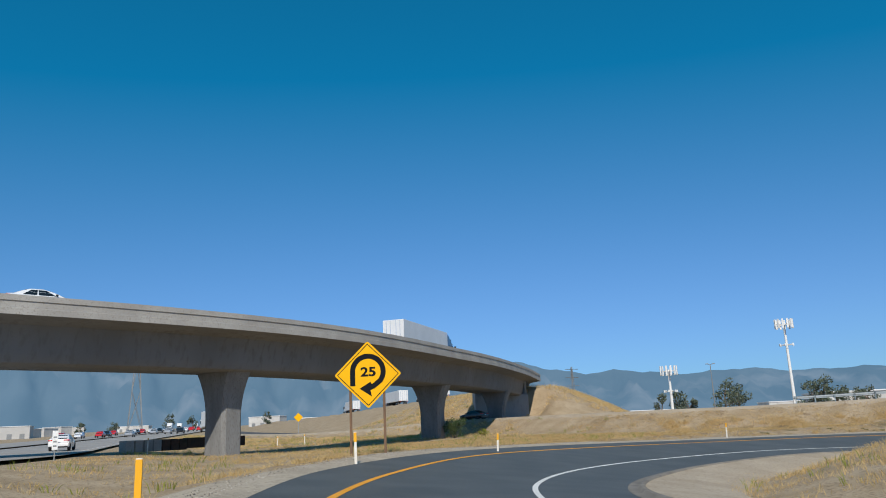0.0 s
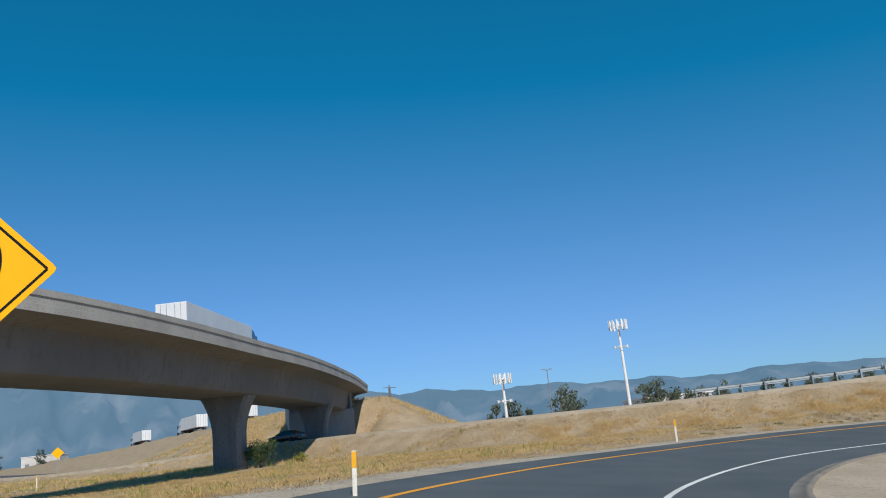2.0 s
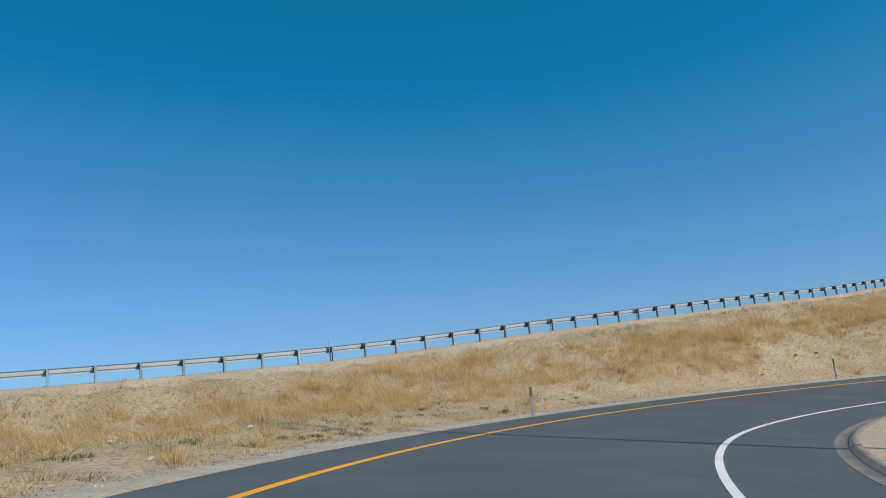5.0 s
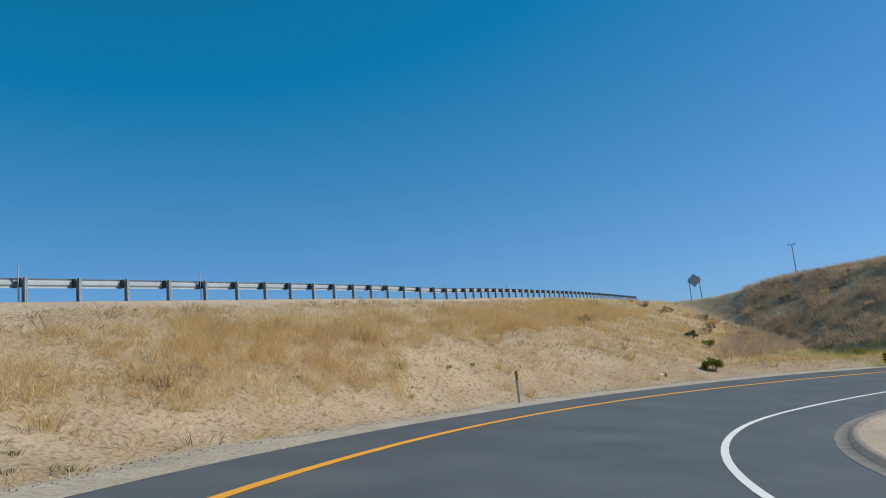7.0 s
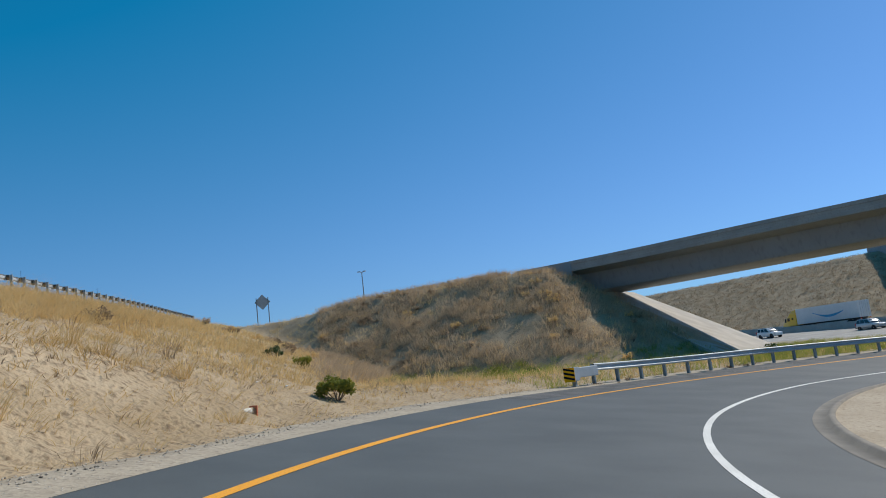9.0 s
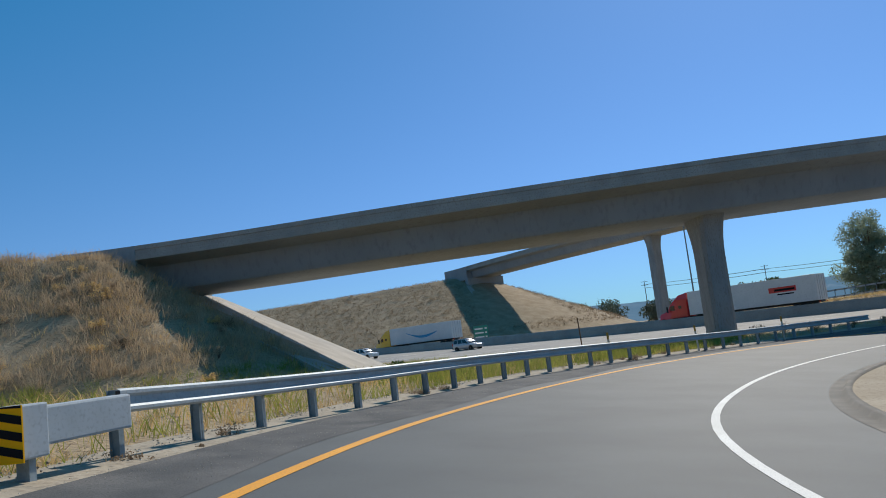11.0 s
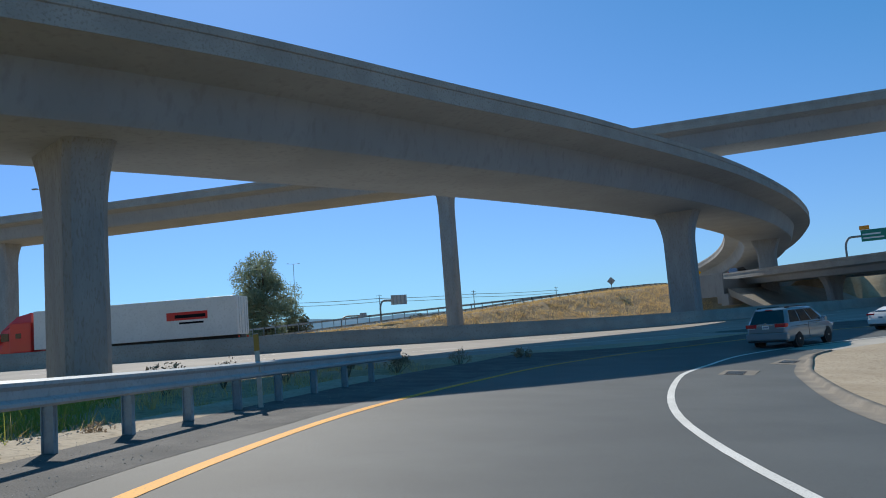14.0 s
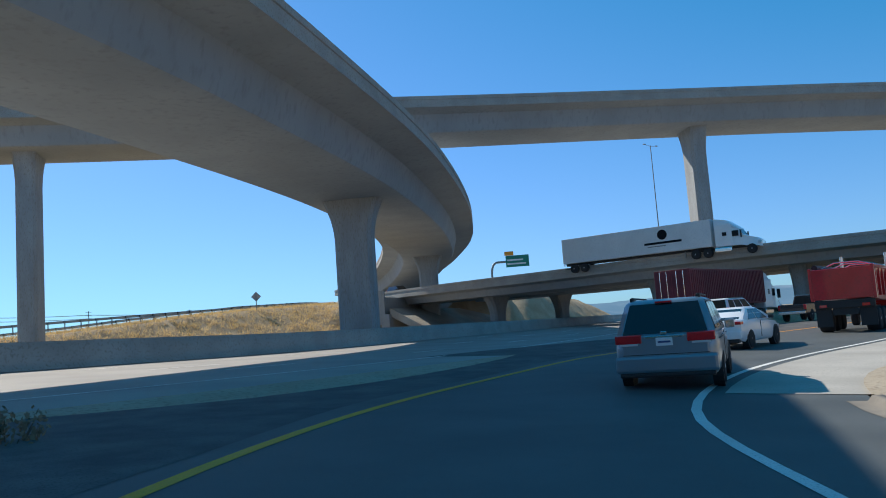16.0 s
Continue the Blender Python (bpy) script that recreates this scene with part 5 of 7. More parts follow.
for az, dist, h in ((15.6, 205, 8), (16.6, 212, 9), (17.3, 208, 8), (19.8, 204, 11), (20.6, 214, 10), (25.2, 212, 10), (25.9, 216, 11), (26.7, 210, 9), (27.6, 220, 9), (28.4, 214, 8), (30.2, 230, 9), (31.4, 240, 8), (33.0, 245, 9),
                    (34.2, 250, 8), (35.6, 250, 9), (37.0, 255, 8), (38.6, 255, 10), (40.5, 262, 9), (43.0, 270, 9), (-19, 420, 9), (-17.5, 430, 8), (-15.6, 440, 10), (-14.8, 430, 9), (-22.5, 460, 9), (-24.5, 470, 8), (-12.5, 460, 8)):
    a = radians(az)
    tree(math.sin(a) * dist, math.cos(a) * dist, h * 0.95, h * 0.80, "grey-green tree along the northern horizon", 900, 0.34, "leaf_far", trunk=0.15, clump=0.8)


# ---- poles, towers, signs ----
def cell_tower(x, y, z, h, label, arms=3):
    base = empty("cell_tower", label, "cell tower", pose(x, y, z))
    bm = bmesh.new()
    rod(bm, (0, 0, -2), (0, 0, h), 0.42, 0.26, 14)
    part("mast", bm, "tower", base)
    for lvl, n_, r in ((h - 0.4, 12, 1.9), (h - 5.4, 6, 1.5)):
        bm = bmesh.new()
        for k in range(6):
            a = k * math.pi / 3
            rod(bm, (0, 0, lvl), (math.cos(a) * r, math.sin(a) * r, lvl), 0.05, 0.05, 6)
            b = a + math.pi / 3
            rod(bm, (math.cos(a) * r, math.sin(a) * r, lvl), (math.cos(b) * r, math.sin(b) * r, lvl), 0.05, 0.05, 6)
        part("antenna_frame", bm, "tower", base)
        big = lvl > h - 1
        for k in range(n_):
            a = k * 2 * math.pi / n_
            m = Matrix.Translation((math.cos(a) * r, math.sin(a) * r, lvl)) @ Matrix.Rotation(a, 4, "Z")
            bm = bmesh.new()
            box(bm, 0.05, 0.28, -0.2, 0.2, -1.0 if big else -0.3, 1.3 if big else 0.3, 0.03, m)
            part("antenna", bm, "tower", base)
    return base


cell_tower(85.0, 189.8, 3.0, 20.6, "tall white cell tower with two antenna rings")
cell_tower(57.7, 197.7, 2.0, 12.0, "shorter white cell tower with panel antennas")


def light_pole(x, y, z, h, label, arm=2.2):
    base = empty("street_lamp", label, "street lamp", pose(x, y, z, 0, 0, rng.uniform(0, 180)))
    bm = bmesh.new()
    rod(bm, (0, 0, -1), (0, 0, h), 0.16, 0.09, 10)
    part("pole", bm, "pole_grey", base)
    for s in (-1, 1):
        bm = bmesh.new()
        rod(bm, (0, 0, h - 0.15), (s * arm, 0, h + 0.1), 0.05, 0.04, 6)
        part("arm", bm, "pole_grey", base)
        part("lamp_head", bx(s * arm - 0.35, s * arm + 0.35, -0.16, 0.16, h + 0.02, h + 0.2, bevel=0.04), "pole_grey", base)
    return base


def utility_pole(x, y, z, h, label):
    base = empty("utility_pole", label, "utility pole", pose(x, y, z, 0, 0, 20))
    bm = bmesh.new()
    rod(bm, (0, 0, -1), (0, 0, h), 0.22, 0.14, 8)
    part("pole", bm, "pole_wood", base)
    for zz in (h - 0.6, h - 2.2):
        part("crossarm", bx(-1.6, 1.6, -0.07, 0.07, zz, zz + 0.16), "pole_wood", base)
    return base


light_pole(210.0, -25.5, 8.0, 14.2, "slim grey freeway lamp beyond the hill", 0.6)
light_pole(38.0, 32.5, -1.2, 34.0, "tall freeway mast lamp in the middle of the loop", 2.6)
light_pole(64.0, 185.0, 2.0, 12.0, "slim grey freeway lamp behind the connector", 0.8)
light_pole(100.0, -110.0, 0.0, 21.0, "tall grey lamp pole beside the freeway")
light_pole(43.0, -298.0, 0.0, 28.0, "tall grey freeway lamp beyond the tree")
light_pole(-81.0, -104.0, -2.8, 38.0, "tall grey lamp pole beside the freeway bridge")
poles = [(150, -330), (98, -340), (46, -350), (-6, -362), (-60, -376), (-116, -392)]
for x, y in poles:
    utility_pole(x, y, -1.5, 19.0, "dark wooden utility pole with crossarms")
bm = bmesh.new()
for (x0, y0), (x1, y1) in zip(poles, poles[1:]):
    for dx in (-1.5, 0.0, 1.5):
        for zz in (17.2, 15.6):
            pts = [(x0 + (x1 - x0) * u + dx * 0.3, y0 + (y1 - y0) * u + dx, -1.5 + zz - 5 * 0.35 * u * (1 - u)) for u in np.linspace(0, 1, 7)]
            for a, b in zip(pts, pts[1:]):
                rod(bm, a, b, 0.045, 0.045, 4)
tagged(part("power_lines", bm, "pole_grey"), "thin sagging power lines between the utility poles", "power line", "", "structure")


def pylon(x, y, h, label):
    base = empty("transmission_tower", label, "pylon", pose(x, y, float(ground_z(np.array([x]), np.array([y]))[0]) - 0.2, 0, 0, 25))
    bm = bmesh.new()
    lv = [(0, 4.2), (h * 0.35, 2.4), (h * 0.65, 1.2), (h, 0.5)]
    for (z0, r0), (z1, r1) in zip(lv, lv[1:]):
        for k in range(4):
            a, b = math.pi / 4 + k * math.pi / 2, math.pi / 4 + (k + 1) * math.pi / 2
            p = lambda r, t, z: (math.cos(t) * r, math.sin(t) * r, z)
            rod(bm, p(r0, a, z0), p(r1, a, z1), 0.16, 0.14, 4)
            rod(bm, p(r0, a, z0), p(r1, b, z1), 0.09, 0.09, 4)
            rod(bm, p(r0, b, z0), p(r1, a, z1), 0.09, 0.09, 4)
    part("lattice", bm, "pole_grey", base)
    for zz in (h * 0.68, h * 0.82, h * 0.96):
        bm = bmesh.new()
        rod(bm, (-5.5, 0, zz), (5.5, 0, zz), 0.2, 0.2, 4)
        part("crossarm", bm, "pole_grey", base)
    return base


pylon(-128, 330, 50, "steel lattice transmission tower in the haze")
pylon(94, 560, 42, "steel lattice transmission tower far off")
pylon(48, 620, 42, "steel lattice transmission tower far off")

# back of a diamond sign on the hill, with two posts
sz = float(ground_z(np.array([186.0]), np.array([6.5]))[0])
ob = empty("road_sign", "diamond road sign seen from the back on two posts", "road sign", pose(186.0, 6.5, sz, 0, 0, 60))
for x in (-0.95, 0.95):
    part("post", bx(x - 0.07, x + 0.07, -0.05, 0.05, -0.6, 4.6), "pole_grey", ob)
bm = bmesh.new()
diamond(bm, 1.3, -0.08, -0.06)
pn = part("panel", bm, "sign_back", ob, "bare aluminium back of the panel")
pn.location = (0, 0, 3.9)

# warning sign on the southern slope
def small_diamond(x, y, size, mtl, label, h=3.0, turn=0.0):
    z = float(ground_z(np.array([x]), np.array([y]))[0])
    o = empty("road_sign", label, "road sign", pose(x, y, z, 0, 0, turn))
    part("post", bx(-0.05, 0.05, -0.04, 0.04, -0.5, h + 0.2), "pole_grey", o)
    b_ = bmesh.new()
    diamond(b_, size, -0.07, -0.05)
    q = part("panel", b_, mtl, o)
    q.location = (0, 0, h)
    return o


small_diamond(11.9, -118.5, 0.74, "sign_back", "grey-backed diamond sign on the dry slope", 1.9, -40)
small_diamond(-24.0, -142.0, 0.85, "sign_yellow", "yellow diamond sign beyond the flyover", 3.0, -35)
ridge_rail = catmull([(-12.8, -131.8, 3.55), (11.2, -122.2, 2.75), (37.6, -118.6, 1.65), (67.6, -124.0, 0.45), (103.6, -145.6, -0.85)], 2.0)
guard_rail("guard_rail", ridge_rail, 1, "dark guard rail along the top of the southern slope", 0.6, 80)


def text_bars(parent, x0, x1, zs, y, h, mtl):
    """Illegible lines of writing as plain bars."""
    for z in zs:
        part("text_bar", bx(x0, x1 - rng.uniform(0, 0.3) * (x1 - x0), y - 0.004, y, z, z + h), mtl, parent)


# green distance sign at the foot of the far slope
gzs = float(ground_z(np.array([140.0]), np.array([-104.0]))[0])
gs = empty("green_road_sign", "green freeway sign with white lines of writing", "road sign", pose(140.0, -104.0, gzs, 0, 0, 155))
for x in (-1.4, 1.4):
    part("post", bx(x - 0.06, x + 0.06, 0.02, 0.12, -0.5, 5.0), "pole_grey", gs)
gp = part("panel", bx(-2.1, 2.1, -0.03, 0.0, 2.3, 5.1, bevel=0.01), "sign_green", gs)
text_bars(gp, -1.8, 0.9, (4.35, 3.55, 2.75), -0.035, 0.28, "sign_white")
for z in (4.35, 3.55, 2.75):
    part("text_bar", bx(1.2, 1.75, -0.039, -0.035, z, z + 0.28), "sign_white", gp)


def arm_sign(x, y, z, turn, h, reach, w, hh, front, label, extra=None):
    """An overhead sign on a curved steel arm."""
    o = empty("overhead_sign", label, "overhead sign", pose(x, y, z, 0, 0, turn))
    b_ = bmesh.new()
    pts = [(0, 0, -1), (0, 0, h * 0.72)]
    pts += [(reach * 0.32 * (1 - math.cos(a)), 0, h * 0.72 + h * 0.28 * math.sin(a)) for a in np.linspace(0.25, 1.57, 6)]
    pts += [(reach, 0, h)]
    for a, b in zip(pts, pts[1:]):
        rod(b_, a, b, 0.26, 0.24, 10)
    part("curved_arm", b_, "pole_grey", o, "curved grey steel arm")
    q = part("panel", bx(reach - 0.8, reach - 0.8 + w, -0.32, -0.26, h - hh / 2, h + hh / 2, bevel=0.02), front, o)
    if extra:
        extra(q, reach - 0.8, w, h, hh)
    return o


def ribs(q, x0, w, h, hh):
    for k in range(4):
        xx = x0 + w * (k + 0.5) / 4
        part("rib", bx(xx - 0.06, xx + 0.06, -0.40, -0.325, h - hh / 2, h + hh / 2), "pole_grey", q)


def green_front(q, x0, w, h, hh):
    part("exit_tab", bx(x0 - 0.2, x0 + w * 0.35, -0.36, -0.30, h + hh / 2 + 0.03, h + hh / 2 + 0.95), "sign_orange", q, "yellow-orange tab above the panel")
    text_bars(q, x0 + 0.3, x0 + w - 0.4, (h + 0.1, h - 0.75), -0.328, 0.35, "sign_white")


arm_sign(34.0, -200.0, -1.0, 192, 8.4, 4.0, 4.8, 2.6, "sign_back", "overhead sign on a curved arm, seen from the back", ribs)
arm_sign(35.0, -250.0, -1.0, 192, 6.2, 7.5, 2.4, 1.6, "sign_back", "far overhead sign on a long arm", ribs)
arm_sign(-58.0, -133.5, 3.4, 132, 8.6, 4.1, 5.2, 2.6, "sign_green", "green overhead sign on a curved arm beside the freeway bridge", green_front)

# low buildings far off along the horizon
for k in range(26):
    a = radians(float(rng.uniform(-34, 8)) if k < 15 else float(rng.uniform(14, 45)))
    dist = float(rng.uniform(520, 900)) if k < 15 else float(rng.uniform(300, 480))
    w, d, h = float(rng.uniform(14, 45)), float(rng.uniform(10, 20)), float(rng.uniform(4, 8))
    o = empty("warehouse", "long pale low warehouse in the distance", "building", pose(math.sin(a) * dist, math.cos(a) * dist, float(ground_z(np.array([math.sin(a) * dist]), np.array([math.cos(a) * dist]))[0]), 0, 0, float(rng.uniform(-25, 25))))
    part("wall", bx(-w / 2, w / 2, -d / 2, d / 2, -1, h), "roof_far", o)
    part("roof", bx(-w / 2 - 0.3, w / 2 + 0.3, -d / 2 - 0.3, d / 2 + 0.3, h, h + 0.4), "trailer", o)
    for j in range(int(w / 7)):
        xx = -w / 2 + 4 + j * 7
        part("loading_door", bx(xx - 1.4, xx + 1.4, -d / 2 - 0.08, -d / 2, -0.2, 3.0), "pole_grey", o)

# crash cushion: rusty frame and boxes beside the freeway
cc = empty("crash_cushion", "row of weathered crash cushion modules beside the freeway", "crash cushion", pose(-23.2, 64.2, 0.85, 0, 0, -32))
for k in range(7):
    part("module", bx(-0.45, 0.45, -3 + k * 0.85, -2.25 + k * 0.85, 0.0, 0.9, bevel=0.06), "rust" if k > 3 else "barrier", cc)
part("backup_frame", bx(-0.3, 0.3, 3.0, 9.5, 0.1, 0.95, bevel=0.04), "rust", cc, "dark rusted steel frame")

# clods and broken twigs on the bare dirt
x, y = scatter(26000, -5, 125, 28, 100, lambda x, y: outer_slope(x, y) & patchy(x, y, 5.0, 6.6, -0.2))
z = ground_z(x, y)
c = np.c_[x, y, z]
r = rng.uniform(0.012, 0.06, len(x))[:, None] ** 1.15
jit = rng.uniform(0.6, 1.3, (len(x), 5))
v = np.stack([c + (1, 0.3, 0) * r * jit[:, :1], c + (-0.3, 1, 0) * r * jit[:, 1:2], c + (-1, -0.3, 0) * r * jit[:, 2:3], c + (0.3, -1, 0) * r * jit[:, 3:4], c + (0.1, 0, 0.7) * r * jit[:, 4:5]], 1)
b = np.arange(len(x)) * 5
q = np.concatenate([np.c_[b + k, b + (k + 1) % 4, b + 4] for k in range(4)]).tolist()
tagged(from_data("dirt_clods", v.reshape(-1, 3), q, "clod"), "crumbly tan dirt clods on the slope", "dirt", "", "stuff")
x, y = scatter(5200, 10, 110, 34, 84, lambda x, y: outer_slope(x, y) & (ramp_at(x, y)[1] > RL[ramp_at(x, y)[0], 6] - 9.0))
blades("broken_stalks", x, y, rng.uniform(0.05, 0.10, len(x)), 0.02, 4, 7.0, "pale_stalk", "broken bleached stalks lying on the dirt", "straw", 2.2, tangled=True)

# litter and rubble on the slope
for k in range(60):
    for _ in range(20):
        xx, yy = float(rng.uniform(30, 100)), float(rng.uniform(35, 80))
        if outer_slope(np.array([xx]), np.array([yy]))[0]:
            break
    s = float(rng.uniform(0.04, 0.12))
    bm = bmesh.new()
    bmesh.ops.create_icosphere(bm, subdivisions=1, radius=s)
    for v in bm.verts:
        v.co *= float(rng.uniform(0.6, 1.25))
        v.co.z *= 0.6 if k % 3 else 0.3
    o = part("stone", bm, "rock" if k % 3 else "trailer")
    tagged(o, "pale loose stone on the dirt slope" if k % 3 else "scrap of white litter on the slope", "stone" if k % 3 else "litter", "loose stones" if k % 3 else "litter")
    if not k % 3:
        o.name = "litter"
    o.matrix_world = pose(xx, yy, float(ground_z(np.array([xx]), np.array([yy]))[0]) + s * 0.4)


def pebbles(name, count, i0, i1, off0, off1, size0, size1, lift, mtl, label):
    """Small angular stones strewn along the ramp between two offsets from its left edge, in one mesh."""
    k = rng.uniform(i0, i1, count)
    a = np.floor(k).astype(int)
    f = (k - a)[:, None]
    row = RL[a] * (1 - f) + RL[a + 1] * f
    off = row[:, 6] + off0 + (off1 - off0) * rng.uniform(0, 1, count) ** 0.8
    c = np.c_[row[:, :2] + R_SIDE[a] * off[:, None], row[:, 2] - off * np.tan(np.radians(row[:, 3])) + lift]
    r = rng.uniform(size0, size1, count)[:, None] * rng.uniform(0.6, 1.2, (count, 3)) * (1, 1, 0.7)
    t = rng.uniform(0, 6.283, count)
    ex, ey = np.c_[np.cos(t), np.sin(t), 0 * t], np.c_[-np.sin(t), np.cos(t), 0 * t]
    ez = np.array((0, 0, 1.0))
    v = np.stack([c + ex * r[:, :1], c + ey * r[:, 1:2], c - ex * r[:, :1], c - ey * r[:, 1:2], c + ez * r[:, 2:3], c - ez * r[:, 2:3]], 1)
    q = []
    for b in range(0, count * 6, 6):
        q += [(b, b + 1, b + 4), (b + 1, b + 2, b + 4), (b + 2, b + 3, b + 4), (b + 3, b, b + 4), (b + 1, b, b + 5), (b + 2, b + 1, b + 5), (b + 3, b + 2, b + 5), (b, b + 3, b + 5)]
    return tagged(from_data(name, v.reshape(-1, 3), q, mtl), label, "gravel", "", "stuff")


g0 = int(np.argmin(np.hypot(RL[:, 0] - 0, RL[:, 1] - 12)))
g1 = int(np.argmin(np.hypot(RL[:, 0] - 79.7, RL[:, 1] + 9)))
g2 = int(np.argmin(np.hypot(RL[:, 0] - 84, RL[:, 1] - 30)))
pebbles("pebbles", 9000, g0, g1, -1.25, 0.12, 0.008, 0.03, 0.0, "rock", "loose pale pebbles on the gravel verge")
pebbles("dark_pebbles", 4000, g0, g1, -1.3, 0.05, 0.008, 0.028, 0.0, "kerb", "loose grey-brown pebbles on the gravel verge")
pebbles("road_grit", 1900, g2, g1 + 8, 0.0, 1.5, 0.004, 0.012, 0.008, "rock", "loose grit and crumbs on the worn shoulder")
for k in range(26):
    i = int(rng.integers(g2, g1 + 2))
    o_ = float(RL[i, 6]) - float(rng.uniform(0.05, 0.55))
    c = RL[i, :2] + R_SIDE[i] * o_
    shrub(float(c[0]), float(c[1]), float(rng.uniform(0.18, 0.45)), float(rng.uniform(0.3, 0.7)), "brush", "small dead weed at the foot of the guard rail", 360, 0.022)

# concrete apron and drains at the end of the kerb
p0 = int(np.argmin(np.hypot(RL[:, 0] - 60.5, RL[:, 1] + 28.2)))
p1 = int(np.argmin(np.hypot(RL[:, 0] - 38, RL[:, 1] + 31.2)))
ramp_strip("pavement_apron", (RL[:, 5] + 0.35, RL[:, 7] + 0.3), "apron", (0.010, 0.010), p0, p1, "pale worn concrete apron beside the kerb", "pavement")
for cx, cy in ((68.2, -17.6), (63.9, -20.1)):
    i, off, d = ramp_at(np.array([cx]), np.array([cy]))
    i = int(i[0])
    t = RL[i + 1, :2] - RL[i - 1, :2]
    ang = math.degrees(math.atan2(t[1], t[0]))
    c = (cx, cy)
    z = float(ramp_z(i, float(off[0])))
    tilt = RL[i, 3]
    o = empty("storm_drain", "black iron storm drain grate in a pale concrete patch", "drain", pose(c[0], c[1], z, tilt, 0, ang))
    bm = bmesh.new()
    loft(bm, [[(-1.15, -0.46, h), (1.0, -0.52, h), (1.12, 0.50, h), (-1.0, 0.56, h)] for h in (-0.08, 0.012)])
    part("concrete_patch", bm, "kerb", o, "pale concrete patch round the grate")
    part("frame", bx(-0.62, 0.62, -0.18, 0.38, 0.0, 0.018, bevel=0.002), "drain", o)
    for k in range(9):
        part("bar", bx(-0.57 + k * 0.13, -0.54 + k * 0.13, -0.15, 0.35, 0.0185, 0.026), "pole_grey", o)

# fallen traffic cone on the slope
zc = float(ground_z(np.array([83.5]), np.array([46.8]))[0])
cone = empty("traffic_cone", "dusty sun-bleached traffic cone with an orange base, lying on the dirt", "traffic cone", pose(83.62, 46.55, zc + 0.10, 0, 86, 113))
M["cone_orange"] = mat("faded_orange_plastic", (0.62, 0.15, 0.07), (0.50, 0.14, 0.08), 0.3, 20.0, 0.7)
M["cone_dust"] = mat("dusty_bleached_plastic", (0.46, 0.35, 0.23), (0.36, 0.26, 0.17), 0.2, 25.0, 0.85, c=(0.26, 0.18, 0.12))
bm = bmesh.new()
loft(bm, [[(math.cos(a) * r, math.sin(a) * r, z) for a in np.linspace(0, 6.283, 18, endpoint=False)] for r, z in ((0.105, 0.02), (0.085, 0.20), (0.06, 0.42), (0.028, 0.60), (0.022, 0.61))])
body = part("body", bm, "cone_dust", cone, smooth=True)
bm = bmesh.new()
loft(bm, [[(math.cos(a) * r, math.sin(a) * r, z) for a in np.linspace(0, 6.283, 18, endpoint=False)] for r, z in ((0.094, 0.14), (0.068, 0.37))])
part("collar", bm, "marker", body, "dirty white reflective collar")
part("base", bx(-0.14, 0.14, -0.14, 0.14, 0.0, 0.03, bevel=0.01), "cone_orange", cone)


# ---- vehicles: +y is forward, origin on the road under the middle ----
def wheel(parent, x, y, r, w, rim="rim", spokes=5, dual=False):
    """A tyre with tread edge and a spoked rim; x is the outer face's side."""
    s = 1 if x > 0 else -1
    bm = bmesh.new()
    rings = []
    for dx, rr in ((0.0, r * 0.60), (0.0, r * 0.90), (w * 0.10, r * 0.985), (w * 0.22, r), (w * 0.78, r), (w * 0.90, r * 0.985), (w, r * 0.9), (w, r * 0.6)):
        rings.append([(x - s * dx, y + rr * math.cos(a), r + rr * math.sin(a)) for a in np.linspace(0, 6.283, 22, endpoint=False)])
    loft(bm, rings)
    ty = part("tyre", bm, "tyre", parent, smooth=True)
    bm = bmesh.new()
    rod(bm, (x - s * 0.05, y, r), (x - s * 0.035, y, r), r * 0.62, r * 0.60, 20)
    for k in range(spokes):
        a = 6.283 * k / spokes
        m = Matrix.Translation((x - s * 0.02, y, r)) @ Matrix.Rotation(a, 4, "X")
        box(bm, -0.018, 0.018, -r * 0.09, r * 0.09, r * 0.08, r * 0.60, 0.0, m)
    rod(bm, (x - s * 0.04, y, r), (x + s * 0.005, y, r), r * 0.16, r * 0.12, 12)
    part("rim", bm, rim, ty)
    return ty


def shaded(ob, angle=0.62):
    """Smooth shading that keeps the crisp creases."""
    ob.data.polygons.foreach_set("use_smooth", [True] * len(ob.data.polygons))
    ob.data.set_sharp_from_angle(angle=angle)
    return ob


def lerp3(a, b, u):
    return tuple(p + (q - p) * u for p, q in zip(a, b))


def pane(name, c, u0, u1, v0, v1, mtl, parent, out, label="", bow=0.0):
    """A thin panel on the face with corners c (lower left, lower right, upper right, upper left), kept inside the face by u and v, pushed outwards."""
    def at(u, v):
        return Vector(lerp3(lerp3(c[0], c[1], u), lerp3(c[3], c[2], u), v))
    n_ = (at(1, 0) - at(0, 0)).cross(at(0, 1) - at(0, 0)).normalized()
    mid = (at(0, 0) + at(1, 1)) / 2
    if n_.dot(mid - Vector((0, 0, mid.z - 0.3))) < 0:
        n_ = -n_
    bm = bmesh.new()
    q = [at(u0, v0), at(u1, v0), at(u1, v1), at(u0, v1)]
    loft(bm, [[tuple(p - n_ * 0.01) for p in q], [tuple(p + n_ * out) for p in q]])
    return part(name, bm, mtl, parent, label)


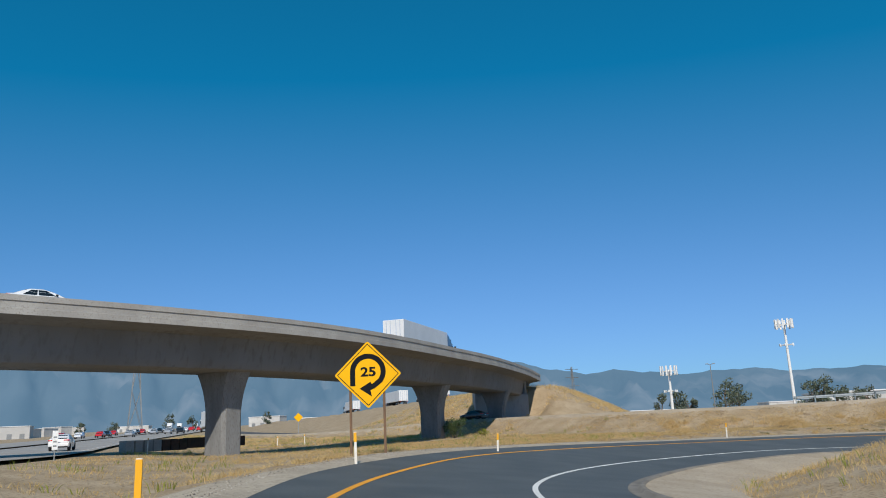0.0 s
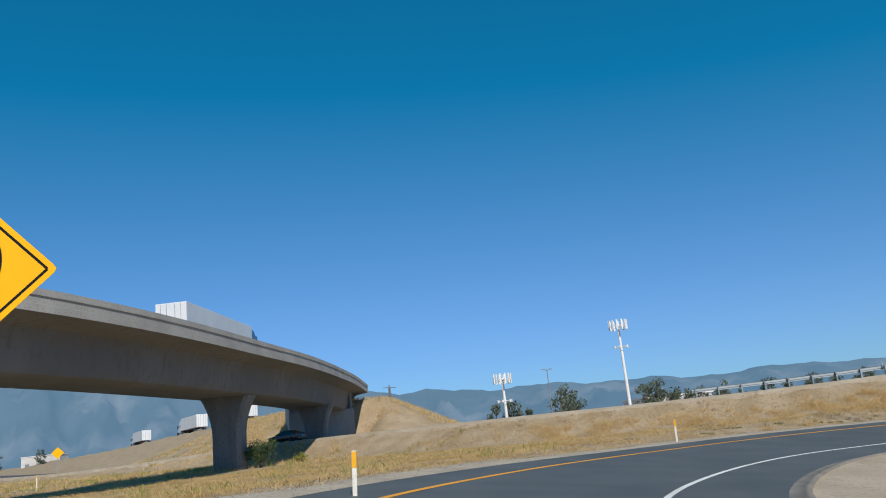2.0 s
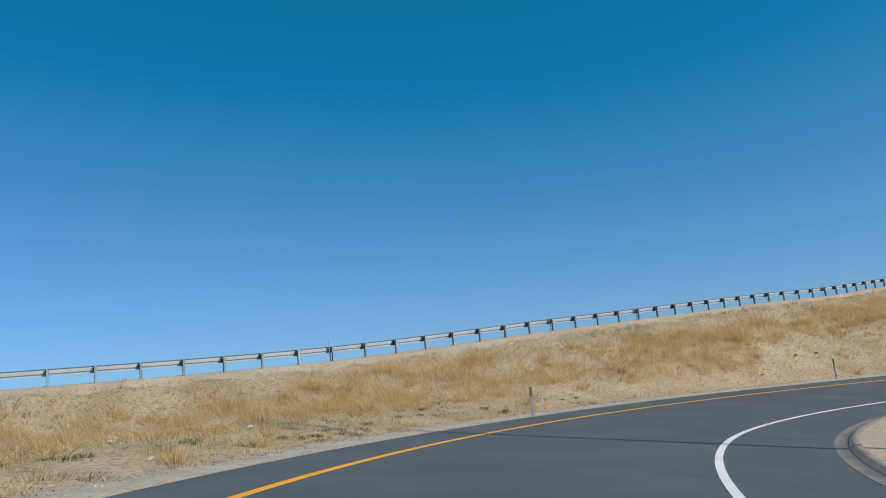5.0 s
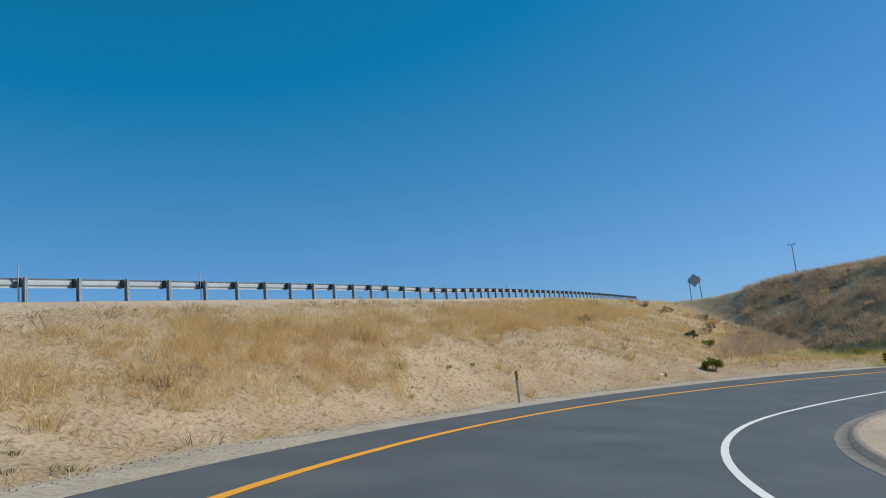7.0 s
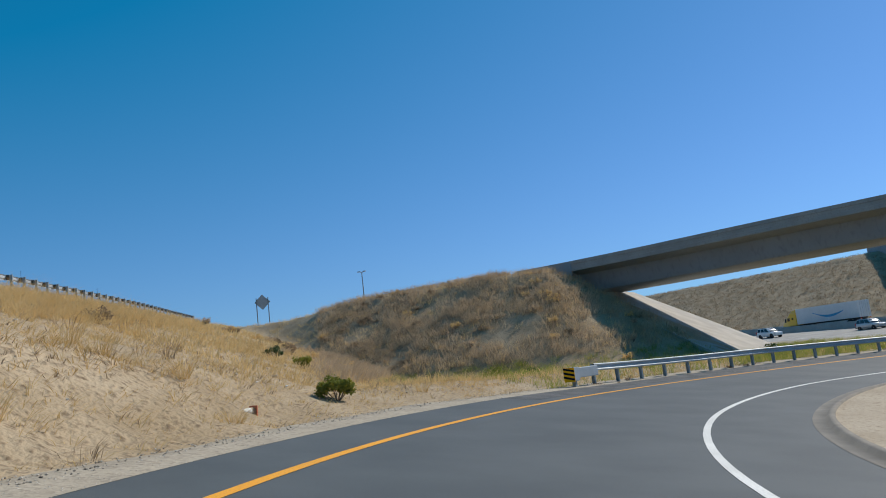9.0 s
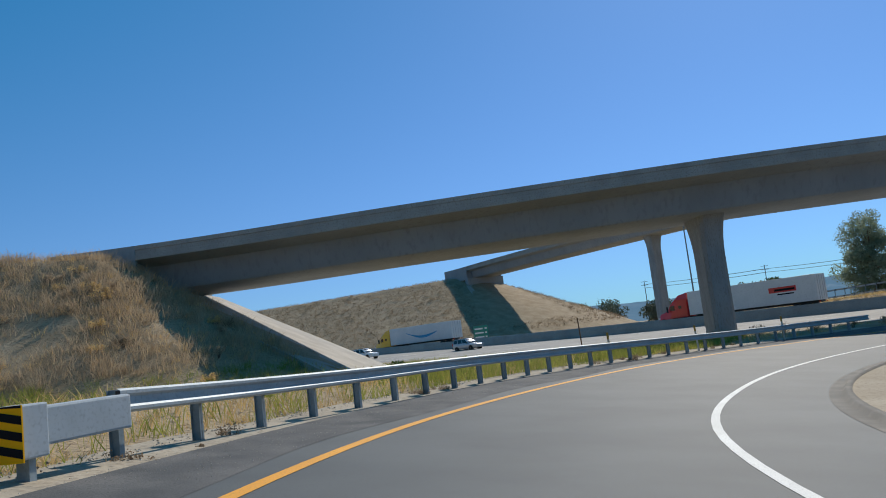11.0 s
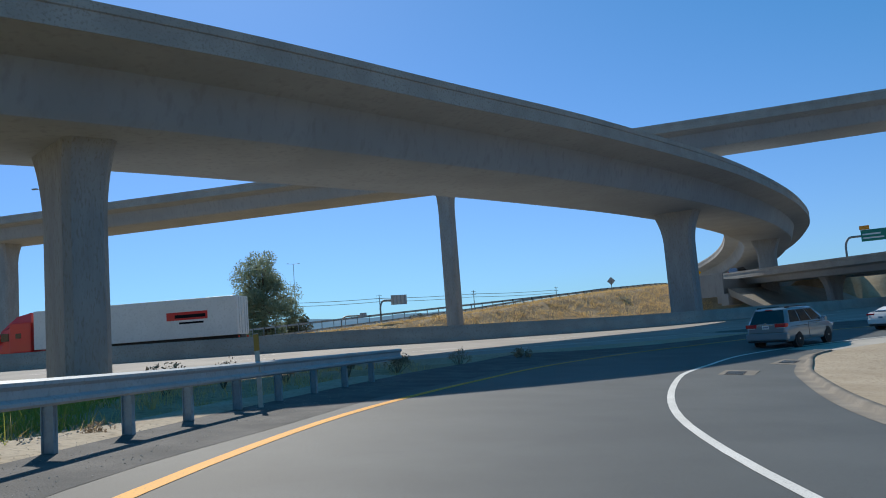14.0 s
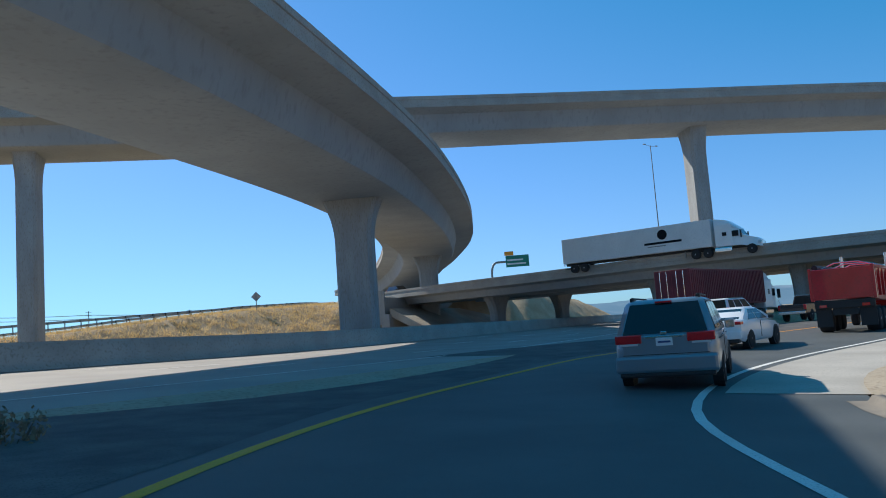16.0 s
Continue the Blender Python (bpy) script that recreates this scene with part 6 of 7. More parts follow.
def cabin(base, paint, yb, yt, wb, wt, zb, zt, side=((0.08, 0.36), (0.40, 0.66), (0.70, 0.95)), rear=True, soft=0.07, front=True):
    """Greenhouse with pillars, windscreen, rear window and side windows. yb, yt: (rear, front) at the belt and at the roof."""
    bm = bmesh.new()

    def ring(w, y0, y1, z, c):
        return [(-w + c, y0, z), (w - c, y0, z), (w, y0 + c, z), (w, y1 - c, z), (w - c, y1, z), (-w + c, y1, z), (-w, y1 - c, z), (-w, y0 + c, z)]
    loft(bm, [ring(wb, yb[0], yb[1], zb, 0.10), ring((wb + wt) / 2 + 0.02, yb[0] + (yt[0] - yb[0]) * 0.5, yb[1] + (yt[1] - yb[1]) * 0.5, (zb + zt) / 2, 0.10),
              ring(wt + 0.03, yt[0] - 0.02, yt[1] + 0.02, zt - soft, 0.12), ring(wt - 0.05, yt[0] + 0.10, yt[1] - 0.12, zt - 0.012, 0.14), ring(wt - 0.3, yt[0] + 0.4, yt[1] - 0.4, zt, 0.16)])
    roof = shaded(part("roof", bm, paint, base))
    z1 = zt - soft
    k = 0.02
    for s in (-1, 1):
        c = [(s * wb, yb[0], zb), (s * wb, yb[1], zb), (s * (wt + 0.03), yt[1], z1), (s * (wt + 0.03), yt[0], z1)]
        for u0, u1 in side:
            pane("side_window", c, u0, u1, 0.10, 0.92, "glass", base, k)
    if rear:
        c = [(-wb, yb[0], zb), (wb, yb[0], zb), (wt + 0.03, yt[0], z1), (-wt - 0.03, yt[0], z1)]
        pane("rear_window", c, 0.07, 0.93, 0.06, 0.95, "glass", base, k)
    if front:
        c = [(-wb, yb[1], zb), (wb, yb[1], zb), (wt + 0.03, yt[1], z1), (-wt - 0.03, yt[1], z1)]
        pane("windscreen", c, 0.07, 0.93, 0.06, 0.95, "glass", base, k)
    return roof


def lower_body(base, paint, st):
    """Lower body from stations: (y, half width, sill height, shoulder height)."""
    bm = bmesh.new()
    rings = []
    for y, w, z0, z1 in st:
        h = z1 - z0
        rings.append([(-w * 0.90, y, z0), (w * 0.90, y, z0), (w * 0.97, y, z0 + h * 0.12), (w, y, z0 + h * 0.45), (w * 0.99, y, z0 + h * 0.72), (w * 0.955, y, z0 + h * 0.95), (w * 0.86, y, z1),
                      (-w * 0.86, y, z1), (-w * 0.955, y, z0 + h * 0.95), (-w * 0.99, y, z0 + h * 0.72), (-w, y, z0 + h * 0.45), (-w * 0.97, y, z0 + h * 0.12)])
    loft(bm, rings)
    return shaded(part("body", bm, paint, base))


def arches(base, x, ys, r):
    for y in ys:
        for s in (-1, 1):
            bm = bmesh.new()
            rod(bm, (s * (x - 0.2), y, r), (s * (x + 0.004), y, r), r + 0.07, r + 0.06, 22)
            part("wheel_arch", bm, "trim", base)


def plate_bars(base, y, z, w=0.31, h=0.155):
    """Number plate whose characters are plain bars."""
    pl = part("number_plate", bx(-w / 2, w / 2, y - 0.012, y, z - h / 2, z + h / 2, bevel=0.004), "plate", base)
    part("plate_bar", bx(-w * 0.38, w * 0.38, y - 0.016, y - 0.012, z - h * 0.14, z + h * 0.10), "plate_ink", pl)


def minivan(m):
    b = empty("minivan", "slate-grey minivan with roof rails and red tail lamps, on the ramp", "minivan", m)
    lower_body(b, "van_paint", [(-2.56, 0.80, 0.42, 0.92), (-2.50, 0.90, 0.34, 1.03), (-2.38, 0.955, 0.27, 1.06), (-1.6, 0.985, 0.24, 1.06), (0.0, 0.985, 0.24, 1.05), (1.1, 0.98, 0.24, 1.04), (1.9, 0.955, 0.26, 0.98), (2.35, 0.86, 0.32, 0.86), (2.55, 0.70, 0.40, 0.74)])
    cabin(b, "van_paint", (-2.42, 1.62), (-2.05, 0.55), 0.93, 0.72, 1.03, 1.74, ((0.06, 0.30), (0.33, 0.60), (0.63, 0.90)))
    part("bumper", bx(-0.95, 0.95, -2.62, -2.36, 0.33, 0.66, bevel=0.06), "van_paint", b)
    part("bumper_lip", bx(-0.88, 0.88, -2.60, -2.4, 0.25, 0.34, bevel=0.03), "trim", b)
    part("tailgate", bx(-0.80, 0.80, -2.575, -2.40, 0.60, 1.05, bevel=0.035), "van_paint", b)
    part("tailgate_seam", bx(-0.80, 0.80, -2.580, -2.56, 0.672, 0.684), "trim", b)
    for s in (-1, 1):
        l_ = part("tail_lamp", bx(s * 0.42, s * 0.925, -2.60, -2.33, 0.90, 1.065, bevel=0.02), "tail_red", b, "wide red tail lamp")
        part("reverse_lens", bx(s * 0.50, s * 0.84, -2.598, -2.50, 0.855, 0.898, bevel=0.008), "tail_clear", l_, "clear reversing lens")
        part("roof_rail", bx(s * 0.62, s * 0.665, -1.75, 0.25, 1.765, 1.80, bevel=0.012), "trim", b)
        part("rail_foot", bx(s * 0.60, s * 0.68, -1.85, -1.55, 1.71, 1.79, bevel=0.015), "trim", b)
        mi = part("mirror", bx(s * 0.96, s * 1.17, 0.92, 1.10, 1.02, 1.22, bevel=0.04), "van_paint", b)
        part("mirror_glass", bx(s * 0.985, s * 1.15, 0.91, 0.925, 1.04, 1.20), "chrome", mi)
        for y0 in (-0.95, 0.35):
            part("door_handle", bx(s * 0.968, s * 1.005, y0, y0 + 0.2, 0.93, 0.965, bevel=0.01), "van_paint", b)
        part("door_seam", bx(s * 0.978, s * 0.990, -0.48, -0.468, 0.36, 1.02), "trim", b)
        part("slide_track", bx(s * 0.972, s * 0.99, -2.2, -0.6, 0.90, 0.915), "trim", b)
        part("head_lamp", bx(s * 0.55, s * 0.86, 2.18, 2.46, 0.70, 0.86, bevel=0.03), "tail_clear", b)
    part("handle_bar", bx(-0.36, 0.36, -2.592, -2.56, 0.985, 1.03, bevel=0.008), "chrome", b)
    part("emblem", bx(-0.055, 0.055, -2.594, -2.57, 1.045, 1.11, bevel=0.012), "chrome", b)
    part("brake_lamp", bx(-0.16, 0.16, -2.13, -2.05, 1.655, 1.69, bevel=0.006), "tail_red", b)
    plate_bars(b, -2.586, 0.915)
    arches(b, 0.965, (-1.5, 1.5), 0.34)
    for y in (-1.5, 1.5):
        for s in (-1, 1):
            wheel(b, s * 0.995, y, 0.335, 0.22)
    return b


def hatchback(m, paint="white_paint", label="white sporty hatchback with a sloping rear window", name="hatchback_car"):
    b = empty(name, label, "car", m)
    lower_body(b, paint, [(-2.26, 0.72, 0.42, 0.88), (-2.18, 0.86, 0.32, 0.99), (-1.9, 0.90, 0.24, 1.02), (-0.8, 0.905, 0.22, 0.96), (0.6, 0.90, 0.22, 0.93), (1.5, 0.88, 0.22, 0.86), (2.0, 0.80, 0.26, 0.76), (2.26, 0.62, 0.34, 0.64)])
    cabin(b, paint, (-2.02, 1.30), (-0.95, 0.25), 0.83, 0.58, 0.93, 1.43, ((0.20, 0.47), (0.50, 0.84)))
    part("bumper", bx(-0.86, 0.86, -2.30, -2.05, 0.34, 0.62, bevel=0.05), paint, b)
    part("diffuser", bx(-0.78, 0.78, -2.285, -2.1, 0.22, 0.36, bevel=0.03), "trim", b)
    for s in (-1, 1):
        part("tail_lamp", bx(s * 0.40, s * 0.885, -2.27, -2.0, 0.83, 0.93, bevel=0.015), "tail_red", b, "slim red tail lamp")
        part("mirror", bx(s * 0.88, s * 1.05, 0.62, 0.76, 0.95, 1.08, bevel=0.03), "trim", b)
        part("door_handle", bx(s * 0.885, s * 0.915, -0.05, 0.14, 0.79, 0.815, bevel=0.006), paint, b)
        part("door_seam", bx(s * 0.890, s * 0.908, -0.30, -0.288, 0.34, 0.92), "trim", b)
        part("head_lamp", bx(s * 0.45, s * 0.78, 1.92, 2.16, 0.60, 0.70, bevel=0.02), "tail_clear", b)
    part("spoiler", bx(-0.62, 0.62, -2.16, -1.96, 0.985, 1.02, bevel=0.01), "trim", b, "black tail spoiler")
    plate_bars(b, -2.305, 0.70, 0.31, 0.15)
    arches(b, 0.885, (-1.37, 1.37), 0.325)
    for y in (-1.37, 1.37):
        for s in (-1, 1):
            wheel(b, s * 0.912, y, 0.325, 0.21, "rim_dark")
    return b


def sport_utility(m, paint="white_paint", label="white sport utility vehicle on the freeway", name="suv"):
    b = empty(name, label, "car", m)
    lower_body(b, paint, [(-2.45, 0.78, 0.48, 1.0), (-2.38, 0.92, 0.36, 1.10), (-1.6, 0.955, 0.30, 1.12), (0.8, 0.955, 0.30, 1.10), (1.4, 0.94, 0.30, 1.06), (2.2, 0.88, 0.36, 0.98), (2.45, 0.76, 0.42, 0.86)])
    cabin(b, paint, (-2.35, 1.15), (-2.15, 0.40), 0.90, 0.70, 1.08, 1.80, ((0.05, 0.28), (0.32, 0.60), (0.64, 0.92)))
    for s in (-1, 1):
        part("tail_lamp", bx(s * 0.76, s * 0.93, -2.43, -2.3, 0.80, 1.25, bevel=0.02), "tail_red", b)
        part("roof_rail", bx(s * 0.60, s * 0.65, -1.8, 0.2, 1.81, 1.85, bevel=0.01), "trim", b)
        part("head_lamp", bx(s * 0.55, s * 0.85, 2.25, 2.42, 0.78, 0.94, bevel=0.02), "tail_clear", b)
        part("mirror", bx(s * 0.94, s * 1.12, 0.75, 0.90, 1.10, 1.28, bevel=0.03), "trim", b)
    part("bumper", bx(-0.92, 0.92, -2.52, -2.3, 0.40, 0.64, bevel=0.05), "trim", b)
    plate_bars(b, -2.46, 0.92)
    arches(b, 0.94, (-1.5, 1.5), 0.38)
    for y in (-1.5, 1.5):
        for s in (-1, 1):
            wheel(b, s * 0.965, y, 0.38, 0.25)
    return b


def pickup(m, paint="black_paint", label="black pickup truck on the freeway"):
    b = empty("pickup_truck", label, "pickup truck", m)
    lower_body(b, paint, [(0.0, 0.95, 0.42, 1.10), (0.9, 0.95, 0.42, 1.10), (1.5, 0.95, 0.42, 1.08), (2.4, 0.90, 0.45, 1.02), (2.7, 0.80, 0.50, 0.92)])
    cabin(b, paint, (-0.15, 1.45), (-0.02, 0.80), 0.90, 0.70, 1.06, 1.78, ((0.08, 0.44), (0.50, 0.88)))
    for s in (-1, 1):
        part("bed_side", bx(s * 0.86, s * 0.95, -2.7, 0.0, 0.48, 1.14, bevel=0.03), paint, b)
        part("tail_lamp", bx(s * 0.80, s * 0.955, -2.74, -2.62, 0.78, 1.08, bevel=0.015), "tail_red", b)
        part("mirror", bx(s * 0.95, s * 1.14, 0.95, 1.08, 1.08, 1.28, bevel=0.03), "trim", b)
    part("bed_floor", bx(-0.87, 0.87, -2.65, 0.0, 0.50, 0.58), "trim", b)
    part("tailgate", bx(-0.86, 0.86, -2.72, -2.64, 0.50, 1.12, bevel=0.02), paint, b)
    part("bumper", bx(-0.92, 0.92, -2.88, -2.70, 0.46, 0.66, bevel=0.03), "chrome", b)
    arches(b, 0.93, (-1.65, 1.75), 0.40)
    for y in (-1.65, 1.75):
        for s in (-1, 1):
            wheel(b, s * 0.965, y, 0.39, 0.26)
    return b


def axle(b, y, r=0.5, x=1.22, w=0.55):
    for s in (-1, 1):
        wheel(b, s * x, y, r, w, "rim", 6)


def tractor(b, paint, y0, fairing=True):
    """Highway tractor whose fifth wheel lies at y0; about 6.5 m long."""
    part("chassis", bx(-0.45, 0.45, y0 - 1.2, y0 + 6.0, 0.75, 1.0), "trim", b)
    c = part("sleeper", bx(-1.15, 1.15, y0 + 1.5, y0 + 3.3, 1.0, 3.35, bevel=0.12), paint, b)
    bm = bmesh.new()
    loft(bm, [[(-1.12, y0 + 3.2, 1.0), (1.12, y0 + 3.2, 1.0), (1.12, y0 + 3.2, 2.95), (-1.12, y0 + 3.2, 2.95)],
              [(-1.12, y0 + 4.1, 1.0), (1.12, y0 + 4.1, 1.0), (1.02, y0 + 3.95, 2.7), (-1.02, y0 + 3.95, 2.7)],
              [(-1.08, y0 + 4.45, 0.9), (1.08, y0 + 4.45, 0.9), (1.0, y0 + 4.45, 1.95), (-1.0, y0 + 4.45, 1.95)],
              [(-0.98, y0 + 5.7, 0.75), (0.98, y0 + 5.7, 0.75), (0.80, y0 + 5.6, 1.62), (-0.80, y0 + 5.6, 1.62)],
              [(-0.86, y0 + 6.05, 0.65), (0.86, y0 + 6.05, 0.65), (0.66, y0 + 5.95, 1.35), (-0.66, y0 + 5.95, 1.35)]])
    part("cab", bm, paint, b)
    cn = [(-1.04, y0 + 4.40, 1.98), (1.04, y0 + 4.40, 1.98), (1.0, y0 + 3.98, 2.68), (-1.0, y0 + 3.98, 2.68)]
    pane("windscreen", cn, 0.05, 0.95, 0.08, 0.92, "glass", b, 0.02)
    for s in (-1, 1):
        part("side_window", bx(s * 1.10, s * 1.145, y0 + 3.3, y0 + 3.95, 1.95, 2.55, bevel=0.02), "glass", b)
        part("sleeper_window", bx(s * 1.12, s * 1.165, y0 + 2.3, y0 + 2.75, 2.1, 2.5, bevel=0.02), "glass", b)
        part("fuel_tank", bx(s * 0.75, s * 1.18, y0 + 1.4, y0 + 3.2, 0.45, 0.95, bevel=0.12), "chrome", b)
        part("mirror", bx(s * 1.2, s * 1.45, y0 + 4.2, y0 + 4.32, 1.75, 2.5, bevel=0.03), "trim", b)
        part("head_lamp", bx(s * 0.62, s * 0.92, y0 + 5.75, y0 + 6.04, 0.98, 1.22, bevel=0.03), "tail_clear", b)
    if fairing:
        bm = bmesh.new()
        loft(bm, [[(-1.1, y0 + 1.5, 3.3), (1.1, y0 + 1.5, 3.3), (1.05, y0 + 1.5, 4.0), (-1.05, y0 + 1.5, 4.0)],
                  [(-1.1, y0 + 2.8, 3.2), (1.1, y0 + 2.8, 3.2), (1.0, y0 + 2.7, 3.75), (-1.0, y0 + 2.7, 3.75)],
                  [(-1.05, y0 + 4.0, 2.68), (1.05, y0 + 4.0, 2.68), (0.9, y0 + 3.9, 2.85), (-0.9, y0 + 3.9, 2.85)]])
        part("roof_fairing", bm, paint, b)
    part("grille", bx(-0.5, 0.5, y0 + 6.0, y0 + 6.08, 0.7, 1.3, bevel=0.03), "chrome", b)
    axle(b, y0 - 0.65)
    axle(b, y0 + 0.65)
    for s in (-1, 1):
        wheel(b, s * 1.16, y0 + 5.15, 0.5, 0.32, "rim", 6)


def semi(m, cab, label, length=15.8, kind="van", body="trailer", logo=None):
    """Tractor with a box trailer or a container on a chassis; the trailer's rear is at y = -length."""
    b = empty("semi_truck", label, "truck", m)
    z0, z1 = (1.15, 4.05) if kind == "van" else (1.45, 4.05)
    t = part("trailer_box" if kind == "van" else "container", bx(-1.29, 1.29, -length, 0.0, z0, z1, bevel=0.03), body, b)
    bm = bmesh.new()
    step = 1.22 if kind == "van" else 0.30
    wdt = 0.018 if kind == "van" else 0.14
    out = 0.001 if kind == "van" else 0.035
    for k in range(int(length / step)):
        y = -length + 0.25 + k * step
        for s in (-1, 1):
            box(bm, s * 1.285, s * (1.29 + out), y, y + wdt, z0 + 0.12, z1 - 0.12)
    part("side_ribs", bm, body, t)["kind"] = "stuff"
    for s in (-1, 1):
        part("rear_door", bx(s * 0.02, s * 1.24, -length - 0.025, -length + 0.01, z0 + 0.08, z1 - 0.08, bevel=0.01), body, t)
        for k in (0.35, 0.85):
            bm = bmesh.new()
            rod(bm, (s * k, -length - 0.05, z0 + 0.1), (s * k, -length - 0.05, z1 - 0.1), 0.022, 0.022, 6)
            part("lock_rod", bm, "chrome", t)
    part("rail", bx(-0.5, 0.5, -length, -0.4, z0 - 0.25, z0), "trim", b)
    part("under_guard", bx(-1.1, 1.1, -length + 0.02, -length + 0.12, 0.5, 0.62), "pole_grey", b)
    for s in (-1, 1):
        part("landing_leg", bx(s * 0.55, s * 0.7, -3.2, -3.05, 0.25, z0 - 0.2), "pole_grey", b)
        part("tail_lamp", bx(s * 0.85, s * 1.1, -length - 0.03, -length + 0.02, z0 - 0.22, z0 - 0.1), "tail_red", b)
    axle(b, -length + 1.3)
    axle(b, -length + 2.6)
    if logo:
        logo(t, length, z0, z1)
    tractor(b, cab, -1.2)
    return b


def round_logo(t, length, z0, z1):
    """A dark round mark with two bars of lettering below it, on both sides."""
    for s in (-1, 1):
        bm = bmesh.new()
        rod(bm, (s * 1.29, -length * 0.30, z1 - 0.95), (s * 1.302, -length * 0.30, z1 - 0.95), 0.55, 0.55, 24)
        part("round_mark", bm, "sign_black", t)
        part("text_bar", bx(s * 1.29, s * 1.302, -length * 0.42, -length * 0.18, z1 - 1.95, z1 - 1.70), "sign_black", t)
        part("text_bar", bx(s * 1.29, s * 1.302, -length * 0.40, -length * 0.28, z1 - 2.22, z1 - 2.12), "pole_grey", t)


def red_logo(t, length, z0, z1):
    for s in (-1, 1):
        part("red_mark", bx(s * 1.29, s * 1.302, -length * 0.86, -length * 0.66, z0 + 1.35, z0 + 1.95, bevel=0.0), "cab_red", t)
        part("text_bar", bx(s * 1.30, s * 1.306, -length * 0.85, -length * 0.70, z0 + 1.5, z0 + 1.75), "sign_black", t)
        part("text_bar", bx(s * 1.29, s * 1.302, -length * 0.84, -length * 0.72, z0 + 1.05, z0 + 1.2), "sign_black", t)


def swoosh_logo(t, length, z0, z1):
    """A curved blue stroke."""
    for s in (-1, 1):
        bm = bmesh.new()
        prev = None
        for k in range(13):
            u = k / 12
            y = -length * (0.78 - 0.5 * u)
            zc = z0 + 1.55 - 0.75 * math.sin(math.pi * u) + 0.25 * u
            w = 0.06 + 0.16 * math.sin(math.pi * min(1, u * 1.15))
            q = (bm.verts.new((s * 1.30, y, zc - w)), bm.verts.new((s * 1.30, y, zc + w)))
            if prev:
                bm.faces.new((prev[0], q[0], q[1], prev[1]))
            prev = q
        part("curved_mark", bm, M["swoosh"], t)


M["swoosh"] = flat("blue_graphic", (0.02, 0.30, 0.55), 0.5)


def dump_truck(m):
    b = empty("dump_truck", "red dump truck with a high open bed, on the ramp", "dump truck", m)
    part("chassis", bx(-0.5, 0.5, -4.6, 4.4, 0.75, 1.05), "trim", b)
    bm = bmesh.new()

    def tub(y, w0, w1, z0, z1):
        return [(-w0, y, z0), (w0, y, z0), (w1, y, z1), (-w1, y, z1)]
    loft(bm, [tub(-4.55, 0.95, 1.27, 1.45, 2.75), tub(1.2, 0.95, 1.27, 1.25, 2.75), tub(1.7, 0.95, 1.27, 1.6, 2.85)])
    bed = part("bed", bm, "red_paint", b)
    part("tailgate", bx(-1.24, 1.24, -4.72, -4.56, 1.45, 2.80, bevel=0.03), "red_paint", b)
    for s in (-1, 1):
        part("top_rail", bx(s * 1.22, s * 1.33, -4.6, 1.6, 2.70, 2.84, bevel=0.02), "red_paint", bed)
        part("tailgate_post", bx(s * 1.18, s * 1.31, -4.76, -4.5, 1.40, 2.86, bevel=0.02), "red_paint", bed)
        for k in range(6):
            y = -4.1 + k * 1.05
            part("side_rib", bx(s * 1.12, s * 1.28, y, y + 0.10, 1.5, 2.72, bevel=0.01), "red_paint", bed)
        part("mud_flap", bx(s * 0.55, s * 1.2, -4.5, -4.46, 0.25, 1.1), "trim", b)
        part("tail_lamp", bx(s * 0.7, s * 1.0, -4.70, -4.62, 1.10, 1.22), "tail_red", b)
        part("side_window", bx(s * 1.14, s * 1.19, 2.3, 3.1, 1.95, 2.6, bevel=0.02), "glass", b)
        part("exhaust_stack", rod(bmesh.new(), (s * 1.0, 1.85, 1.0), (s * 1.0, 1.85, 3.6), 0.09, 0.09, 10), "chrome", b)
    part("cross_member", bx(-1.2, 1.2, -4.66, -4.5, 1.05, 1.4, bevel=0.03), "trim", b)
    bm = bmesh.new()
    rod(bm, (-1.2, -3.8, 2.92), (-1.2, 1.3, 2.92), 0.13, 0.13, 8)
    part("tarp_roll", bm, "trim", b, "rolled black tarpaulin")
    bm = bmesh.new()
    for y in (-3.0, -0.9, 1.1):
        rod(bm, (-1.25, y, 2.8), (-0.5, y, 3.1), 0.03, 0.03, 5)
        rod(bm, (-0.5, y, 3.1), (0.5, y, 3.1), 0.03, 0.03, 5)
        rod(bm, (0.5, y, 3.1), (1.25, y, 2.8), 0.03, 0.03, 5)
    part("tarp_bow", bm, "chrome", b)
    part("cab", bx(-1.17, 1.17, 1.95, 3.45, 0.95, 2.95, bevel=0.14), "cab_red", b)
    part("hood", bx(-0.95, 0.95, 3.3, 4.75, 0.75, 1.85, bevel=0.12), "cab_red", b)
    part("grille", bx(-0.55, 0.55, 4.72, 4.80, 0.8, 1.65, bevel=0.03), "chrome", b)
    part("windscreen", bx(-1.0, 1.0, 3.42, 3.47, 2.0, 2.7, bevel=0.02), "glass", b)
    part("rear_glass", bx(-0.6, 0.6, 1.93, 1.96, 2.2, 2.6), "glass", b)
    for y in (-3.7, -2.4, -1.1):
        axle(b, y)
    for s in (-1, 1):
        wheel(b, s * 1.17, 3.9, 0.5, 0.32, "rim", 6)
    return b


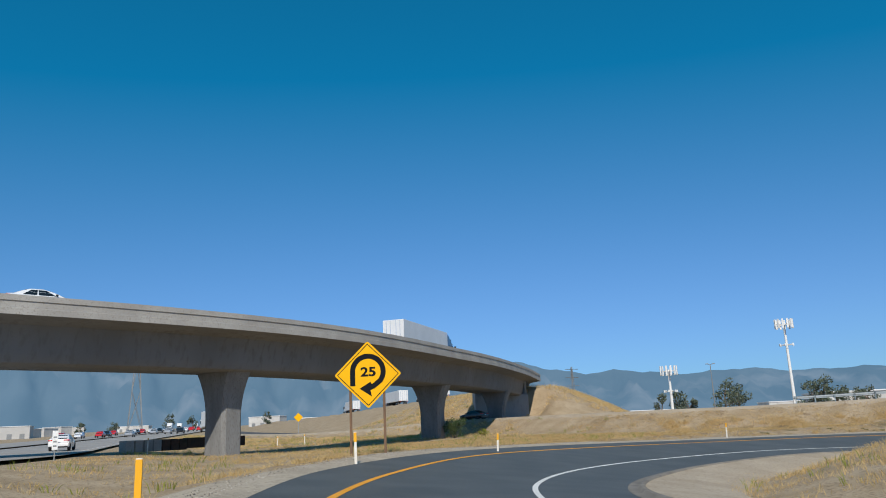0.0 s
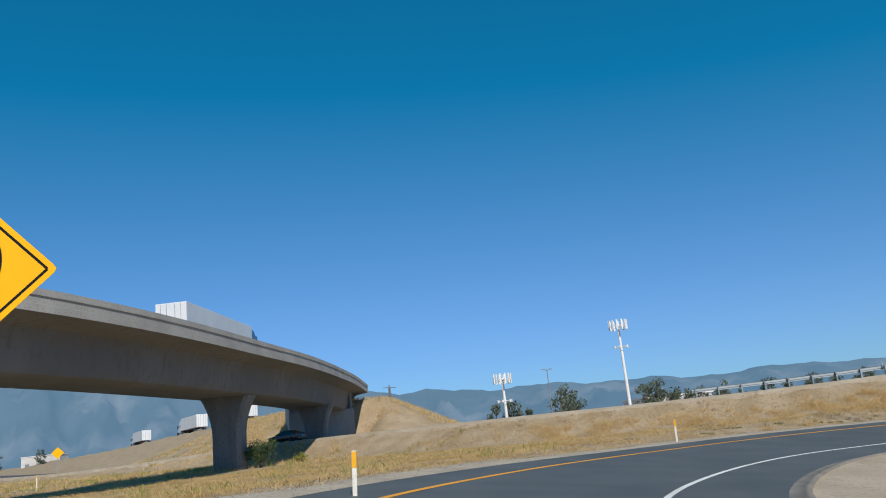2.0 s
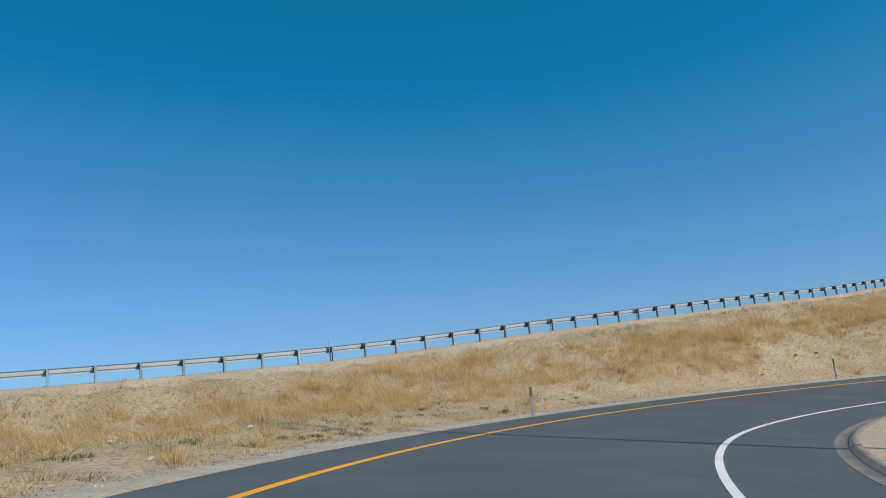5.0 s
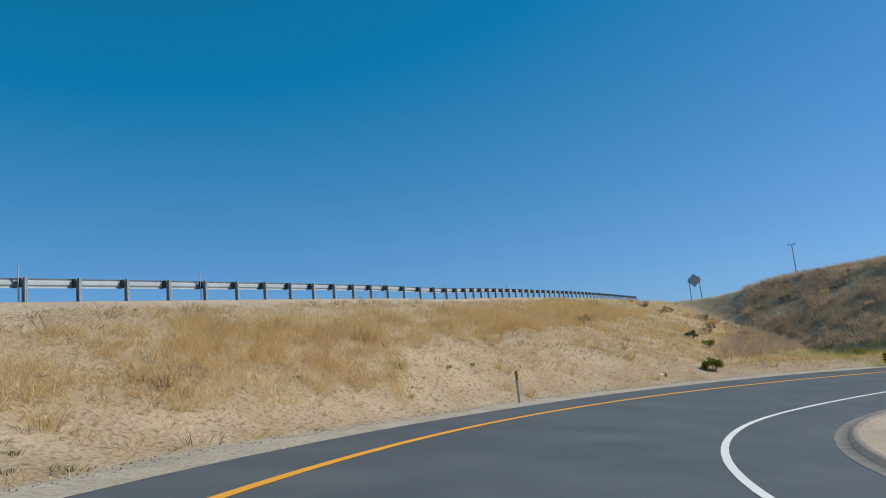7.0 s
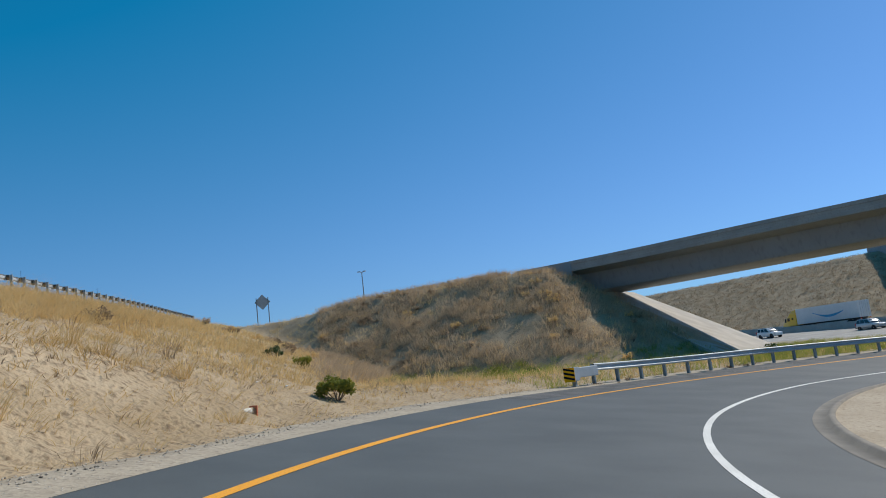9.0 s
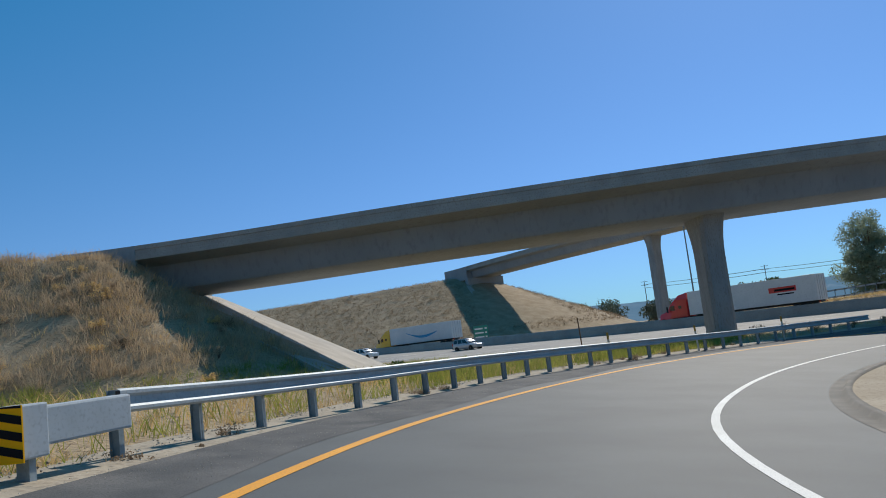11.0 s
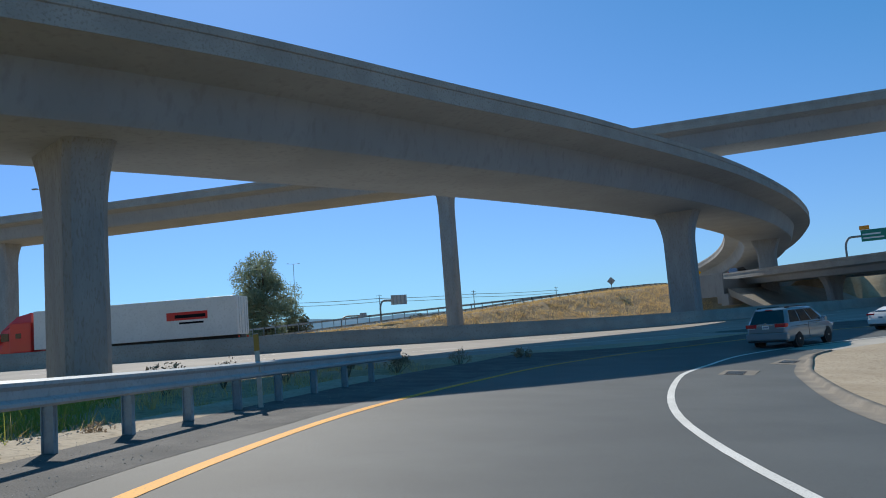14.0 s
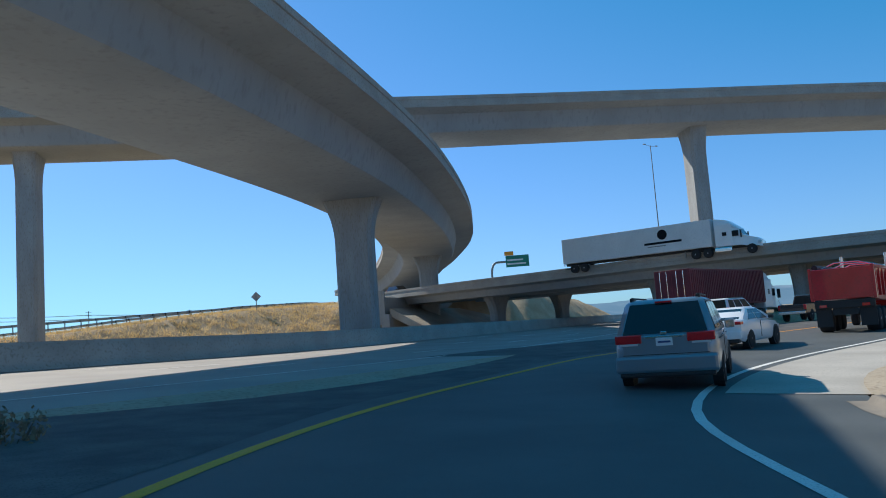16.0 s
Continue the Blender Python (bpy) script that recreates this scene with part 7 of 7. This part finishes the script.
def box_truck(m, label):
    b = empty("box_truck", label, "truck", m)
    part("cargo_box", bx(-1.2, 1.2, -6.5, 0.0, 0.95, 3.6, bevel=0.04), "trailer", b)
    part("chassis", bx(-0.5, 0.5, -6.4, 2.2, 0.6, 0.92), "trim", b)
    part("cab", bx(-1.02, 1.02, 0.15, 2.2, 0.7, 2.3, bevel=0.2), "white_paint", b)
    part("windscreen", bx(-0.9, 0.9, 2.17, 2.22, 1.5, 2.1, bevel=0.02), "glass", b)
    for s in (-1, 1):
        part("side_window", bx(s * 1.0, s * 1.04, 0.9, 1.7, 1.5, 2.05), "glass", b)
    axle(b, -4.8, 0.42, 1.12)
    for s in (-1, 1):
        wheel(b, s * 1.0, 1.2, 0.42, 0.26)
    return b


def on_ramp(x, y, rz):
    i, off, d = ramp_at(np.array([x]), np.array([y]))
    return pose(x, y, float(RL[i[0], 2] - off[0] * R_TAN[i[0]]) + 0.004, 0, 0, rz)


minivan(on_ramp(57.2, -27.2, 112.8))
hatchback(on_ramp(45.3, -31.2, 95), label="white hatchback car with black wheels, on the ramp")
dump_truck(on_ramp(32.1, -30.9, 98))
semi(pose(11.0, -45.6, -3.2, 0, 0, 93), "white_paint", "white tractor pulling a maroon shipping container on the freeway", 13.6, "container", "maroon")
pickup(pose(15.0, -39.8, -3.22, 0, 0, 91))
sport_utility(pose(27.5, -39.6, -3.22, 0, 0, 91))
semi(pose(94.3, -64.8, -1.86, 0, 0, 246.7), "cab_red", "bright red tractor with a long white trailer on the freeway", 15.8, "van", "trailer", red_logo)
semi(pose(149.5, -86.6, -0.95, 0, 0, 72 + 180), "yellow_paint", "yellow tractor with a pale trailer carrying a blue curved mark", 15.2, "van", "trailer", swoosh_logo)
sport_utility(pose(146.8, -71.3, -1.62, 0, 0, 71), label="white utility vehicle on the far freeway lanes")
sport_utility(pose(127.0, -67.6, -2.0, 0, 0, 66), "silver_paint", "silver utility vehicle on the freeway")
semi(pose(-5.7, -55.8, 3.40, 0, 0, 8), "white_paint", "white semi truck with a round dark mark on the bridge", 17.6, "van", "trailer", round_logo)
sport_utility(pose(-10.5, -112.0, 3.64, 0, 0, -9), "black_paint", "black car on the freeway bridge")
semi(pose(-0.1, 103.1, 10.03, 0, 0, -19), "blue_paint", "dark blue tractor with a white trailer on the overpass", 15.6, "van", "trailer")
hatchback(pose(-25.6, 49.4, 9.96, 0, 0, -47), label="white car on the overpass")
hatchback(pose(4.8, 121.8, 2.83, 0, 0, 50), "black_paint", "black car on the connector road")
hatchback(pose(-35.8, 75.0, 1.25, 0, 0, 17), label="white car on the freeway")
box_truck(pose(-42.0, 142.0, 3.05, 0, 0, 28), "white box truck climbing the connector road")

# distant traffic on the northern freeway
def far_car(paint, label):
    b = empty("car", label, "car", group="distant traffic")
    lower_body(b, paint, [(-2.2, 0.75, 0.45, 0.9), (-2.0, 0.88, 0.30, 0.98), (1.3, 0.88, 0.30, 0.92), (2.2, 0.70, 0.40, 0.70)])
    cabin(b, paint, (-1.9, 1.2), (-1.2, 0.4), 0.82, 0.62, 0.92, 1.48, ((0.1, 0.45), (0.5, 0.9)))
    for y in (-1.35, 1.35):
        for s in (-1, 1):
            wheel(b, s * 0.9, y, 0.32, 0.2)
    return b


kinds = [far_car("white_paint", "white car in distant freeway traffic"), far_car("black_paint", "dark car in distant freeway traffic"), far_car("silver_paint", "silver car in distant freeway traffic"), far_car("cab_red", "red car in distant freeway traffic")]
srcs = kinds + [box_truck(None, "white box truck in distant freeway traffic")]
seg = np.r_[0, np.cumsum(np.hypot(*np.diff(NS[:, :2], axis=0).T))]
start = float(np.interp(118, NS[:, 1], seg))
used = set()
for k in range(66):
    s = start + 55 + k * 7.5 + float(rng.uniform(-3, 3))
    lane = float(rng.choice([-2.6, -6.3, -10.2, -NS_W - 5.5, -NS_W - 9.5]))
    j = int(np.searchsorted(seg, s))
    if j >= len(NS) - 1:
        break
    t = NS[j + 1, :2] - NS[j - 1, :2]
    t = t / np.hypot(*t)
    r = np.array([t[1], -t[0]])
    p = NS[j, :2] + r * lane
    rz = math.degrees(math.atan2(-t[0], t[1])) + (180 if lane < -NS_W else 0)
    q = int(rng.choice([0, 0, 1, 1, 2, 2, 1, 3, 4]))
    m = pose(p[0], p[1], NS[j, 2] + 0.005, 0, 0, rz)
    if q not in used:
        srcs[q].matrix_world = m
        used.add(q)
    else:
        copy_thing(srcs[q], m)
for q in range(5):
    if q not in used:
        srcs[q].matrix_world = pose(-46 - 4 * q, 118 + 9 * q, 2.0, 0, 0, 12)
# trailers queueing on the rising connector far north
for x, y, z, rz, cab in ((-15.0, 230.0, 8.5, 19, "white_paint"), (-4.0, 201.0, 8.4, 20, "cab_red"), (-34.0, 288.0, 8.7, 18, "white_paint")):
    semi(pose(x, y, z + 0.3, 0, 0, rz), cab, "distant semi truck with a pale trailer" if cab != "cab_red" else "distant semi truck with a red tractor", 14.0)
# orange road work sign beside the northern freeway
ob = empty("work_sign", "yellow-orange diamond road work sign beside the freeway", "road sign", pose(-30.0, 165.0, 1.6, 0, 0, 8))
part("post", bx(-0.08, 0.08, -0.05, 0.05, -0.5, 4.2), "pole_grey", ob)
bm = bmesh.new()
diamond(bm, 0.95, -0.08, -0.06)
pn = part("panel", bm, "sign_yellow", ob)
pn.location = (0, 0, 3.9)
